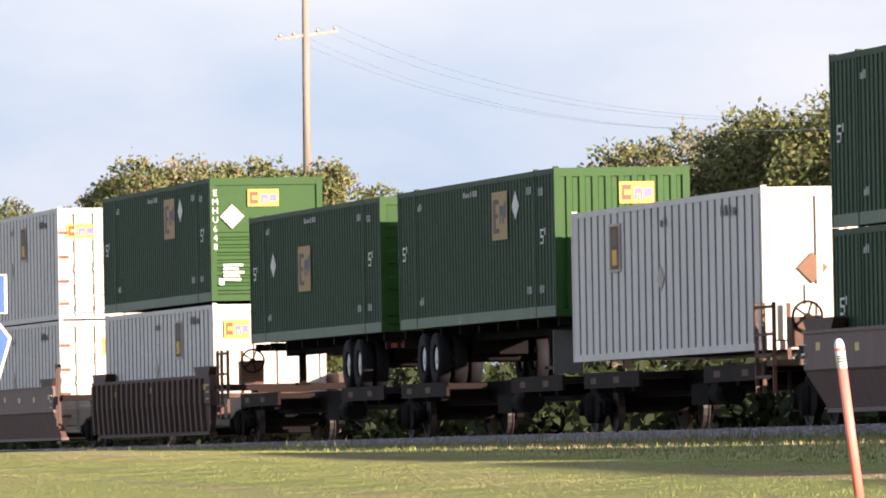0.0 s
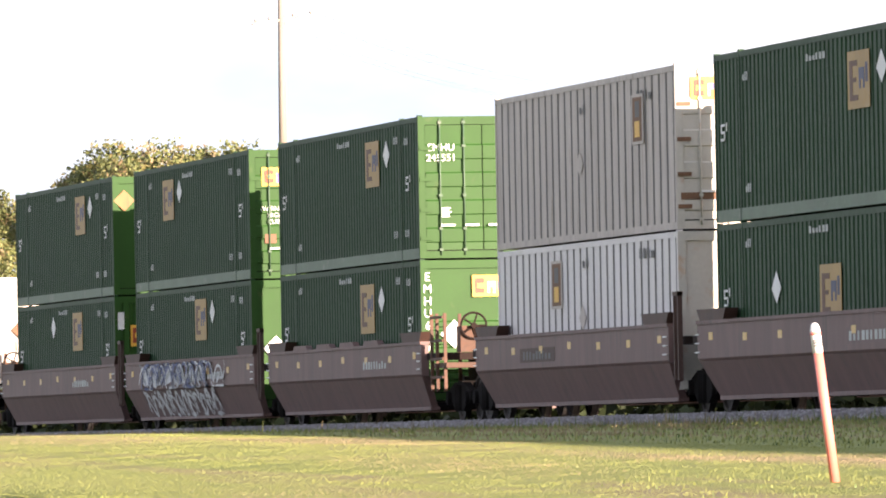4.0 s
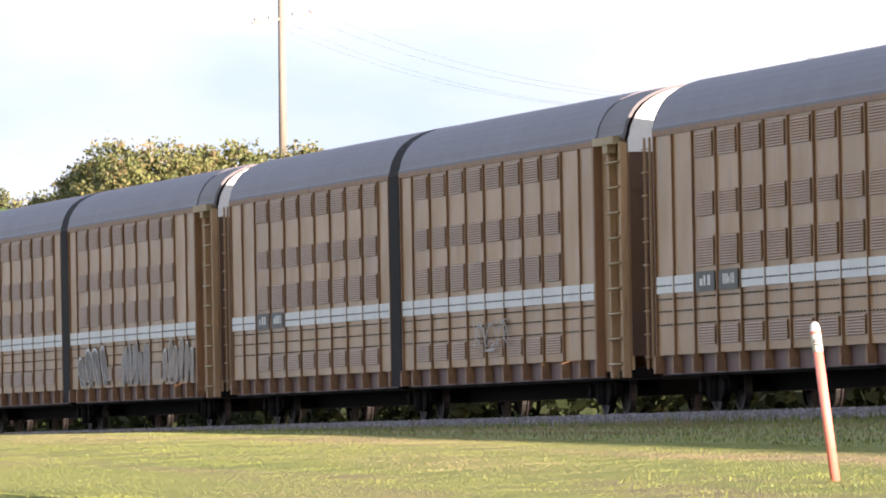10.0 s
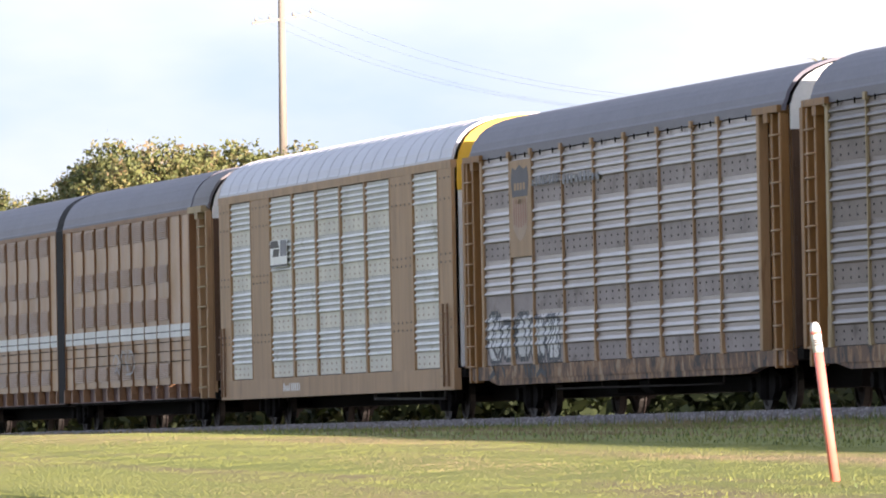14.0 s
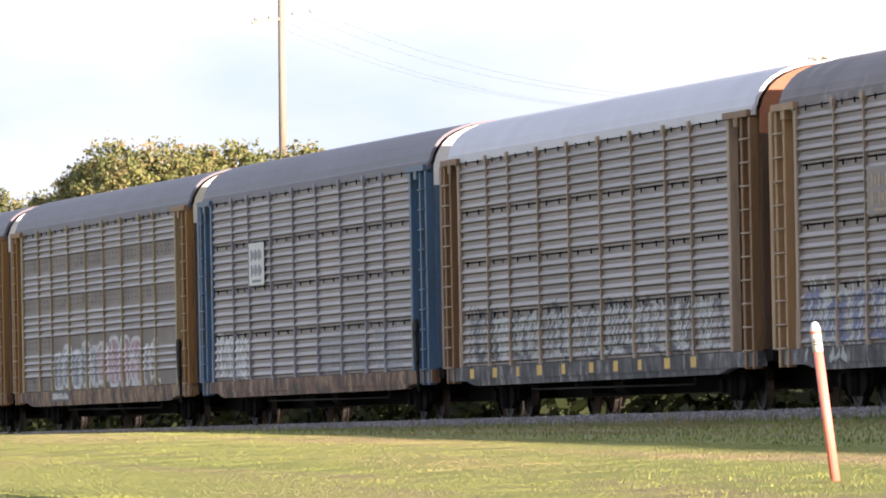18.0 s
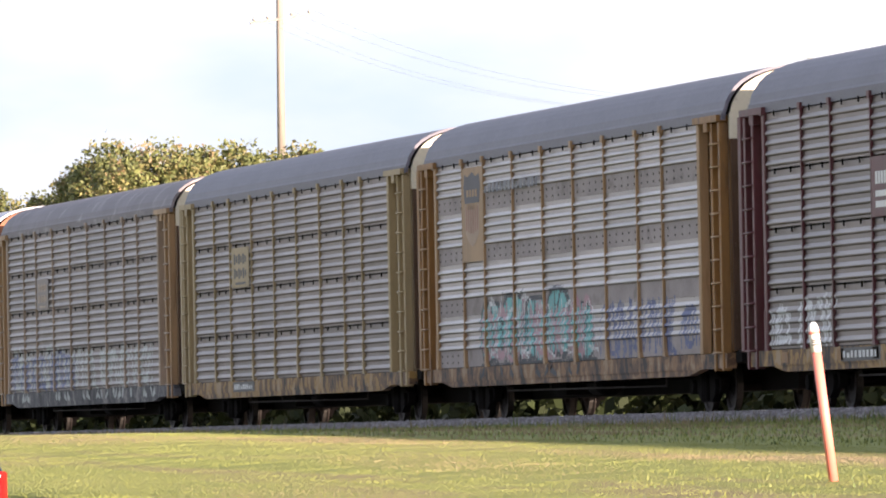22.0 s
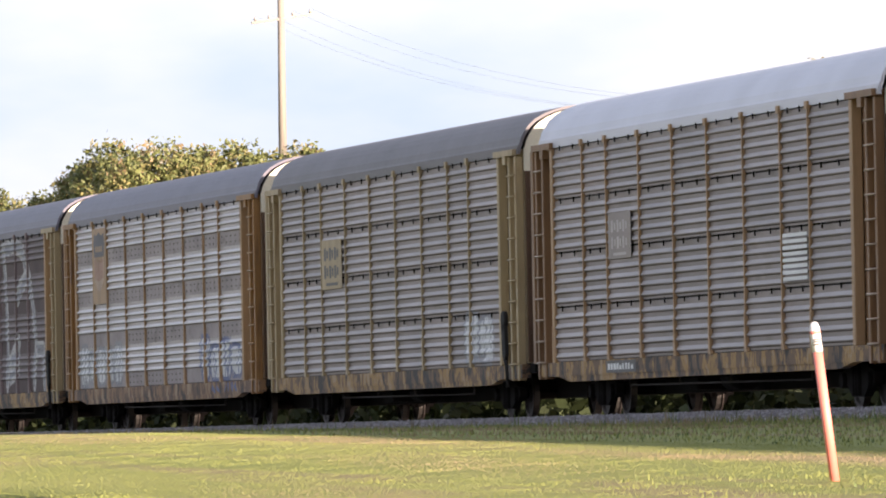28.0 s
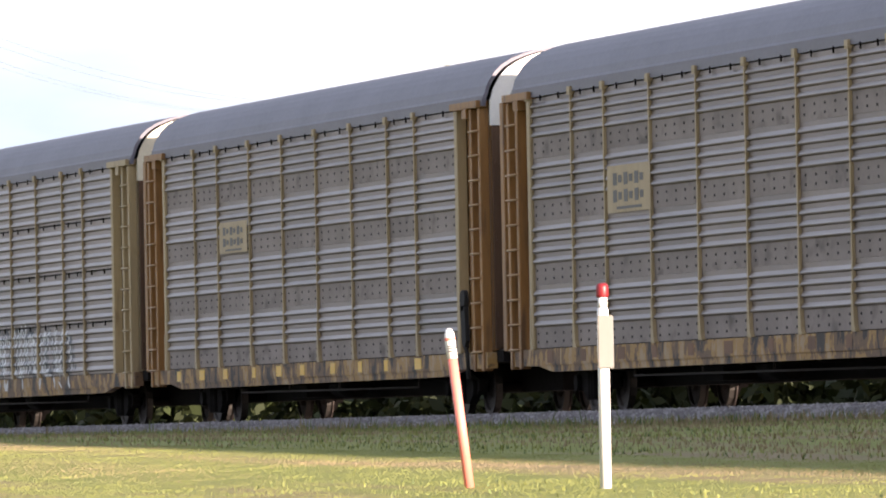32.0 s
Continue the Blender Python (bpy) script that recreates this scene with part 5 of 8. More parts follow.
def striped_herald(t, x0, w, z0, z1, wheel=False):
    """A maroon plate with white rails bent up into an arch, or running to a ring."""
    if wheel:
        ring = [(0.72 + 0.13 * math.cos(g), 0.58 + 0.26 * math.sin(g)) for g in np.linspace(-1.9, 3.6, 14)]
        ring += [(0.72 + 0.055 * math.cos(g), 0.58 + 0.15 * math.sin(g)) for g in np.linspace(3.6, -1.9, 14)]
        marks = [(rect(0.18, 0.70, 0.44, 0.49), M_MARK), (rect(0.18, 0.70, 0.35, 0.40), M_MARK), (ring, M_MARK), (((0.66, 0.33), (0.74, 0.36), (0.86, 0.17), (0.76, 0.17)), M_MARK)]
        marks += [(rect(0.20 + 0.07 * k, 0.255 + 0.07 * k, 0.53, 0.61), M_MARK_OLD) for k in range(5)]
    else:
        arch = [(0.845 + 0.105 * math.cos(g), 0.62 + 0.24 * math.sin(g)) for g in np.linspace(math.pi, -0.2, 10)]
        arch += [(0.845 + 0.05 * math.cos(g), 0.62 + 0.14 * math.sin(g)) for g in np.linspace(-0.2, math.pi, 10)]
        marks = [(rect(0.10, 0.86, 0.33, 0.43), M_MARK), (rect(0.10, 0.88, 0.15, 0.26), M_MARK), (rect(0.74, 0.80, 0.44, 0.63), M_MARK), (rect(0.81, 0.88, 0.265, 0.325), M_MARK), (arch, M_MARK)]
        marks += [(rect(0.10 + 0.072 * k, 0.155 + 0.072 * k, 0.54, 0.75), M_MARK) for k in range(7)]
    logo_plate(t, x0, x0 + w, z0, z1, M_MAR, marks)


def number_board(t, x0, x1, z0, z1, n=9, seed=3, board=True):
    if board:
        bm = B()
        flat(bm, x0, x1, z0, z1, SIDE - 0.0205, 0.004)
        part("number_board", bm, M_MARK_GREY, t, "dark board with white number")
    bars_x("number_marks", x0 + 0.15, x1 - 0.15, z0 + 0.05, z1 - 0.05, SIDE - 0.027, n, M_MARK, t, seed=seed)


def white_rack(u):
    """The rack with bright white sheets between wide tan frame plates."""
    t = thing("autorack_car", "tan autorack car with bright white corrugated sheets and silver roof", "train car", "autorack cars of the train", (u, 0, 0))
    TRAIN.append((t, u))
    L = 25.7
    bm = B()
    box(bm, -0.9, L + 0.6, -1.40, 1.40, 0.80, 0.98)
    box(bm, -0.9, L + 0.5, -0.32, 0.32, 0.34, 0.80)
    for k in range(9):
        box(bm, 3.4 + k * 2.2, 3.55 + k * 2.2, -1.38, 1.38, 0.58, 0.80)
    part("underframe", bm, M_UNDER, t, "black grimy underframe")
    bm = B()
    rod(bm, (16.0, -1.25, 0.46), (23.5, -1.25, 0.40), 0.03, 6)
    for s in (16, 18.5, 21, 23.5):
        rod(bm, (s, -1.25, 0.44), (s, -1.25, 0.8), 0.03, 5)
    part("brake_pipe", bm, M_TREAD, t)
    for x in (2.6, L - 3.2):
        truck(t, x)
    coupler(t, -0.9, -1.4)
    coupler(t, L + 0.5, L + 1.0)
    for s in (-1, 1):
        bm = B()
        a, b = sorted((s * 1.42, s * 1.56))
        box(bm, -0.75, L + 0.3, a, b, 0.56, 0.97)
        part("side_sill", bm, M_TAN, t)
        bm = B()
        box(bm, -0.75, L + 0.3, a, b, EAVE - 0.07, EAVE + 0.09)
        part("eave_rail", bm, M_TAN, t)
    # plates and bays along the near side
    edges = [(-0.75, 0.6, 0), (0.6, 3.35, 1), (3.35, 5.6, 0), (5.6, 8.4, 1), (8.4, 11.2, 1), (11.2, 14.0, 1), (14.0, 16.8, 1), (16.8, 19.6, 1), (19.6, 21.9, 0), (21.9, 24.65, 1), (24.65, L + 0.3, 0)]
    for a, b, bay in edges:
        if not bay:
            bm = B()
            box(bm, a, b, SIDE - 0.02, SIDE + 0.05, 0.97, EAVE - 0.07)
            p = part("frame_plate", bm, M_TAN, t, "tan riveted frame plate")
            bm = B()
            for z in (1.75, 1.9, 3.0, 3.15, 4.2, 4.6):
                m = max(3, int((b - a) / 0.4))
                for k in range(m):
                    x = a + (b - a) * (k + 0.5) / m
                    box(bm, x - 0.02, x + 0.02, SIDE - 0.032, SIDE - 0.02, z - 0.02, z + 0.02)
            part("rivets", bm, M_MARK_GREY, p)
            continue
        for z0, z1 in ((0.99, 1.93), (1.935, 2.88), (2.885, 3.83), (3.835, EAVE - 0.09)):
            piece("side_sheet", ridged_sheet(b - a - 0.10, z0, z1, "perforated_fine", (M_GROUND_W, M_ORA, M_BAND_W, M_WHITE_PANEL)), t, ((a + b) / 2, SIDE + 0.02, 0))
        for s in (a, b - 0.08):
            block("side_post", (s, s + 0.08, SIDE - 0.03, SIDE + 0.03, 0.97, EAVE - 0.07), M_TAN, t)
    # the same black sheet, for shade behind the white side sheets
    bm = B()
    box(bm, 0, L, SIDE + 0.06, SIDE + 0.09, 0.95, EAVE)
    part("inner_liner", bm, M_HOLE, t)
    bm = B()
    box(bm, -0.7, L + 0.2, 1.45, 1.53, 0.97, EAVE)
    part("far_side_wall", bm, M_WHITE_PANEL, t)
    for k in range(11):
        a = -0.75 + (L + 1.05) * k / 11
        roof_sheet(a, a + (L + 1.05) / 11, EAVE + 0.08, 5.80, 1.54, M_ROOF_LT, t, n_rib=2)
    end_wall(L + 0.3, EAVE, 5.76, 1.50, M_WHITE, M_YCAP, 4.35, t, "bright yellow arched end cap over white doors")
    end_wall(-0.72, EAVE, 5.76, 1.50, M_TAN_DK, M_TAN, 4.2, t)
    ladder("end_ladder", L - 0.35, SIDE - 0.06, 0.62, 2.2, 0.45, M_TAN_DK, t, 4, "side ladder")
    ladder("end_ladder", -0.3, SIDE - 0.06, 0.62, 2.1, 0.4, M_TAN_DK, t, 4, "side ladder")
    number_board(t, 6.9, 9.3, 0.64, 0.90, 9, 5)
    logo = [(((0.0, 0.72), (0.55, 0.72), (0.45, 0.98), (0.05, 0.98)), M_MARK_DK), (((0.15, 0.40), (0.5, 0.40), (0.55, 0.68), (0.2, 0.68)), M_MARK_DK), (((0.6, 0.40), (0.98, 0.40), (0.98, 0.98), (0.62, 0.98)), M_GR_GREY), (rect(0.0, 1.0, 0.02, 0.10), M_MARK_DK)]
    logo_plate(t, 5.85, 7.9, 3.28, 3.85, M_WHITE_PANEL, logo)
    return t


# ---- long two-unit racks ----
def dented_panel(w, z0, z1, seed):
    """A thin side panel, buckled a little between its posts."""
    r = random.Random(seed)
    ph = [r.uniform(0, 6.3) for _ in range(5)]
    nx, nz = 7, 18
    bm = B()
    rows = []
    for j in range(nz + 1):
        v = j / nz
        row = []
        for i in range(nx + 1):
            h = i / nx
            pillow = math.sin(math.pi * h) * math.sin(math.pi * min(1.0, v * 1.02))
            skew = math.sin(6.5 * v - 3.2 * h + ph[0]) * 0.6 + math.sin(11 * v + 4 * h + ph[1]) * 0.3 + math.sin(17 * v - 2 * h + ph[2]) * 0.14
            row.append(bm.verts.new((w * (h - 0.5), pillow * skew * 0.026, z0 + (z1 - z0) * v)))
        rows.append(row)
    for a, b in zip(rows, rows[1:]):
        for i in range(nx):
            bm.faces.new((a[i], a[i + 1], b[i + 1], b[i])).smooth = True
    back = [bm.verts.new(p) for p in ((-w / 2, 0.06, z0), (w / 2, 0.06, z0), (w / 2, 0.06, z1), (-w / 2, 0.06, z1))]
    bm.faces.new(back[::-1])
    return done(bm, "side_panel", M_TWIN)


def twin_cell(w, louvred, seed):
    """Shared meshes of one bay: panel, white belt, rows of slots, four louvred vents."""
    key = ("twin", round(w, 2), louvred, seed)
    if key in SHEETS:
        return SHEETS[key]
    panel = dented_panel(w - 0.07, 0.97, 4.72, seed)
    bm = B()
    box(bm, -w / 2 + 0.045, w / 2 - 0.045, -0.026, -0.018, 2.02, 2.31)
    belt = done(bm, "belt_stripe", M_MARK)
    slots = []
    for z in (2.14, 1.91, 1.70, 1.47):
        bm = B()
        n = max(3, int(w / 0.25))
        for q in range(n):
            a = -w / 2 + 0.08 + (w - 0.16) * q / n
            box(bm, a, a + 0.145, -0.030, -0.0255, z, z + 0.026)
        slots.append(done(bm, "slot_row", M_HOLE))
    vents = []
    for z0, z1 in ((4.25, 4.67), (3.27, 3.67), (2.42, 2.92), (1.12, 1.44)) if louvred else ():
        bm = B()
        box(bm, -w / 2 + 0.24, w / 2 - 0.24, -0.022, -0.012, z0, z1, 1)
        n = round((z1 - z0) / 0.045)
        for q in range(n):
            z = z0 + (z1 - z0) * q / n
            prism(bm, ((-0.0225, z + 0.006), (-0.037, z + 0.010), (-0.0225, z + 0.036)), -w / 2 + 0.25, w / 2 - 0.25, "x")
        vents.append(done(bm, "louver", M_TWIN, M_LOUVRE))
    SHEETS[key] = panel, belt, slots, vents
    return SHEETS[key]


def twin_post():
    if "twin_post" not in SHEETS:
        bm = B()
        box(bm, -0.024, 0.024, -0.036, 0.02, 0.92, 4.72)
        prism(bm, ((-0.10, 0.66), (0.07, 0.66), (0.07, 0.80), (0.022, 0.97), (-0.022, 0.97), (-0.10, 0.86)), -0.07, 0.09)
        SHEETS["twin_post"] = done(bm, "side_post", M_TWIN_POST)
    return SHEETS["twin_post"]


def twin_rack(u, variant):
    """An articulated two-unit rack with louvred tan columns and a white belt."""
    labels = ("tan two-unit articulated autorack car with graffiti along its foot", "tan two-unit articulated autorack car with louvred panels", "tan two-unit articulated autorack car with white belt, dusty")
    t = thing("articulated_autorack", labels[variant], "train car", "articulated autorack cars of the train", (u, 0, 0))
    TRAIN.append((t, u))
    half, second, end = 18.85, 20.0, 38.78
    EA, y = 4.72, -1.50
    for h in (0, 1):
        x0 = 0.0 if h == 0 else second
        x1 = x0 + half
        bm = B()
        box(bm, x0 - 0.3, x1 + (0.3 if h == 0 else 2.2), -1.36, 1.36, 0.60, 0.80)
        box(bm, x0 + 0.3, x1 - 0.3, -0.35, 0.35, 0.32, 0.60)
        part("underframe", bm, M_UNDER, t, "black underframe")
        cells = [(1.45, False), (1.60, False)] + [(1.81, True)] * 8 + [(1.20, False)]
        if h:
            cells = cells[::-1]
        x = x0 + 0.1
        piece("side_post", twin_post(), t, (x, y, 0))
        for k, (w, louvred) in enumerate(cells):
            panel, belt, slots, vents = twin_cell(w, louvred, (k * 3 + h + variant) % 4)
            c = piece("side_panel", panel, t, (x + w / 2, y, 0))
            if not (h == 0 and k in (2, 3)):
                piece("belt_stripe", belt, c, label="white painted belt")
            for m in slots:
                tagged(piece("slot_row", m, c), kind="stuff")
            for m in vents:
                piece("louver", m, c, label="louvred vent")
            x += w
            piece("side_post", twin_post(), t, (x, y, 0))
        block("side_sill", (x0, x1, y + 0.10, y + 0.2, 0.64, 0.975), M_WELL, t, "brown steel side sill behind the post feet")
        block("eave_rail", (x0, x1, y - 0.03, y + 0.08, EA, EA + 0.09), M_TWIN_POST, t)
        bm = B()
        box(bm, x0, x1, 1.42, 1.50, 0.82, EA + 0.09)
        box(bm, x0 + 0.05, x1 - 0.05, y + 0.065, y + 0.09, 1.0, EA)
        part("far_side_wall", bm, M_TAN, t)
        roof_sheet(x0 - 0.05, x1 + 0.05, EA + 0.08, 5.76, 1.52, M_ROOF, t, rib=False)
    # the joint between the units
    bm = B()
    prof = roof_profile(EA, 5.77, 1.53)
    prism(bm, [(-1.53, 0.66)] + prof + [(1.53, 0.66)], half + 0.06, second - 0.06, "x")
    part("joint_bellows", bm, M_BLACK, t, "black rubber bellows between the two units")
    for x in (19.4, 2.6, 37.0):
        truck(t, x)
    coupler(t, -0.4, -1.0)
    coupler(t, 40.9, 41.8)
    # rear corner: broad flat recess, then a ladder between two stiles
    block("corner_recess", (end, end + 2.3, y + 0.10, y + 0.16, 0.75, EA), M_TAN, t, "brown-tan corner recess")
    block("corner_post", (end - 0.06, end + 0.1, y - 0.06, y + 0.12, 0.66, EA), M_TWIN_POST, t, bev=0.01)
    for a in (1.15, 2.12):
        block("ladder_stile", (end + a, end + a + 0.17, y - 0.04, y + 0.10, 0.62, EA), M_TAN, t, bev=0.012)
    if ("rung", "twin") not in SHEETS:
        bm = B()
        tube(bm, ((1.22, 0.03, 0.03), (1.22, 0, 0), (2.22, 0, 0), (2.22, 0.03, 0.03)), 0.024)
        SHEETS[("rung", "twin")] = done(bm, "ladder_rung", M_YEL)
    for k in range(9):
        piece("ladder_rung", SHEETS[("rung", "twin")], t, (end, y - 0.07, 0.86 + 0.44 * k))
    bm = B()
    box(bm, end + 0.3, end + 2.1, y - 0.12, y + 0.1, EA - 0.02, EA + 0.12)
    box(bm, end + 1.1, end + 1.5, y - 0.10, y + 0.06, EA - 0.16, EA - 0.02)
    part("ladder_bracket", bm, M_YEL, t)
    roof_sheet(end + 0.1, end + 2.35, EA + 0.08, 5.74, 1.50, M_ROOF_DK, t, rib=False)
    end_wall(end + 2.3, EA, 5.70, 1.46, M_DOOR, M_WHITE, 4.55, t, "white arched end cap")
    end_wall(-0.1, EA, 5.70, 1.46, M_TAN_DK, M_WHITE, 4.4, t)
    ladder("end_ladder", -0.45, y - 0.02, 0.75, EA, 0.45, M_TAN, t, 10, "narrow side ladder")
    # number on two dark boards in the belt
    for k, (a, n) in enumerate(((3.32, 3), (5.12, 6))):
        nb = block("number_board", (a, a + 1.45, y - 0.034, y - 0.026, 2.0, 2.34), M_MARK_GREY, t, "dark number board on the belt")
        bars_x("number_marks", a + 0.3, a + 1.2, 2.10, 2.27, y - 0.0345, n, M_MARK, nb, seed=variant + k)
    if variant == 0:
        fingers(t, 0.9, 6.6, 0.99, 2.02, 8, M_GR_HAZE, M_GR_DARK, 22, y - 0.031, 0.05, 0.10, "grey sprayed letters with dark shadows")
        graffiti(t, 0.9, 6.6, 0.98, 2.0, 6, M_GR_GREY, M_GR_PALE, 21, y - 0.040, 0.045, fills=False)
        fingers(t, 21.6, 26.2, 0.99, 1.93, 4, M_GR_SMOKE, M_GR_WHITE, 23, y - 0.031, 0.035, -0.55, "dark smoky sprayed letters with white lines")
        fingers(t, 28.0, 32.2, 0.99, 1.98, 8, M_GR_ICE, M_GR_PALE, 24, y - 0.031, 0.03, 0.0, "pale blue-grey sprayed letters")
        fingers(t, 33.9, 38.4, 0.99, 2.0, 6, M_GR_HAZE, M_GR_WHITE, 25, y - 0.031, 0.028, 0.15, "pale grey sprayed letters")
    else:
        graffiti(t, 27.6, 31.0, 1.25, 1.8, 3, M_GR_PALE, M_GR_PALE, 26 + variant, y - 0.062, 0.03, fills=False)
    return t

# ---- containers ----
M_SIDE_Y = mat("faded_ochre_vinyl", (0.35, 0.21, 0.05), 0.5, var=0.15)
CL, CW = 15.9, 1.27


def rib_sheet(length, z0, z1, pitch, depth, material, name="side_sheet"):
    """A side sheet with vertical ribs, built along x from 0."""
    key = (name, round(length, 2), z0, z1, pitch, material.name)
    if key in SHEETS:
        return SHEETS[key]
    bm = B()
    n = max(2, round(length / pitch))
    p = length / n
    flat_part = 0.74 if depth > 0.04 else 0.46
    prof = []
    for k in range(n):
        a = k * p
        prof += [(a, 0.0), (a + p * flat_part, 0.0), (a + p * (flat_part + 0.06), depth), (a + p * 0.94, depth)]
    prof.append((length, 0.0))
    rows = [(bm.verts.new((x, y, z0)), bm.verts.new((x, y, z1))) for x, y in prof]
    for k, (a, b) in enumerate(zip(rows, rows[1:])):
        # groove faces of deep-ribbed sheets get the painted shade
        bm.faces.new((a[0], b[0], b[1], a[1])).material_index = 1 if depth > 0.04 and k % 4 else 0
    back = [(bm.verts.new((x, depth + 0.02, z0)), bm.verts.new((x, depth + 0.02, z1))) for x in (0, length)]
    bm.faces.new((back[0][0], back[0][1], back[1][1], back[1][0]))
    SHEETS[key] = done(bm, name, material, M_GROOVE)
    return SHEETS[key]


def name_sign(t, x, y0, y1, z0, z1):
    """The yellow sign on an end, with its plain red and blue shapes."""
    bm = B()
    box(bm, x, x + 0.006, y0, y1, z0, z1)
    s = part("sign", bm, M_SIGN_Y, t, "yellow owner's sign with red and blue shapes")
    w, h = y1 - y0, z1 - z0
    for a, b, c, d, m in ((0.07, 0.34, 0.16, 0.86, M_SIGN_R), (0.14, 0.34, 0.40, 0.62, M_SIGN_Y), (0.43, 0.66, 0.16, 0.70, M_SIGN_B), (0.72, 0.94, 0.30, 0.70, M_SIGN_B), (0.50, 0.59, 0.16, 0.45, M_SIGN_Y)):
        bm = B()
        box(bm, x + 0.006, x + (0.010 if m != M_SIGN_Y else 0.014), y0 + w * a, y0 + w * b, z0 + h * c, z0 + h * d)
        part("sign_shape", bm, m, s)


def side_sign(t, x0, x1, z0, z1, y):
    """The same sign turned upright on a long side, faded."""
    bm = B()
    flat(bm, x0, x1, z0, z1, y, 0.006)
    s = part("side_sign", bm, M_SIDE_Y, t, "faded upright yellow sign")
    w, h = x1 - x0, z1 - z0
    for a, b, c, d, m in ((0.10, 0.24, 0.14, 0.84, M_SIGN_DK), (0.24, 0.46, 0.74, 0.84, M_SIGN_DK), (0.24, 0.40, 0.46, 0.54, M_SIGN_DK), (0.24, 0.48, 0.14, 0.24, M_SIGN_DK), (0.52, 0.60, 0.34, 0.70, M_SIDE_B), (0.60, 0.70, 0.50, 0.70, M_SIDE_B), (0.70, 0.78, 0.34, 0.70, M_SIDE_B), (0.82, 0.92, 0.44, 0.78, M_SIDE_B)):
        bm = B()
        flat(bm, x0 + w * a, x0 + w * b, z0 + h * c, z0 + h * d, y - 0.006, 0.004 if m != M_SIDE_Y else 0.008)
        part("sign_shape", bm, m, s)


def diamond(t, x, y, z, r, material):
    bm = B()
    prism(bm, ((y - r, z), (y, z - r), (y + r, z), (y, z + r)), x, x + 0.006, "x")
    part("placard_holder", bm, material, t, "diamond-shaped placard")


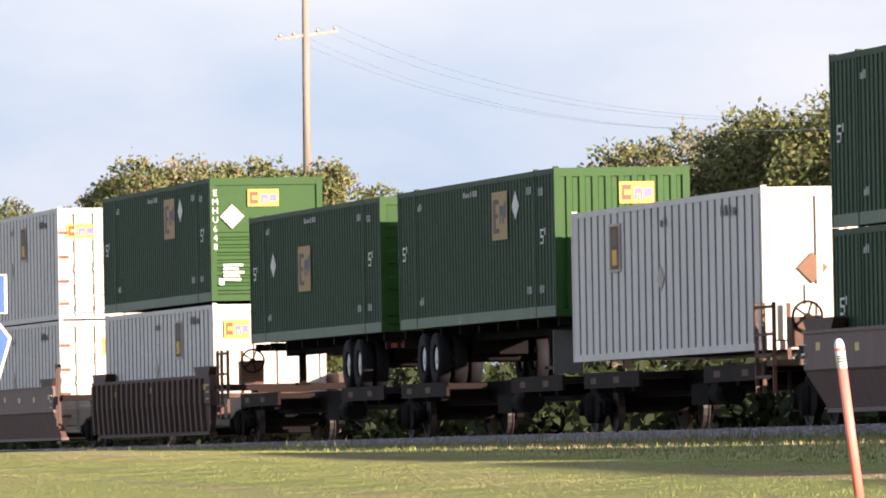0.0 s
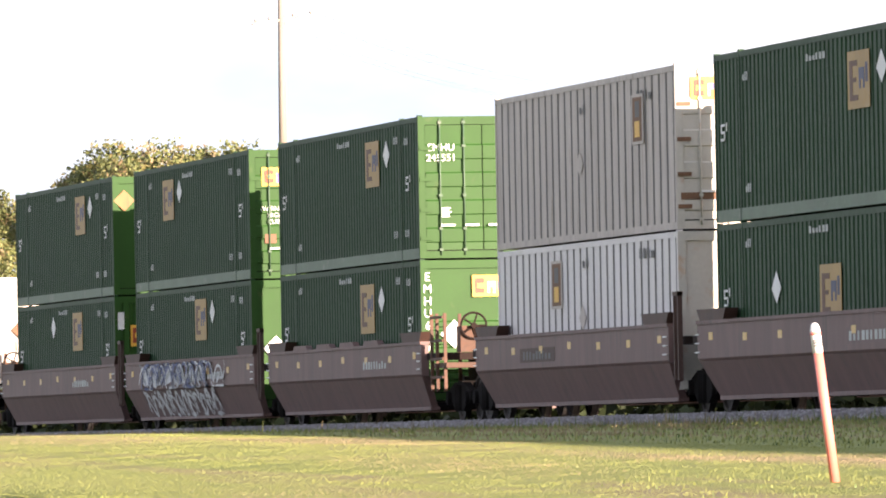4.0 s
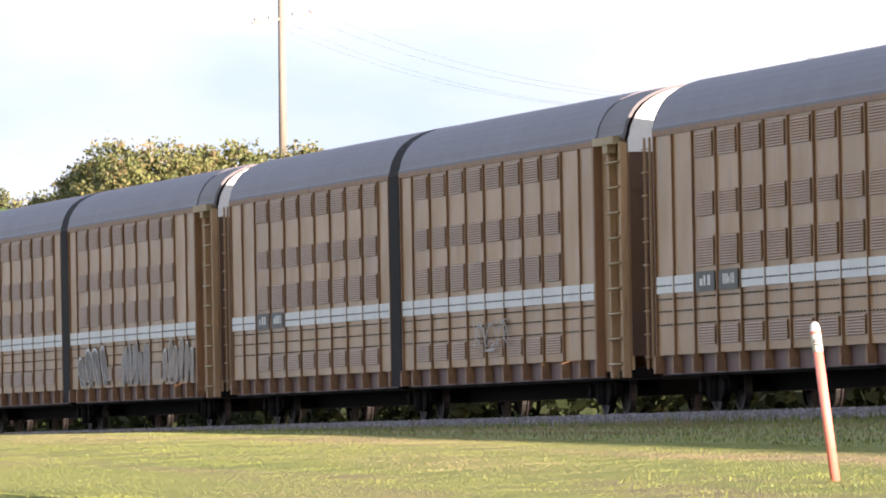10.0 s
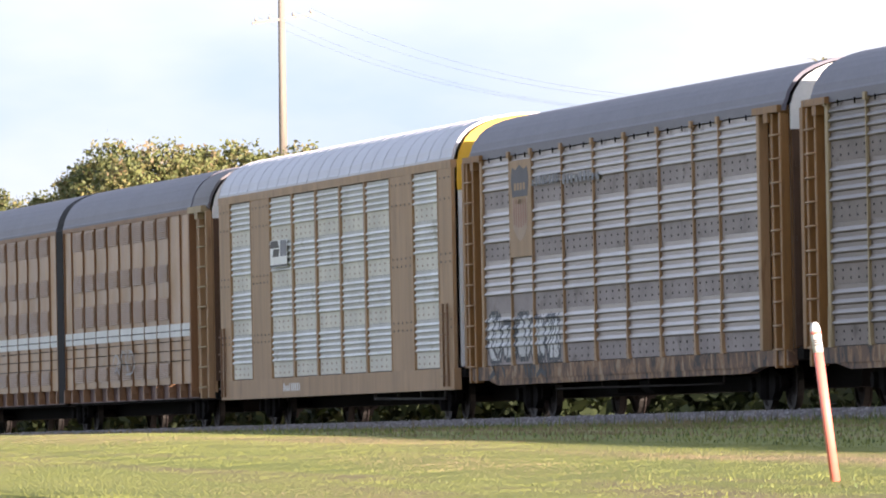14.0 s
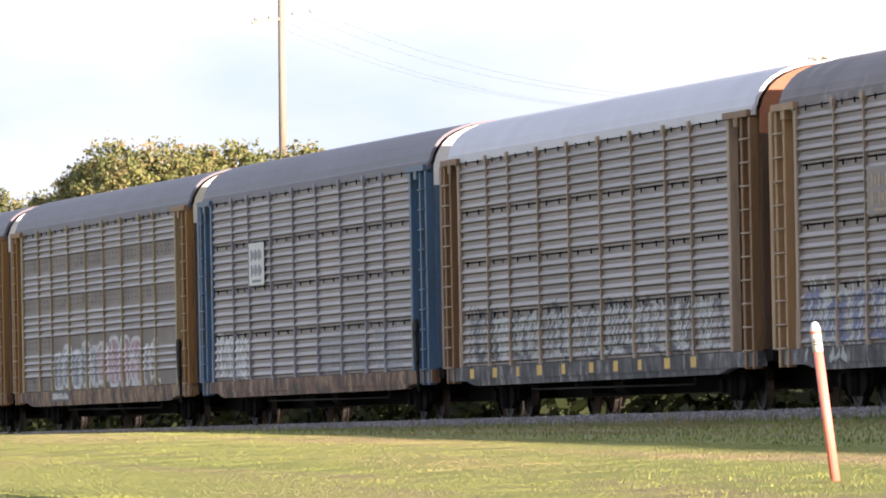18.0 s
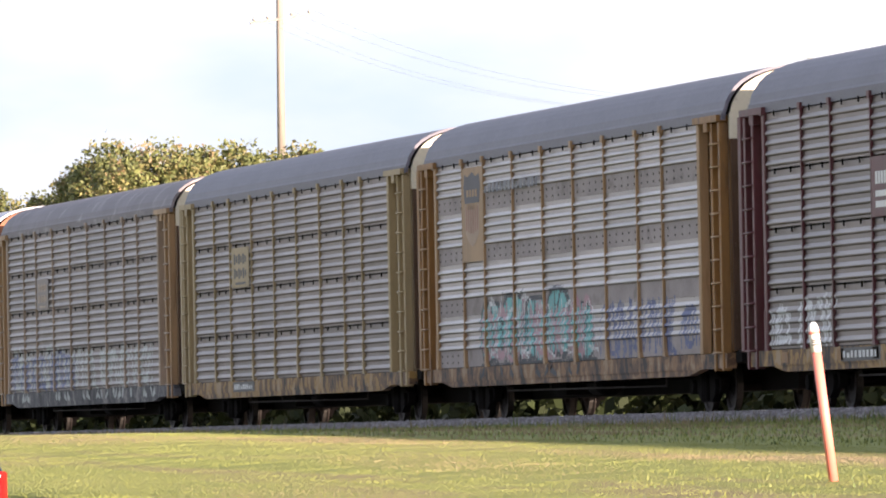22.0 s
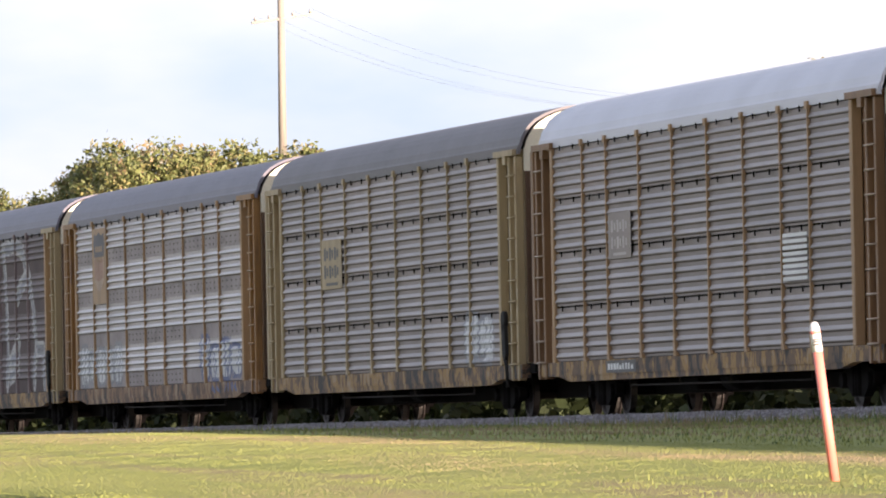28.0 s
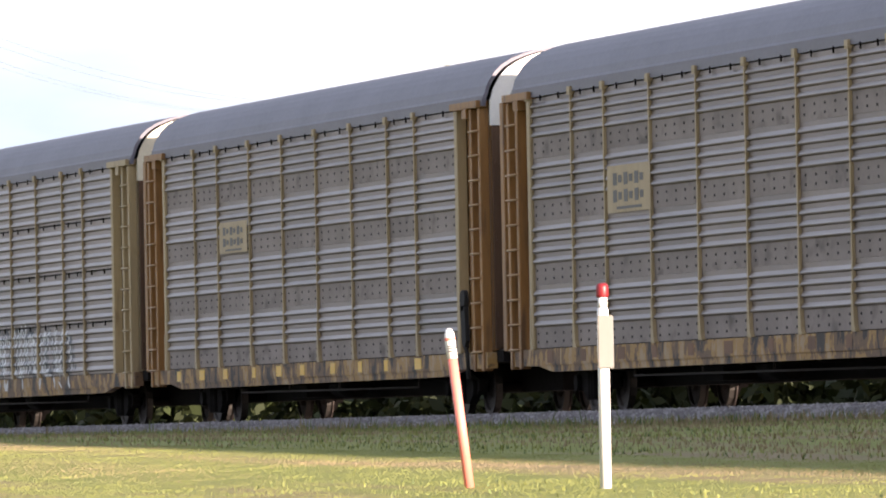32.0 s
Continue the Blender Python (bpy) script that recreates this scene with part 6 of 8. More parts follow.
def container(u, base, height, color, end, label, sign=None, marks=(), side=None, length=CL, sign_x=None, mirrored=False, sign_z=(1.53, 2.44)):
    """A 53-foot box: floor, roof, rails, posts, ribbed sides, a plain or door end towards the rear."""
    green = color == "green"
    body = {"green": M_GREEN, "white": M_CWHITE, "old": M_CWHITE_OLD}[color]
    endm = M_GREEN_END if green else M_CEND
    railm = M_GREEN_RAIL if green else body
    t = thing("shipping_container", label, "container", "containers of the train", (u, 0, base))
    TRAIN.append((t, u))
    H, L = height, length
    lo = 0.20 if green else 0.12
    block("floor", (0.02, L - 0.02, -CW + 0.04, CW - 0.04, 0.05, 0.16), M_UNDER, t)
    block("roof", (0.02, L - 0.02, -CW + 0.03, CW - 0.03, H - 0.09, H - 0.02), body, t)
    for s in (-1, 1):
        a, b = sorted((s * CW, s * (CW - 0.09)))
        for (x0, x1) in ((0.1, 1.85), (1.95, L - 1.95), (L - 1.85, L - 0.1)) if green else ((0.1, L - 0.1),):
            block("bottom_rail", (x0, x1, a, b, 0.0, lo), railm, t)
        block("top_rail", (0.1, L - 0.1, a, b, H - 0.10, H), body, t)
        for x in (0.0, L - 0.10) + ((1.85, L - 1.95) if green else ()):
            block("post", (x, x + 0.10, a - 0.004 if s < 0 else a, b if s < 0 else b + 0.004, 0.0, H + 0.03), body, t)
        spans = ((0.10, 1.85), (1.95, L - 1.95), (L - 1.85, L - 0.10)) if green else ((0.10, L - 0.10),)
        for x0, x1 in spans:
            ob = piece("side_sheet", rib_sheet(x1 - x0, lo, H - 0.10, 0.30 if green else 0.58, 0.020 if green else 0.045, body), t, (x0 if s < 0 else x1, s * (CW - 0.012), 0))
            if s > 0:
                ob.rotation_euler = (0, 0, math.pi)
    # ends
    block("front_end", (0.0, 0.06, -CW + 0.09, CW - 0.09, 0.02, H - 0.02), body, t)
    x = L
    block("end_sill", (x - 0.1, x, -CW + 0.09, CW - 0.09, 0.0, 0.14), endm, t)
    block("end_header", (x - 0.1, x, -CW + 0.09, CW - 0.09, H - 0.16, H), endm, t)
    for s in (-1, 1):
        a, b = sorted((s * (CW + 0.002), s * (CW - 0.13)))
        block("end_post", (x - 0.02, x + 0.004, a, b, 0, H), endm, t)
    if end in ("hribs", "vribs", "panel"):
        bm = B()
        if end == "vribs":
            prof = [(x - 0.045, -CW + 0.13)]
            for k in range(9):
                y = -CW + 0.2 + k * 0.245
                prof += [(x - 0.045, y), (x - 0.005, y + 0.03), (x - 0.005, y + 0.13), (x - 0.045, y + 0.16)]
            sheet(bm, prof + [(x - 0.045, CW - 0.13)], 0.14, H - 0.16, x - 0.07, "z")
        elif end == "hribs":
            prof = [(x - 0.045, 0.14)]
            for k in range(8):
                z = 0.22 + k * 0.17
                prof += [(x - 0.045, z), (x - 0.004, z + 0.02), (x - 0.004, z + 0.10), (x - 0.045, z + 0.13)]
            sheet(bm, prof + [(x - 0.045, H - 0.16)], -CW + 0.13, CW - 0.13, x - 0.07, "y")
        else:
            box(bm, x - 0.06, x - 0.04, -CW + 0.13, CW - 0.13, 0.14, H - 0.16)
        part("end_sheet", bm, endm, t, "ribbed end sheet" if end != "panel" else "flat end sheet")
        if end == "panel":
            for y in (-0.35, 0.18, 0.75):
                block("end_rib", (x - 0.04, x + 0.012, y, y + 0.10, 0.14, H - 0.16), M_CRIB if not green else endm, t)
    else:
        for s in (-1, 1):
            a, b = sorted((s * 0.01, s * (CW - 0.14)))
            bm = B()
            prof = [(x - 0.02, 0.15)]
            for k in range(4):
                z = 0.3 + k * (H - 0.6) / 4
                prof += [(x - 0.03, z), (x - 0.004, z + 0.02), (x - 0.004, z + (H - 0.6) / 8), (x - 0.03, z + (H - 0.6) / 8 + 0.03)]
            sheet(bm, prof + [(x - 0.02, H - 0.17)], a, b, x - 0.06, "y")
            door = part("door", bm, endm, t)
            for q in (0.33, 0.75):
                y = s * (CW - 0.14) * q
                bm = B()
                rod(bm, (x + 0.02, y, 0.06), (x + 0.02, y, H - 0.05), 0.017, 6)
                for z in (0.14, 0.55, 1.2, H - 0.6, H - 0.14):
                    box(bm, x - 0.01, x + 0.035, y - 0.035, y + 0.035, z, z + 0.05)
                part("lock_rod", bm, M_GREEN_RAIL if green else M_CEND, door)
                bm = B()
                box(bm, x + 0.02, x + 0.04, min(y, y - s * 0.28), max(y, y - s * 0.28), 0.62, 0.66)
                part("lock_handle", bm, M_MARK, door)
            for z in (0.35, 0.9, 1.5, 2.1):
                bm = B()
                a, b = sorted((s * (CW - 0.02), s * (CW - 0.26)))
                box(bm, x, x + 0.025, a, b, z, z + 0.07)
                part("hinge", bm, endm if green else M_RUST, door)
    if sign:
        name_sign(t, x - 0.003 if end != "doors" else x, *sign)
    for m in marks:
        if m[0] == "diamond":
            diamond(t, x + 0.001, *m[1:])
        elif m[0] == "column":
            # an upright line of code characters
            lettering("code_lettering", "\n".join((m[6] if len(m) > 6 else "EMHU647118")[:m[4]]), m[5] * 1.08, M_MARK, t, Matrix.Translation((x + 0.006, (m[1] + m[2]) / 2, m[3] - m[4] * m[5] * 0.5)) @ Euler((radians(90), 0, radians(90))).to_matrix().to_4x4(), "upright white code letters")
        elif m[0] == "text":
            lettering("lettering", m[1], m[2], M_MARK, t, Matrix.Translation((x + 0.006, m[3], m[4])) @ Euler((radians(90), 0, radians(90))).to_matrix().to_4x4(), "white lettering")
        elif m[0] == "panel":
            r = random.Random(7)
            for k in range(5):
                z = m[3] + (m[4] - m[3]) * k / 5
                bm = B()
                box(bm, x + 0.001, x + 0.005, m[1], m[1] + (m[2] - m[1]) * r.uniform(0.6, 1.0), z, z + (m[4] - m[3]) / 8)
                part("data_line", bm, M_MARK, t, "small white data line")
        elif m[0] == "square":
            bm = B()
            box(bm, x + 0.001, x + 0.005, m[1], m[2], m[3], m[4])
            part("sticker", bm, m[5], t)
    ys = -CW - 0.005
    if green:
        sx = sign_x if sign_x is not None else L * 0.62
        side_sign(t, sx, sx + 1.5, sign_z[0], sign_z[1], ys)
        bm = B()
        dx = sx + (1.95 if not mirrored else -3.5)
        dz = sign_z[0] * 0.35 + sign_z[1] * 0.65
        prism(bm, ((dx, dz), (dx + 0.35, dz - 0.25), (dx + 0.7, dz), (dx + 0.35, dz + 0.28)), ys - 0.004, ys)
        part("placard_holder", bm, M_MARK, t, "white diamond placard")
        bars_x("side_number", L * 0.44, L * 0.53, 2.42, 2.53, ys, 6, M_MARK_OLD, t, "small white number", 5)
        for x0, z in ((2.2, 2.3), (L - 2.6, 2.3), (L - 1.5, 2.25), (2.3, 0.45), (L - 2.7, 0.45), (L - 1.5, 0.45)):
            bars_x("side_marks", x0, x0 + 0.45, z, z + 0.14, ys, 3, M_MARK_OLD, t, "", int(x0 * 3))
        for x0 in (0.5, L - 1.35):
            bm = B()
            for a, b, c, d in ((0, 0.30, 0.24, 0.28), (0, 0.06, 0.15, 0.24), (0, 0.30, 0.12, 0.16), (0.24, 0.30, 0.0, 0.12), (0, 0.30, 0.0, 0.04), (0.40, 0.46, 0.16, 0.30)):
                flat(bm, x0 + a, x0 + b, 1.35 + c, 1.35 + d, ys)
            part("length_mark", bm, M_MARK, t, "white length mark")
    else:
        sx = sign_x if sign_x is not None else L * 0.22
        bm = B()
        flat(bm, sx, sx + 1.0, 1.55, 2.42, ys, 0.006)
        s = part("side_sign", bm, M_CWHITE_OLD if color == "white" else M_CWHITE_OLD, t, "worn square decal on the side")
        for a, b, c, d, m in ((0.12, 0.88, 0.06, 0.94, M_RUST), (0.3, 0.7, 0.14, 0.46, M_SIGN_Y), (0.35, 0.7, 0.54, 0.86, M_MARK_GREY)):
            bm = B()
            flat(bm, sx + a, sx + b, 1.55 + 0.87 * c, 1.55 + 0.87 * d, ys - 0.006 - 0.004 * (m != M_RUST), 0.004)
            part("sign_shape", bm, m, s)
        bm = B()
        dx = L * 0.47
        prism(bm, ((dx, 1.35), (dx + 0.3, 1.13), (dx + 0.6, 1.35), (dx + 0.3, 1.6)), ys - 0.004, ys)
        part("placard_holder", bm, M_CWHITE_OLD, t)
        bars_x("side_number", L * 0.80, L * 0.88, 2.30, 2.48, ys, 4, M_MARK_GREY, t, "grey number", 4)
        bars_x("side_marks", L * 0.49, L * 0.53, 2.25, 2.42, ys, 2, M_MARK_GREY, t, "", 8)
    return t


# ---- well cars ----
M_STAND = mat("dark_rusty_stand_steel", (0.10, 0.046, 0.026), 0.7, var=0.4, dirt=(0.04, 0.02, 0.015))
def well_unit(u, length, kind, label, seed=0, front_end=True, rear_end=True, caps=False):
    t = thing("well_car_unit", label, "train car", "well cars of the train", (u, 0, 0))
    TRAIN.append((t, u))
    L = length
    body = M_WELL if kind == "smooth" else M_WELL_RIB
    for s in (-1, 1):
        bm = B()
        prof = ((s * 1.50, 0.86), (s * 1.53, 0.90), (s * 1.53, 1.47), (s * 1.38, 1.47), (s * 1.38, 0.86))
        prism(bm, prof, 0.1, L - 0.1, "x")
        side = part("side_wall", bm, body, t, "flat upper side of the well")
        bm = B()
        foot = 1.25 if kind == "smooth" else 1.47
        low = ((s * 1.512, 0.855), (s * 1.36, 0.855), (s * (foot - 0.13), 0.27), (s * foot, 0.25))
        v0 = [(0.55, 0.1), (L - 0.55, L - 0.1)]
        a = [bm.verts.new((0.15 if z > 0.5 else 0.6, y, z)) for y, z in low]
        b = [bm.verts.new((L - 0.15 if z > 0.5 else L - 0.6, y, z)) for y, z in low]
        for k in range(4):
            bm.faces.new((a[k], a[(k + 1) % 4], b[(k + 1) % 4], b[k]))
        bm.faces.new(a[::-1])
        bm.faces.new(b)
        part("lower_side", bm, body, t, "inward-leaning lower side")
        bm = B()
        box(bm, 0.1, L - 0.1, *sorted((s * 1.555, s * 1.36)), 1.472, 1.53)
        part("top_chord", bm, body, t)
        bm = B()
        box(bm, 0.6, L - 0.6, *sorted((s * (foot + 0.02), s * (foot - 0.17))), 0.20, 0.268)
        part("bottom_chord", bm, body, t)
    if kind == "ribbed":
        n = 22
        for k in range(n):
            x = 0.35 + (L - 0.8) * k / n
            bm = B()
            prism(bm, ((-1.53, 1.47), (-1.60, 1.44), (-1.60, 0.90), (-1.56, 0.28), (-1.46, 0.28), (-1.50, 0.88)), x, x + 0.22, "x")
            part("side_rib", bm, body, t)
    for k in range(7):
        x = 1.2 + (L - 2.6) * k / 6
        block("cross_bearer", (x, x + 0.25, -1.1, 1.1, 0.22, 0.36), M_UNDER, t)
    # end platforms over the trucks
    for x0, x1 in ((-0.75, 0.15), (L - 0.15, L + 0.75)):
        bm = B()
        box(bm, x0, x1, -1.42, 1.42, 1.16, 1.30)
        box(bm, x0, x1, -0.6, 0.6, 0.72, 1.16)
        part("end_platform", bm, M_DECK, t)
    for x in (0.3, L - 2.1):
        bm = B()
        prism(bm, ((x, 1.531), (x + 1.8, 1.531), (x + 2.0, 1.72), (x - 0.25, 1.72)), -1.53, -1.30)
        part("guide_plate", bm, M_WELL_RIB, t, "brown container guide plate")
    if caps:
        for k in range(4):
            x = 3.2 + k * 2.7
            bm = B()
            prism(bm, ((x, 1.531), (x + 1.7, 1.531), (x + 1.5, 1.62), (x + 0.15, 1.62)), -1.545, -1.42)
            part("edge_cap", bm, M_WELL, t)
    # reflectors, numbers, grab irons
    for k in range(7):
        x = 1.0 + (L - 2.0) * k / 6
        bm = B()
        z = 1.16 if k % 3 else 1.20
        flat(bm, x, x + 0.30, z, z + 0.13, -1.531, 0.004)
        part("reflector", bm, M_REFL, t, "yellow reflective square")
    r = random.Random(seed)
    if kind == "smooth":
        a = L * (0.62 if seed % 2 else 0.25)
        bm = B()
        flat(bm, a, a + 3.2, 1.0, 1.26, -1.531, 0.003)
        nb = part("number_panel", bm, M_WELL_RIB if seed in (4, 6) else M_WELL, t)
        bars_x("number_marks", a + 0.3, a + 2.9, 1.05, 1.20, -1.5345, 9, M_MARK_OLD if seed not in (4, 6) else M_MARK_GREY, nb, "", seed)
    for x in (0.12, L - 0.38):
        bm = B()
        for z in (1.0, 1.15, 1.30):
            rod(bm, (x, -1.57, z), (x + 0.26, -1.57, z), 0.014, 5)
        part("grab_iron", bm, M_MARK, t)
    # uprights at the ends
    for x in ((L + 0.25,) if rear_end else ()):
        bm = B()
        for dx in (0.0, 0.32):
            box(bm, x + dx, x + dx + 0.07, -1.52, -1.44, 0.55, 2.05)
        box(bm, x, x + 0.39, -1.53, -1.43, 1.98, 2.06)
        part("end_upright", bm, M_WELL_RIB, t, "tall brown end stanchion")
    return t


def add_brake_stand(t, x):
    for dx, y in ((0, -1.45), (0.55, -1.45), (0.0, -0.9), (1.2, -1.42)):
        block("railing_post", (x + dx, x + dx + 0.06, y, y + 0.06, 0.55, 2.05), M_STAND, t)
    for z in (0.8, 1.15, 1.5, 1.95):
        block("railing_bar", (x, x + 1.25, -1.452, -1.41, z, z + 0.05), M_STAND, t)
    block("crossover_step", (x - 0.2, x + 1.4, -1.4, 1.4, 1.0, 1.10), M_STAND, t, "rust-brown crossover platform")
    brake_wheel(x + 1.35, -0.85, 1.8, 0.25, M_DECK, t)
    bm = B()
    box(bm, x + 0.9, x + 1.3, -1.1, -0.6, 1.3, 1.8)
    part("brake_housing", bm, M_STAND, t)


# ---- trailer chassis on spine cars ----
def chassis(u, rear_first, label):
    t = thing("trailer_chassis", label, "trailer chassis", "trailer chassis of the train", (u, 0, 0))
    TRAIN.append((t, u))
    L = CL
    bm = B()
    for s in (-0.45, 0.45):
        box(bm, 0.1, L - 0.1, s - 0.07, s + 0.07, 1.86, 2.12)
    for k in range(9):
        x = 0.1 + (L - 0.35) * k / 8
        box(bm, x, x + 0.15, -1.2, 1.2, 1.98, 2.13)
    part("frame", bm, M_UNDER, t, "dark steel chassis frame")
    bog = (2.3, 3.6) if rear_first else (L - 4.2, L - 2.9)
    for x in bog:
        for s in (-1, 1):
            for y in (1.13, 0.82):
                bm = B()
                n, y0 = 22, s * y
                rings = ((0.27, -0.10), (0.47, -0.13), (0.51, -0.09), (0.51, 0.09), (0.47, 0.13), (0.27, 0.10))
                rows = [[bm.verts.new((x + r * math.cos(k * math.tau / n), y0 + w, 1.54 + r * math.sin(k * math.tau / n))) for r, w in rings] for k in range(n)]
                for k in range(n):
                    for j in range(5):
                        f = bm.faces.new((rows[k][j], rows[k][j + 1], rows[(k + 1) % n][j + 1], rows[(k + 1) % n][j]))
                        f.smooth = True
                tyre = part("tyre", bm, M_BLACK, t, "black trailer tyre")
                bm = B()
                rod(bm, (x, y0 - s * 0.05, 1.54), (x, y0 + s * 0.07, 1.54), 0.275, 18, 0.24)
                rod(bm, (x, y0 + s * 0.07, 1.54), (x, y0 + s * 0.10, 1.54), 0.11, 12, 0.08)
                part("rim", bm, M_MARK, tyre, "pale grey wheel rim")
        bm = B()
        rod(bm, (x, -1.1, 1.54), (x, 1.1, 1.54), 0.08, 8)
        box(bm, x - 0.35, x + 0.35, -0.55, 0.55, 1.6, 1.86)
        part("axle", bm, M_UNDER, t)
    lg = L - 3.2 if rear_first else 3.2
    for s in (-0.7, 0.7):
        bm = B()
        box(bm, lg - 0.07, lg + 0.07, s - 0.07, s + 0.07, 1.25, 1.9)
        box(bm, lg - 0.16, lg + 0.16, s - 0.14, s + 0.14, 1.2, 1.26)
        part("landing_leg", bm, M_UNDER, t)
    e = L if not rear_first else 0.0
    bm = B()
    box(bm, e - 0.08, e + 0.08, -1.2, 1.2, 1.80, 1.95)
    part("bumper", bm, M_DECK, t)
    for y in (-1.1, -0.9):
        bm = B()
        box(bm, e + 0.08 if not rear_first else e - 0.1, e + 0.1 if not rear_first else e - 0.08, y, y + 0.12, 1.83, 1.92)
        part("tail_lamp", bm, M_SIGN_R, t, "red tail lamp")
    if rear_first:
        block("mud_flap", (L - 0.5, L - 0.46, -1.25, -0.7, 1.1, 1.9), M_MARK_GREY, t)
    return t


def spine_unit(u, length, label):
    t = thing("spine_car_unit", label, "train car", "spine car units of the train", (u, 0, 0))
    TRAIN.append((t, u))
    L = length
    bm = B()
    box(bm, -0.6, L + 0.6, -0.38, 0.38, 0.62, 1.06)
    part("centre_sill", bm, M_UNDER, t, "heavy black centre sill")
    for x0, x1 in ((0.6, 5.4), (L - 5.4, L - 0.6)):
        for s in (-1, 1):
            bm = B()
            a, b = sorted((s * 1.38, s * 0.6))
            box(bm, x0, x1, a, b, 0.92, 1.03)
            box(bm, x0 - 0.02, x1 + 0.02, *sorted((s * 1.41, s * 1.35)), 0.78, 1.06)
            part("wheel_deck", bm, M_DECK, t, "rusty brown tyre deck")
        for k in range(3):
            x = x0 + (x1 - x0) * (k + 0.4) / 3
            bm = B()
            box(bm, x, x + 0.2, -1.34, 1.34, 0.70, 0.90)
            part("outrigger", bm, M_UNDER, t)
    bm = B()
    box(bm, L * 0.5 - 0.7, L * 0.5 + 0.7, -0.9, -0.45, 0.42, 0.78)
    rod(bm, (L * 0.5 + 1.2, -0.8, 0.62), (L * 0.5 + 2.3, -0.8, 0.62), 0.22, 10)
    part("brake_gear", bm, M_UNDER, t)
    for k, x in enumerate((1.2, 3.2, L - 4.6, L - 2.4)):
        bm = B()
        flat(bm, x, x + 0.5, 0.86, 0.97, -1.4105, 0.004)
        part("reflector", bm, M_STAND, t, "grimy reflector plate")
    return t


# ---- make up the train, from the head end ----
def end_truck(u, label="black two-axle truck shared by two car bodies"):
    t = thing("shared_truck", label, "train truck", "shared trucks of the train", (u, 0, 0))
    TRAIN.append((t, u))
    truck(t, 0)
    block("bearing_ring", (-0.6, 0.6, -0.6, 0.6, 0.70, 0.80), M_UNDER, t)


G = "dark green 53-foot container with yellow sign, "
container(-603.7, 0.40, 2.74, "white", "doors", "white ribbed container low in a well car", sign=(-0.2, 0.6, 1.9, 2.3))
container(-603.7, 3.18, 2.74, "white", "doors", "white ribbed container stacked on another", sign=(-1.05, -0.35, 2.0, 2.35), sign_x=9.5)
well_unit(-604.6, 17.4, "smooth", "brown well car unit with two white containers", 2)
end_truck(-584.5)
container(-580.3, 0.40, 2.70, "white", "panel", "white ribbed container low in a ribbed well", sign=(-1.02, -0.45, 1.95, 2.35), sign_x=10.5)
container(-580.4, 3.18, 2.74, "green", "hribs", G + "stacked on a white one", sign=(-0.42, 0.28, 2.10, 2.48), marks=(("diamond", -0.78, 1.88, 0.27, M_MARK), ("column", -1.22, -1.10, 2.45, 7, 0.185, "EMHU640"), ("panel", -1.0, -0.45, 0.45, 0.85), ("square", -1.1, -0.98, 0.35, 0.5, M_MARK)), sign_x=9.4)
t = well_unit(-580.9, 17.6, "ribbed", "rusty brown well car with close vertical ribs", 3, rear_end=False)
add_brake_stand(t, 17.9)
end_truck(-562.2)
container(-559.3, 2.15, 2.72, "green", "doors", G + "on a road chassis", sign_x=6.2, mirrored=True, sign_z=(1.0, 1.95))
chassis(-559.3, False, "black road chassis with twin tyres on a spine car")
spine_unit(-560.6, 18.6, "black spine car unit with rusty tyre decks")
end_truck(-541.8)
container(-541.4, 2.15, 2.72, "green", "vribs", G + "on a road chassis", sign=(-0.05, 0.6, 2.05, 2.45), sign_x=9.9)
chassis(-541.4, True, "black road chassis with twin tyres facing forward")
spine_unit(-541.2, 17.4, "black spine car unit with rusty tyre decks")
end_truck(-523.4)
container(-524.0, 1.28, 2.70, "white", "panel", "clean white ribbed container alone on a spine car", sign=(0.75, 1.12, 2.0, 2.45), marks=(("diamond", -0.42, 1.35, 0.26, M_RUST), ("square", -0.55, -0.25, 0.75, 1.08, M_CEND)), sign_x=3.4)
t = spine_unit(-523.0, 16.2, "black spine car unit under one white container")
add_brake_stand(t, 15.0)
end_truck(-505.8)
for k, (u0, u1, lo_end, hi_end, lo_marks, hi_marks, lo_sign, hi_sign, sx) in enumerate((
        (-502.9, -487.2, "vribs", "panel", (("square", -1.2, -1.05, 1.95, 2.35, M_MARK),), (("diamond", -1.0, 2.2, 0.25, M_ORA),), (-0.9, -0.2, 1.55, 2.05), None, (9.2, 9.9)),
        (-484.0, -468.2, "panel", "doors", (("diamond", -0.75, 1.25, 0.28, M_MARK),), (("text", "WARNING\nHIGH\nCUBE", 0.14, -0.72, 1.35), ("square", -0.95, -0.7, 0.75, 0.95, M_RUST)), None, (-1.0, -0.25, 1.98, 2.38), (8.4, 4.2)),
        (-464.5, -448.6, "hribs", "doors", (("diamond", -0.62, 1.28, 0.28, M_MARK), ("column", -1.2, -1.08, 2.45, 7, 0.22)), (("text", "EMHU\n245551", 0.2, -0.82, 2.05), ("panel", -0.85, -0.6, 0.8, 1.0)), (-0.25, 0.45, 2.0, 2.42), None, (9.4, 10.2)))):
    container(u0, 0.40, 2.72, "green", lo_end, G + "low in a well car", sign=lo_sign, marks=lo_marks, sign_x=sx[0], length=u1 - u0, mirrored=k == 0, sign_z=(1.53, 2.44) if k < 2 else (1.38, 2.36))
    container(u0, 3.16, 2.76, "green", hi_end, G + "stacked on another green one", sign=hi_sign, marks=hi_marks, sign_x=sx[1], length=u1 - u0)
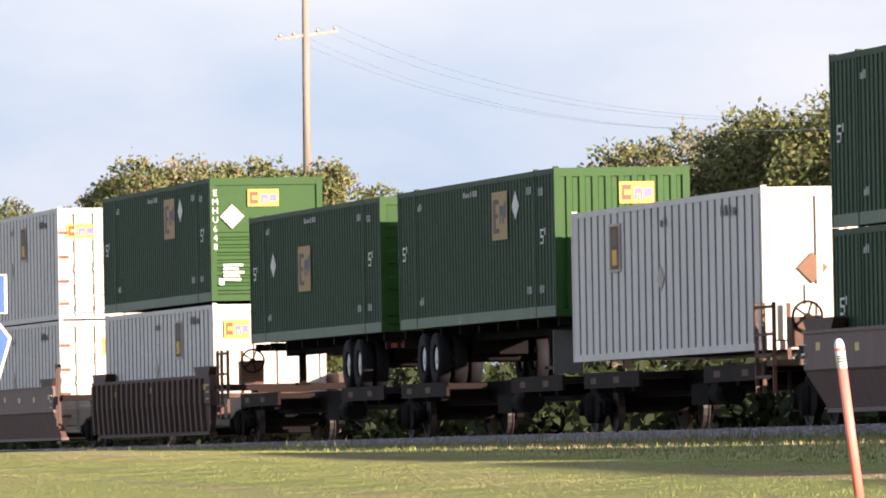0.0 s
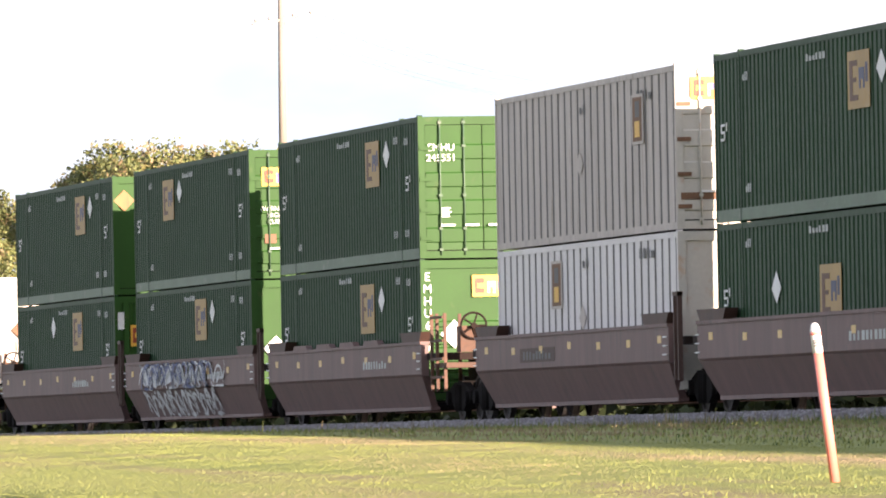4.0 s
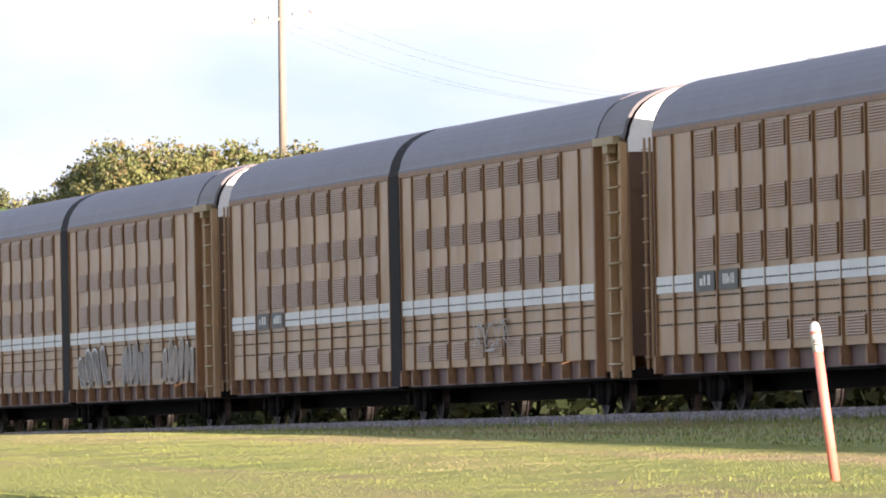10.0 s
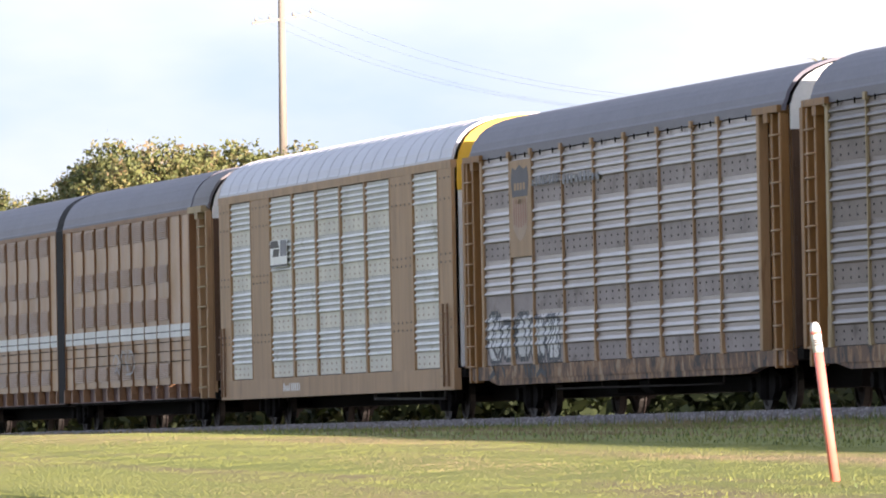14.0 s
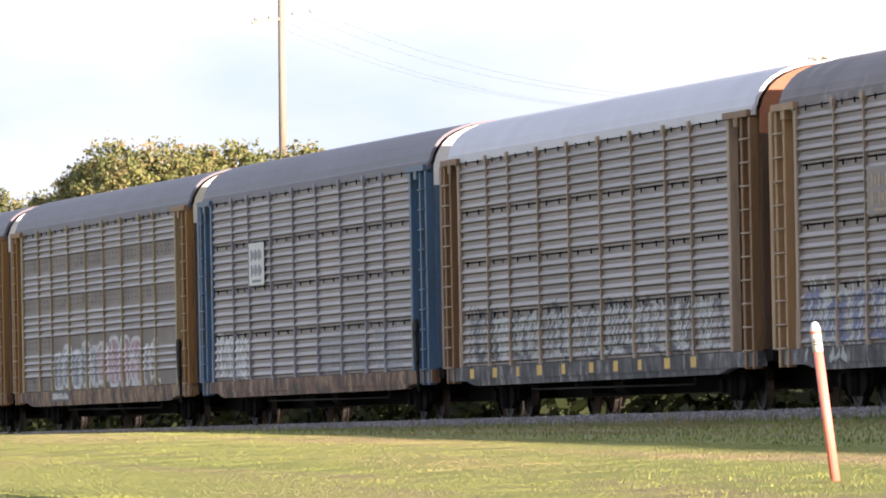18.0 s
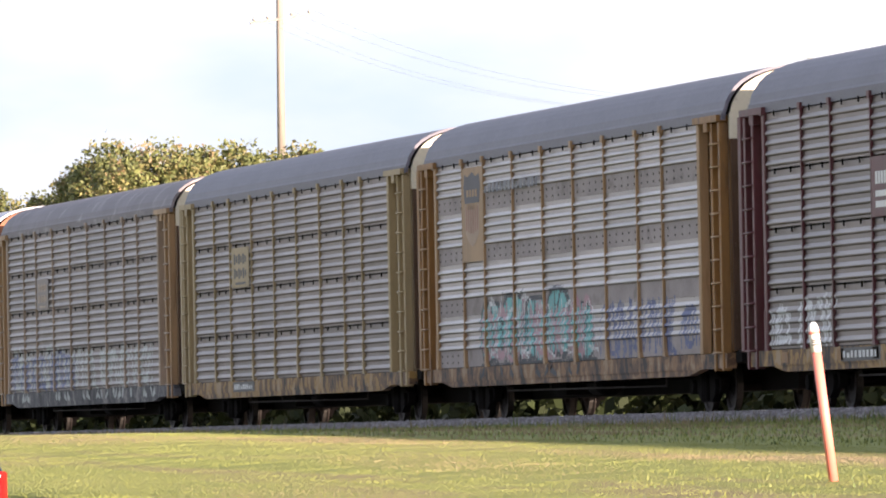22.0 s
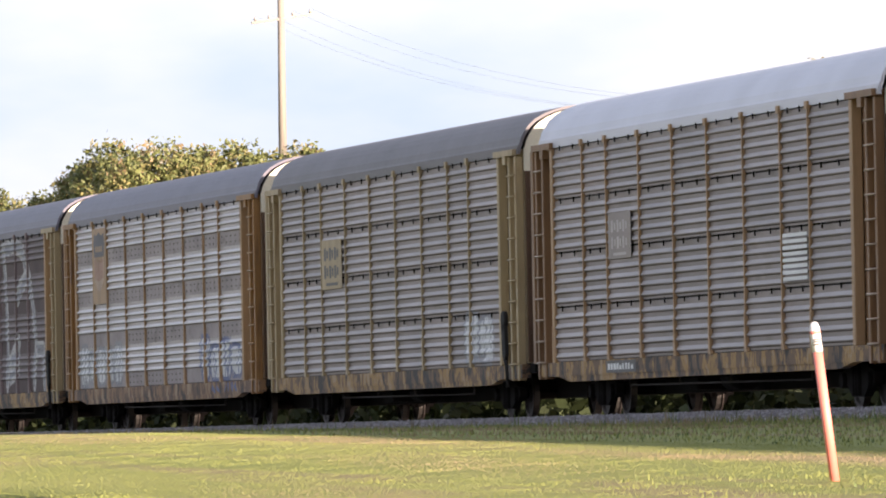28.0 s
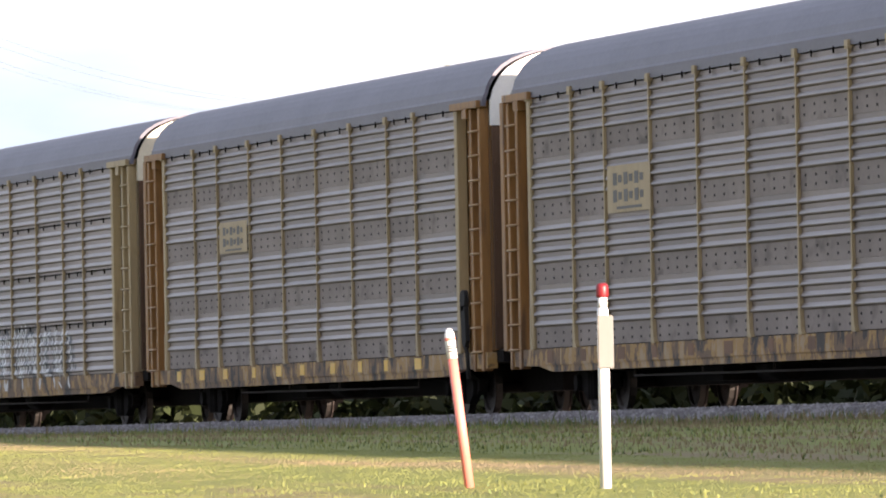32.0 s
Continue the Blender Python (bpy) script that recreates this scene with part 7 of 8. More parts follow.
wells = [well_unit(-504.1, 18.6, "smooth", "brown well car unit with two green containers", 1), well_unit(-484.2, 17.8, "smooth", "brown well car unit covered in white graffiti", 5), well_unit(-464.8, 17.6, "smooth", "brown well car unit with curled top edge", 7, rear_end=False, caps=True)]
graffiti(wells[1], 2.4, 11.6, 0.90, 1.46, 6, M_GR_WHITE, M_GR_GREY, 31, -1.536, 0.035, "pale spray-painted block letters")
graffiti(wells[1], 2.2, 14.0, 0.9, 1.44, 9, M_GR_GREY, M_GR_WHITE, 32, -1.552, 0.03, "", fills=False)
graffiti(wells[1], 2.6, 12.6, 0.30, 0.82, 12, M_GR_GREY, M_GR_WHITE, 33, -1.518, 0.045, "", fills=False, lean=0.43)
graffiti(wells[1], 2.6, 12.6, 0.9, 1.44, 9, M_GR_GREY, M_GR_BLUE, 34, -1.56, 0.03, "", fills=False)
add_brake_stand(wells[2], 18.0)
for u in (-484.8, -465.6, -445.9, -443.2):
    end_truck(u)
container(-440.8, 0.40, 2.70, "white", "panel", "white ribbed container low in a well, rust-stained end", sign_x=5.0)
container(-440.8, 3.14, 2.80, "old", "doors", "weathered grey-white ribbed container stacked on a white one", sign=(-1.0, -0.3, 2.2, 2.6), marks=(("square", -1.2, -0.3, 0.5, 0.62, M_RUST),), sign_x=12.3)
for k, (u0, u1, lo_end, hi_end, lo_marks, hi_marks, lo_sign, hi_sign, sx) in enumerate((
        (-421.8, -406.2, "hribs", "panel", (("square", -1.15, -1.0, 1.9, 2.4, M_MARK),), (("diamond", -0.75, 1.95, 0.28, M_ORA), ("square", -0.2, -0.05, 0.4, 0.7, M_MARK_OLD)), (-0.85, -0.2, 1.65, 2.1), None, (7.6, 9.8)),
        (-402.6, -386.8, "doors", "hribs", (("square", -1.2, -1.08, 1.9, 2.4, M_MARK),), (("diamond", -0.75, 1.78, 0.28, M_MARK), ("column", -1.22, -1.08, 2.5, 10, 0.20), ("panel", -0.95, -0.5, 0.6, 0.95)), (-0.8, -0.15, 1.7, 2.15), (-0.35, 0.3, 2.2, 2.55), (5.2, 10.3)))):
    container(u0, 0.40, 2.72, "green", lo_end, G + "low in a well car", sign=lo_sign, marks=lo_marks, sign_x=sx[0], length=u1 - u0, mirrored=True, sign_z=(1.0, 1.9) if k == 0 else (1.4, 2.32))
    container(u0, 3.16, 2.80, "green", hi_end, G + "stacked on another green one", sign=hi_sign, marks=hi_marks, sign_x=sx[1], length=u1 - u0)
wells = [well_unit(-441.9, 17.4, "smooth", "brown well car unit with two white containers", 4), well_unit(-422.4, 17.6, "smooth", "brown well car unit with two green containers", 9), well_unit(-402.8, 17.6, "smooth", "brown well car unit with a white graffiti patch", 6, rear_end=False)]
graffiti(wells[2], 3.6, 7.4, 0.90, 1.47, 3, M_GR_WHITE, M_GR_BLUE, 35, -1.536, 0.035, "white spray-painted patch")
graffiti(wells[2], 3.9, 7.6, 0.30, 0.82, 5, M_GR_GREY, M_GR_WHITE, 36, -1.518, 0.08, "", fills=False, lean=0.43)
add_brake_stand(wells[2], 17.9)
for u in (-424.0, -404.0, -384.6):
    end_truck(u)

twin_rack(-380.9, 0)
twin_rack(-337.6, 1)
twin_rack(-293.9, 2)
white_rack(-250.3)
RACK0, PITCH = -221.3, 28.5


def rack_u(k):
    return RACK0 + PITCH * k


A_TAN, A_GREY = "grey corrugated autorack car with tan posts, ", "grimy corrugated autorack car, "
t = autorack(rack_u(0), "perforated", M_TAN, M_GALV_LT, M_ROOF, M_WHITE, M_SILL_T, M_ORA, 5.70, A_TAN + "shield emblem and white graffiti")
shield(t, 2.80, 4.75)
bars_x("side_lettering", 4.95, 7.4, 4.18, 4.36, SIDE - 0.058, 8, M_GR_GREY, t, "dark side lettering")
bars_x("side_lettering", 7.7, 11.0, 4.14, 4.32, SIDE - 0.058, 9, M_GR_GREY, t, "dark side lettering", 4)
graffiti(t, 0.3, 7.0, 0.75, 2.0, 5, M_GR_WHITE, M_GR_DARK, 51)
t = autorack(rack_u(1), "perforated", M_YEL, M_GALV, M_ROOF, M_CREAM, M_SILL_T, M_ORA, 5.73, "grey autorack car with tan posts, pink and white graffiti")
graffiti(t, 4.9, 12.2, 0.95, 2.1, 5, M_GR_GREY, M_GR_WHITE, 52)
graffiti(t, 11.8, 18.4, 0.95, 2.2, 4, M_GR_PINK, M_GR_WHITE, 53)
graffiti(t, 16.8, 21.0, 0.95, 2.0, 3, M_GR_CYAN, M_GR_WHITE, 54, fills=False)
number_board(t, 4.6, 7.4, 0.70, 0.94, 9, 11)
brake_gear(t)
t = autorack(rack_u(2), "plain", M_PBLUE, M_GALV, M_ROOF, M_WHITE, M_SILL_R, M_BLU, 5.74, "grey corrugated autorack car with blue ends and white square emblem", low=M_BLU, stile=M_BLU)
square_herald(t, 4.9, 2.95, 3.85, 1.9, M_MARK, M_GR_GREY)
brake_gear(t)
graffiti(t, 0.4, 4.6, 0.97, 2.0, 4, M_GR_GREY, M_GR_WHITE, 55, fills=False)
graffiti(t, 13.5, 23.0, 0.97, 1.9, 7, M_GR_WHITE, M_GR_GREY, 56, fills=False)
t = autorack(rack_u(3), "plain", M_PALE, M_GALV, M_ROOF_LT, M_RUSTCAP, M_SILL_G, M_TAN_DK, 5.70, "grey corrugated autorack car with silver roof and graffiti")
graffiti(t, 1.0, 23.0, 0.97, 2.05, 13, M_GR_GREY, M_GR_DARK, 57, fills=False)
graffiti(t, 3.0, 22.0, 1.05, 1.95, 11, M_GR_WHITE, M_MARK_OLD, 58, fills=False, width=0.035)
smears(t, 3, M_YCAP)
t = autorack(rack_u(4), "plain", M_PALE, M_GALV_DK, M_ROOF_RUST, M_CREAM, M_SILL_G, M_TAN, 5.66, A_GREY + "rust-streaked roof and pale graffiti")
square_herald(t, 5.0, 2.95, 3.7, 1.9, M_GALV, M_PALE)
graffiti(t, 0.3, 22.8, 0.75, 2.05, 13, M_GR_GREY, M_MARK_OLD, 59, width=0.06, fills=False)
graffiti(t, 0.5, 10.8, 0.97, 1.9, 7, M_GR_GREY, M_GR_BLUE, 60, fills=False)
t = autorack(rack_u(5), "plain", M_YEL, M_GALV_DK, M_ROOF, M_CREAM, M_SILL_Y, M_YEL, 5.72, "grimy autorack car, yellow posts and square emblem")
square_herald(t)
number_board(t, 4.9, 7.6, 0.72, 0.93, 9, 12)
t = autorack(rack_u(6), "perforated", M_TAN, M_GALV_LT, M_ROOF, M_CREAM, M_SILL_T, M_ORA, 5.74, A_TAN + "shield emblem and turquoise graffiti")
shield(t, 2.80, 4.75)
bars_x("side_lettering", 5.0, 10.2, 4.18, 4.36, SIDE - 0.058, 14, M_GR_GREY, t, "dark side lettering")
graffiti(t, 4.2, 14.6, 0.90, 2.3, 5, M_GR_CYAN, M_GR_DARK, 61, width=0.045)
graffiti(t, 4.6, 14.4, 1.0, 2.15, 5, M_GR_PINK, M_GR_PINK, 71, width=0.06, fills=False)
graffiti(t, 4.2, 14.9, 1.0, 2.3, 6, M_GR_WHITE, M_GR_WHITE, 72, width=0.02, fills=False)
graffiti(t, 4.2, 14.6, 0.62, 0.95, 6, M_GR_CYAN, M_GR_DARK, 62, y=-1.56)
graffiti(t, 15.0, 23.0, 0.97, 2.0, 6, M_GR_WHITE, M_GR_BLUE, 63, fills=False)
t = autorack(rack_u(7), "plain", M_MAR, M_GALV, M_ROOF, M_CREAM, M_SILL_Y, M_MAR, 5.75, "grey corrugated autorack car with maroon posts and emblems", low=M_MAR)
striped_herald(t, 7.6, 2.65, 2.92, 3.855)
striped_herald(t, 20.65, 2.82, 2.92, 3.855, True)
number_board(t, 5.2, 7.9, 0.72, 0.93, 9, 13)
graffiti(t, 0.4, 4.8, 0.97, 1.7, 3, M_GR_GREY, M_GR_WHITE, 64, fills=False)
smears(t, 6, M_ORA)
t = autorack(rack_u(8), "perforated", M_SPOST, M_GREY_SPRAY, M_ROOF, M_CREAM, M_SILL_Y, M_YEL, 5.72, "autorack car sprayed purple-grey with tall white-edged graffiti", stile=M_TAN)
tall_strokes(t, (((0.05, 1.0), (0.0, 2.6), (0.1, 3.7), (0.25, 4.4), (1.0, 4.65)), ((0.6, 4.6), (2.7, 4.65)), ((2.8, 4.6), (3.7, 4.4), (4.6, 4.0)), ((4.85, 4.6), (4.7, 1.0)), ((0.6, 2.6), (0.45, 1.7)), ((3.2, 2.7), (2.6, 2.2), (2.3, 1.6))), M_GR_FADE, 5)
tall_strokes(t, (((5.1, 4.65), (7.3, 4.6)), ((5.3, 4.5), (6.9, 4.5)), ((7.6, 4.65), (9.2, 4.55), (9.8, 3.9), (10.0, 2.9)), ((6.7, 3.7), (7.2, 3.5), (7.7, 3.3), (6.9, 3.3)), ((8.0, 3.9), (8.0, 2.9), (8.1, 1.8), (8.3, 1.0)), ((6.5, 1.7), (7.3, 1.9), (8.1, 2.1)), ((9.8, 1.6), (9.9, 1.1))), M_GR_FADE, 6)
tall_strokes(t, (((10.6, 4.65), (13.1, 4.65)), ((10.8, 4.5), (12.9, 4.5)), ((11.6, 2.4), (11.4, 1.2)), ((13.4, 4.2), (13.3, 3.3), (13.0, 1.9)), ((13.6, 4.4), (15.5, 4.35)), ((13.9, 2.0), (14.3, 1.0)), ((15.0, 3.3), (15.1, 2.3), (14.9, 1.3))), M_GR_FADE, 7)
tall_strokes(t, (((16.3, 4.55), (18.4, 4.65), (19.7, 4.45), (20.4, 3.7)), ((16.4, 4.5), (16.7, 3.7), (16.9, 2.7), (16.9, 1.7), (16.7, 1.2)), ((20.6, 3.9), (19.4, 3.6), (18.7, 3.3)), ((17.0, 1.6), (18.8, 2.2)), ((17.2, 1.4), (18.6, 1.6), (18.7, 2.1)), ((17.5, 1.75), (18.6, 1.9))), M_GR_FADE, 8)
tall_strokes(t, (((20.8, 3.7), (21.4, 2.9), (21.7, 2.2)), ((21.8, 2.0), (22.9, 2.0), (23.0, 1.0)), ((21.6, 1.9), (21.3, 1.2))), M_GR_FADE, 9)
number_board(t, 4.6, 7.2, 0.72, 0.93, 9, 14)
brake_gear(t)
t = autorack(rack_u(9), "perforated", M_TAN, M_GALV_LT, M_ROOF, M_CREAM, M_SILL_T, M_ORA, 5.72, A_TAN + "faded shield")
shield(t, 2.80, 4.75)
graffiti(t, 0.4, 6.8, 0.9, 2.1, 5, M_GR_WHITE, M_GR_GREY, 65)
graffiti(t, 17.8, 23.2, 0.7, 2.0, 4, M_GR_WHITE, M_GR_BLUE, 66)
t = autorack(rack_u(10), "plain", M_YEL, M_GALV_DK, M_ROOF_DK, M_CREAM, M_SILL_Y, M_YEL, 5.72, "grimy autorack car, yellow posts and large square emblem")
square_herald(t, 4.9, 2.7, 3.7, 2.3)
brake_gear(t)
graffiti(t, 19.9, 22.8, 0.9, 2.0, 2, M_GR_WHITE, M_GR_GREY, 67)
t = autorack(rack_u(11), "plain", M_TAN, M_GALV_DK, M_ROOF_LT, M_CREAM, M_SILL_Y, M_TAN_DK, 5.72, "grey corrugated autorack car with silver roof, tan posts")
square_herald(t, 5.0, 2.7, 3.5, 1.9, M_GALV, M_GALV_LT)
bm = B()
for k in range(8):
    flat(bm, 18.75, 20.5, 2.05 + k * 0.1, 2.11 + k * 0.1, SIDE - 0.058, 0.004)
part("reflective_marks", bm, M_MARK, t, "pale rows of marks")
number_board(t, 4.5, 7.0, 0.72, 0.93, 9, 15)
t = autorack(rack_u(12), "perforated", M_MAR, M_GALV_DK, M_ROOF_RUST, M_CREAM, M_SILL_Y, M_MAR, 5.72, A_GREY + "maroon posts, emblems and white graffiti", low=M_MAR)
striped_herald(t, 7.6, 2.65, 2.98, 3.78)
striped_herald(t, 20.65, 2.82, 2.98, 3.78, True)
graffiti(t, 7.8, 13.4, 0.95, 2.3, 3, M_GR_WHITE, M_GR_DARK, 68)
t = autorack(rack_u(13), "plain", M_YEL, M_GALV, M_ROOF, M_CREAM, M_SILL_Y, M_YEL, 5.74, "grey corrugated autorack car, yellow posts, dark scrawled graffiti")
square_herald(t)
graffiti(t, 6.2, 19.2, 0.95, 1.95, 8, M_GR_GREY, M_GR_DARK, 69, fills=False, width=0.05)
graffiti(t, 6.2, 19.2, 0.70, 1.95, 8, M_GR_GREY, M_GR_WHITE, 70, fills=False, width=0.04)
number_board(t, 4.4, 6.6, 0.72, 0.93, 9, 16)
t = autorack(rack_u(14), "perforated", M_YEL, M_GALV, M_ROOF, M_WHITE, M_SILL_Y, M_ORA, 5.74, "grey corrugated autorack car, yellow posts and small square emblem")
square_herald(t, 5.0, 2.95, 3.5, 2.4)
brake_gear(t)
smears(t, 9, M_YCAP)
t = autorack(rack_u(15), "perforated", M_YEL, M_GALV, M_ROOF, M_WHITE, M_SILL_Y, M_ORA, 5.74, "grey corrugated autorack car, yellow posts and square emblem")
square_herald(t, 5.0, 2.9, 3.6, 2.6)
smears(t, 10, M_RUST)
hang_sheets()

# unseen cars added beyond the last view, so the train's shadow runs on
follow = t
for k in range(16, 20):
    c = copy_thing(follow, pose(rack_u(k), 0, 0))
    TRAIN.append((c, rack_u(k)))


# ---- the car on the road ----
M_CARP = mat("black_car_paint", (0.004, 0.004, 0.009), 0.06, 0.0, var=0.02, bump=0, spec=0.32, rv=0.02)
M_GLASS = mat("tinted_car_glass", (0.006, 0.006, 0.008), 0.03, 0.0, var=0.02, bump=0, spec=0.8, rv=0.01)
M_REARGL = mat("dark_rear_glass", (0.004, 0.004, 0.006), 0.04, 0.0, var=0.02, bump=0, spec=0.2, rv=0.01)
M_TAIL = mat("red_lamp_lens", (0.30, 0.008, 0.010), 0.15, var=0.05, bump=0, coat=0.6)
M_TAILW = mat("white_lamp_lens", (0.65, 0.55, 0.55), 0.15, var=0.05, bump=0, coat=0.6)
M_BRAKE = mat("bright_red_lens", (0.55, 0.02, 0.02), 0.2, var=0.02, bump=0)
M_PLATE = mat("number_plate_white", (0.36, 0.38, 0.34), 0.4, var=0.05, bump=0)
M_CHROME = mat("chrome_trim", (0.7, 0.7, 0.7), 0.1, 1.0, var=0.03, bump=0)
M_TRIM = mat("black_plastic_trim", (0.02, 0.02, 0.02), 0.5, var=0.1, bump=0)


def cabin_half(s):
    """Half-width of the glasshouse at height part s."""
    return 0.835 - 0.10 * s - 0.09 * s * s


def cabin_tail(s):
    return -0.07 - 0.20 * s - 0.13 * s * s


def cabin_z(s):
    return 0.92 + 0.46 * s


def station_car():
    """A small black estate car. It drives towards -x; its tail is at x = 0 and the wheels stand on z = 0."""
    t = thing("estate_car", "black compact estate car with tinted windows driving past", "car")
    # lower body: cross-sections along the length
    st = ((-0.005, 0.66, 0.44, 0.78), (0.02, 0.74, 0.38, 0.86), (0.06, 0.80, 0.32, 0.91), (0.14, 0.845, 0.28, 0.94), (0.30, 0.865, 0.25, 0.955), (1.2, 0.87, 0.20, 0.95), (2.4, 0.87, 0.20, 0.93), (3.1, 0.865, 0.20, 0.90), (3.8, 0.85, 0.22, 0.80), (4.2, 0.80, 0.26, 0.70), (4.4, 0.68, 0.34, 0.58))
    bm = B()
    rings = []
    for x, w, z0, z1 in st:
        m = (z0 + z1) / 2
        prof = [(-w * 0.9, z0), (-w * 0.985, z0 + 0.08), (-w, m), (-w * 0.99, z1 - 0.12), (-w * 0.965, z1 - 0.05), (-w * 0.93, z1 - 0.015), (-w * 0.87, z1)]
        prof = prof + [(0, z1 + 0.015)] + [(-y, z) for y, z in prof[::-1]]
        rings.append([bm.verts.new((-x, y, z)) for y, z in prof])
    for a, b in zip(rings, rings[1:]):
        for k in range(len(a)):
            bm.faces.new((a[k], a[(k + 1) % len(a)], b[(k + 1) % len(a)], b[k])).smooth = True
    bm.faces.new(rings[0][::-1])
    bm.faces.new(rings[-1])
    part("body", bm, M_CARP, t, "glossy black body")

    # glasshouse: rounded plans stacked up, closed by a domed roof
    def plan(s, inset=0.0, z=None):
        w, x0, x1 = cabin_half(s) - inset, cabin_tail(s) - inset, -(3.2 - 0.72 * s) + inset
        r = 0.20
        pts = [(x0 - 0.06 * (y / w) ** 2, y) for y in np.linspace(-w + r, w - r, 9)]
        e = x0 - 0.06 * ((w - r) / w) ** 2
        pts += [(e - r + r * math.cos(g), w - r + r * math.sin(g)) for g in np.linspace(0.2, math.pi / 2, 6)]
        pts += [(e - r + (x1 + r - e + r) * k / 8, w) for k in range(1, 8)]
        pts += [(x1 + r - r * math.sin(g), w - r + r * math.cos(g)) for g in np.linspace(0, math.pi / 2 - 0.2, 5)]
        full = pts + [(x, -y) for x, y in pts[:8:-1]]
        return [(x, y, cabin_z(s) if z is None else z) for x, y in full]
    levels = [plan(s) for s in np.linspace(0, 1, 7)] + [plan(1, 0.025, 1.405), plan(1, 0.07, 1.428), plan(1, 0.16, 1.448), plan(1, 0.30, 1.462), plan(1, 0.45, 1.468)]
    bm = B()
    rings = [[bm.verts.new(p) for p in ring] for ring in levels]
    for a, b in zip(rings, rings[1:]):
        for k in range(len(a)):
            bm.faces.new((a[k], a[(k + 1) % len(a)], b[(k + 1) % len(a)], b[k])).smooth = True
    bm.faces.new(rings[-1]).smooth = True
    part("roof", bm, M_CARP, t, "black roof and pillars")

    def pane(name, grid, material, label=""):
        """A thin pane lying on the glasshouse, from a grid of points."""
        bm = B()
        v = [[bm.verts.new(p) for p in row] for row in grid]
        for a, b in zip(v, v[1:]):
            for k in range(len(a) - 1):
                bm.faces.new((a[k], a[k + 1], b[k + 1], b[k])).smooth = True
        return part(name, bm, material, t, label)

    def side_pane(s, lo, hi, push, z0=0.08, z1=0.93):
        rows = []
        for q in np.linspace(0, 1, 7):
            h = z0 + (z1 - z0) * q
            a, b = lo[0] + (lo[1] - lo[0]) * q, hi[0] + (hi[1] - hi[0]) * q
            rows.append([(a + (b - a) * k / 6, s * (cabin_half(h) + push), cabin_z(h)) for k in range(7)])
        return rows

    def tail_pane(y0, y1, push, s0, s1):
        rows = []
        for h in np.linspace(s0, s1, 8):
            w = cabin_half(h)
            rows.append([(cabin_tail(h) - 0.06 * (y * (w - 0.17) / w) ** 2 + push, y * (w - 0.17), cabin_z(h)) for y in np.linspace(y0, y1, 13)])
        return rows
    pane("rear_window", tail_pane(-1, 1, 0.004, 0.05, 0.95), M_REARGL, "dark tinted rear window")
    for s in (-1, 1):
        for lo, hi in (((-0.36, -0.72), (-1.02, -1.06)), ((-1.14, -1.14), (-1.95, -1.95)), ((-2.02, -2.02), (-2.86, -2.30))):
            pane("window_seal", side_pane(s, (lo[0] + 0.02, lo[1] + 0.015), (hi[0] - 0.02, hi[1] - 0.015), 0.002, 0.06, 0.96), M_TRIM)
            rearmost = lo[0] > -1.0
            pane("side_window", side_pane(s, lo, hi, 0.004), M_REARGL if rearmost else M_GLASS, "dark rear quarter window" if rearmost else "tinted side window")
        bm = B()
        bmesh.ops.create_icosphere(bm, subdivisions=3, radius=1.0)
        for v in bm.verts:
            c = v.co
            q = (abs(c.x) ** 4 + abs(c.y) ** 4 + abs(c.z) ** 4) ** 0.25
            c.x, c.y, c.z = -2.58 + 0.07 * c.x / q, s * 0.955 + 0.115 * c.y / q, 1.0 + 0.078 * c.z / q
        for f in bm.faces:
            f.smooth = True
        rod(bm, (-2.6, s * 0.80, 0.95), (-2.58, s * 0.93, 0.97), 0.045, 8)
        part("door_mirror", bm, M_TRIM, t, "rounded black door mirror")
        # lamp wrapped round the corner
        bm = B()
        out = ((0.006, 0.57), (0.006, 0.70), (-0.012, 0.765), (-0.05, 0.815), (-0.12, 0.86), (-0.24, 0.878), (-0.24, 0.84), (-0.10, 0.70), (-0.06, 0.57))
        prism(bm, [(x, s * y) for x, y in out], 0.585, 0.868, "z")
        for v in bm.verts:
            if v.co.z > 0.8 and abs(v.co.y) < 0.6:
                v.co.y += s * 0.045
            if v.co.z < 0.7 and abs(v.co.y) < 0.6:
                v.co.y -= s * 0.03
        bmesh.ops.bevel(bm, geom=bm.edges[:], offset=0.014, segments=2, affect="EDGES")
        lamp = part("tail_lamp", bm, M_TAIL, t, "red tail lamp")
        for nm, z0, z1, material, y0 in (("reverse_lens", 0.81, 0.845, M_TAILW, 0.635), ("stop_lens", 0.68, 0.755, M_BRAKE, 0.60), ("reverse_lens", 0.60, 0.64, M_TAILW, 0.60)):
            bm = B()
            prism(bm, [(0.010, s * y0), (0.010, s * 0.70), (-0.006, s * 0.757), (-0.03, s * 0.79), (-0.03, s * y0)], z0, z1, "z")
            bmesh.ops.bevel(bm, geom=bm.edges[:], offset=0.006, segments=1, affect="EDGES")
            part(nm, bm, material, lamp)
        for x in (-1.22, -2.12):
            bm = B()
            tube(bm, ((x, s * 0.864, 0.83), (x + 0.03, s * 0.874, 0.832), (x + 0.15, s * 0.874, 0.835), (x + 0.18, s * 0.864, 0.835)), 0.009, 6)
            part("door_handle", bm, M_CARP, t)
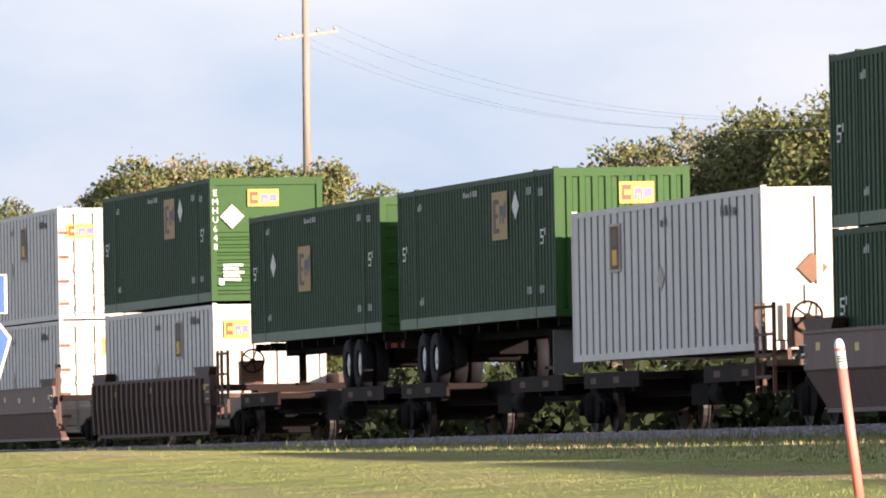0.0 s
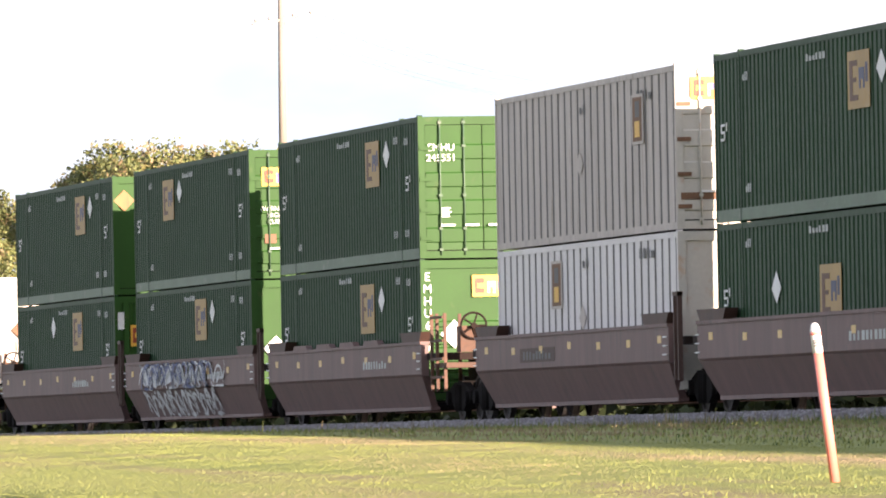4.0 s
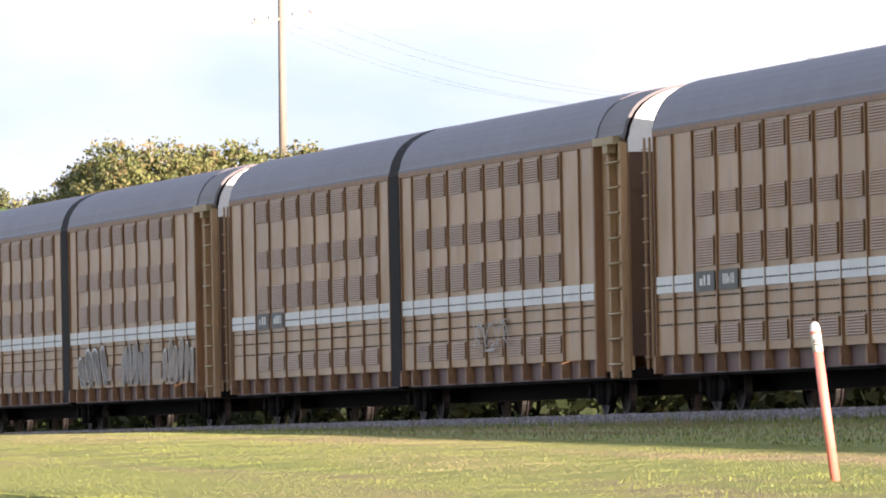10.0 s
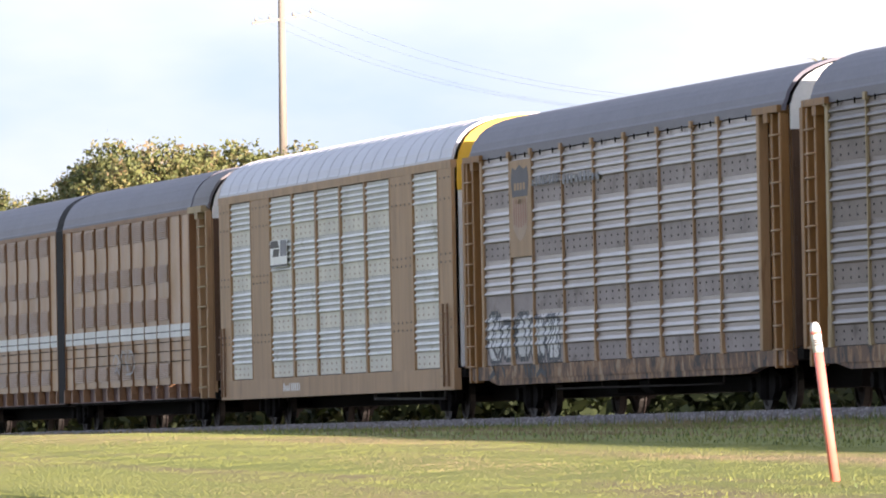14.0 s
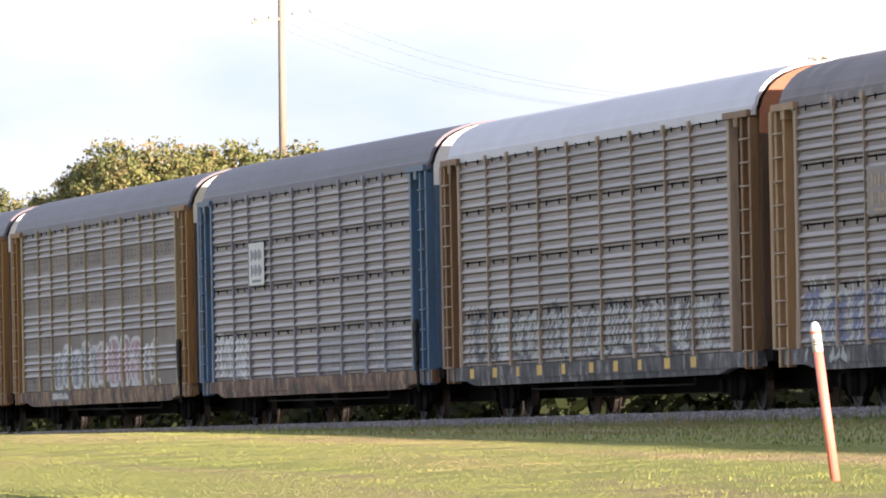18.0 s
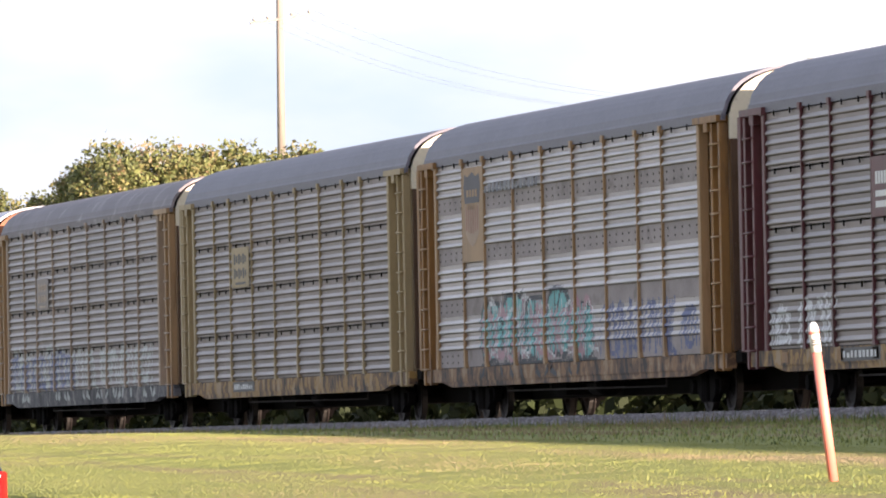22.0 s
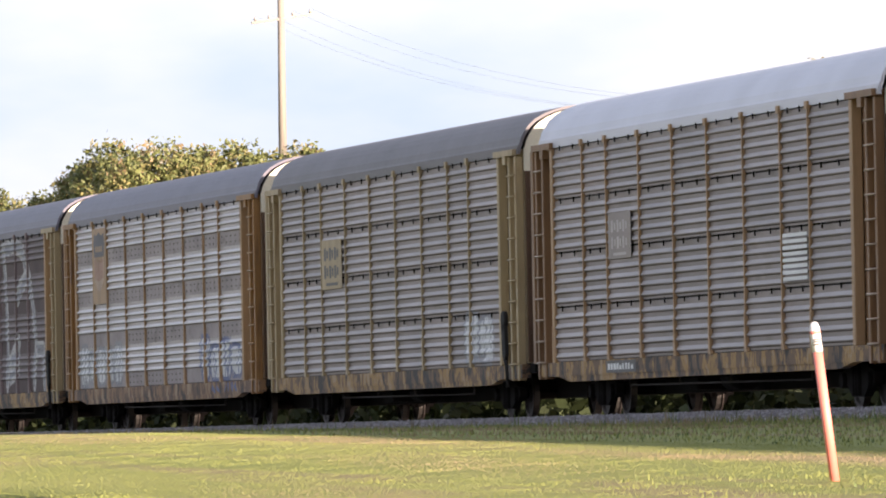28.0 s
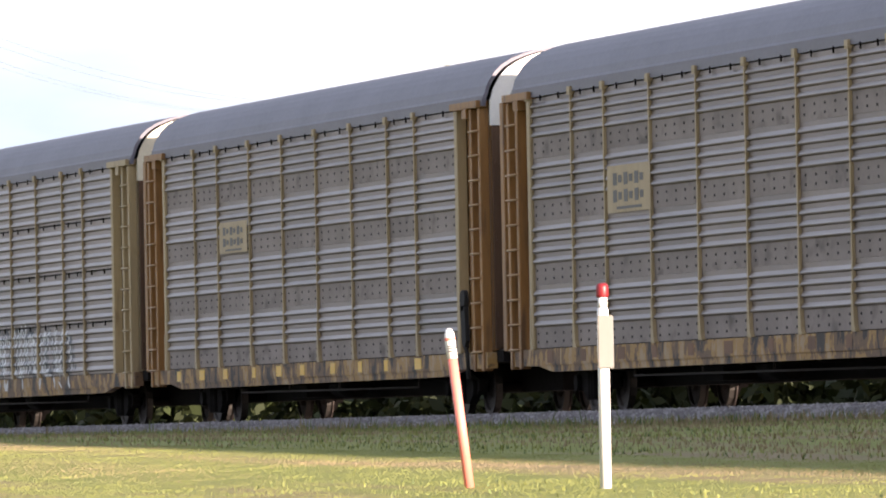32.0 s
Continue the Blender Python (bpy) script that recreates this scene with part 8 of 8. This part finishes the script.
        for x in (-0.78, -3.45):
            bm = B()
            rod(bm, (x, s * 0.67, 0.31), (x, s * 0.875, 0.31), 0.31, 24)
            w = part("wheel", bm, M_BLACK, t, "black tyre on alloy rim")
            bm = B()
            rod(bm, (x, s * 0.86, 0.31), (x, s * 0.885, 0.31), 0.20, 20)
            part("rim", bm, M_CHROME, w)
    bm = B()
    box(bm, -0.06, 0.03, -0.74, 0.74, 0.40, 0.58)
    bmesh.ops.bevel(bm, geom=bm.edges[:], offset=0.025, segments=3, affect="EDGES")
    part("bumper", bm, M_CARP, t)
    bm = B()
    prism(bm, ((-0.40, 0.60), (0.40, 0.60), (0.34, 0.80), (-0.34, 0.80)), -0.02, 0.0, "x")
    part("plate_recess", bm, M_TRIM, t)
    bm = B()
    box(bm, 0.001, 0.010, -0.175, 0.175, 0.625, 0.79)
    plate = part("number_plate", bm, M_PLATE, t, "white number plate with plain marks")
    bm = B()
    for k in range(6):
        box(bm, 0.010, 0.013, -0.105 + k * 0.041, -0.083 + k * 0.041, 0.675, 0.74)
    part("plate_marks", bm, mat("green_plate_marks", (0.16, 0.26, 0.26), 0.5, var=0.1, bump=0), plate)
    bm = B()
    box(bm, 0.010, 0.012, 0.11, 0.15, 0.755, 0.78)
    part("plate_sticker", bm, M_YCAP, plate)
    bm = B()
    for s in (-1, 1):
        rod(bm, (-0.05, s * 0.36, 0.835), (0.012, s * 0.36, 0.845), 0.012, 6)
    box(bm, -0.02, 0.006, -0.38, 0.38, 0.806, 0.826)
    part("tailgate_grip", bm, M_CARP, t)
    bm = B()
    rod(bm, (-0.03, 0.0, 0.873), (-0.012, 0.0, 0.873), 0.036, 16)
    part("badge", bm, M_CHROME, t, "chrome oval badge")
    bm = B()
    for k in range(3):
        box(bm, -0.02, 0.004, -0.54 + k * 0.042, -0.515 + k * 0.042, 0.838, 0.858)
        box(bm, -0.03, 0.0, 0.47 + k * 0.03, 0.488 + k * 0.03, 0.85, 0.868)
    part("model_badge", bm, M_CHROME, t, "small chrome letters as plain bars")
    bm = B()
    tube(bm, ((-0.055, 0.02, 0.97), (-0.075, -0.1, 0.985), (-0.09, -0.42, 0.955)), 0.008, 6)
    rod(bm, (-0.06, 0.02, 0.955), (-0.055, 0.02, 0.985), 0.025, 8)
    part("rear_wiper", bm, M_TRIM, t)
    bm = B()
    box(bm, -0.40, -0.345, -0.13, 0.15, 1.356, 1.374)
    part("high_stop_lamp", bm, M_TAILW, t, "high-level stop lamp")
    # lip over the rear window
    bm = B()
    rows = []
    for y in np.linspace(-0.60, 0.60, 17):
        x = -0.335 - 0.09 * (y / 0.6) ** 2
        rows.append([bm.verts.new((px, y, pz)) for px, pz in ((x - 0.12, 1.402), (x, 1.380), (x, 1.368), (x - 0.12, 1.372))])
    for a, b in zip(rows, rows[1:]):
        for k in range(4):
            bm.faces.new((a[k], a[(k + 1) % 4], b[(k + 1) % 4], b[k]))
    bm.faces.new(rows[0])
    bm.faces.new(rows[-1][::-1])
    part("roof_spoiler", bm, M_CARP, t)
    return t


CAR = station_car()


def motions():
    """The whole train runs past at an even pace; the estate car crosses in front."""
    times = (0.0, 4.0, 8.0, 12.0, 16.0, 20.0, 24.0, 28.0, 32.0)
    for t, u in TRAIN:
        walk(t, [(s, pose(u - 21.9337 * (s - 16) + 0.00154 * (s - 16) ** 2, 0, t.location.z)) for s in times])
    way = ((0.0, 402.0), (10.0, 185.0), (19.5, -29.2), (20.0, -40.0), (20.5, -50.5), (21.0, -60.4), (21.5, -71.0), (22.0, -82.0), (22.5, -93.0), (24.0, -126.0), (32.0, -302.0))
    walk(CAR, [(s, pose(x, -23.79 - road_shift(x), -1.465, 0, 0, 2.5 if x < -55 else 0)) for s, x in way])


motions()
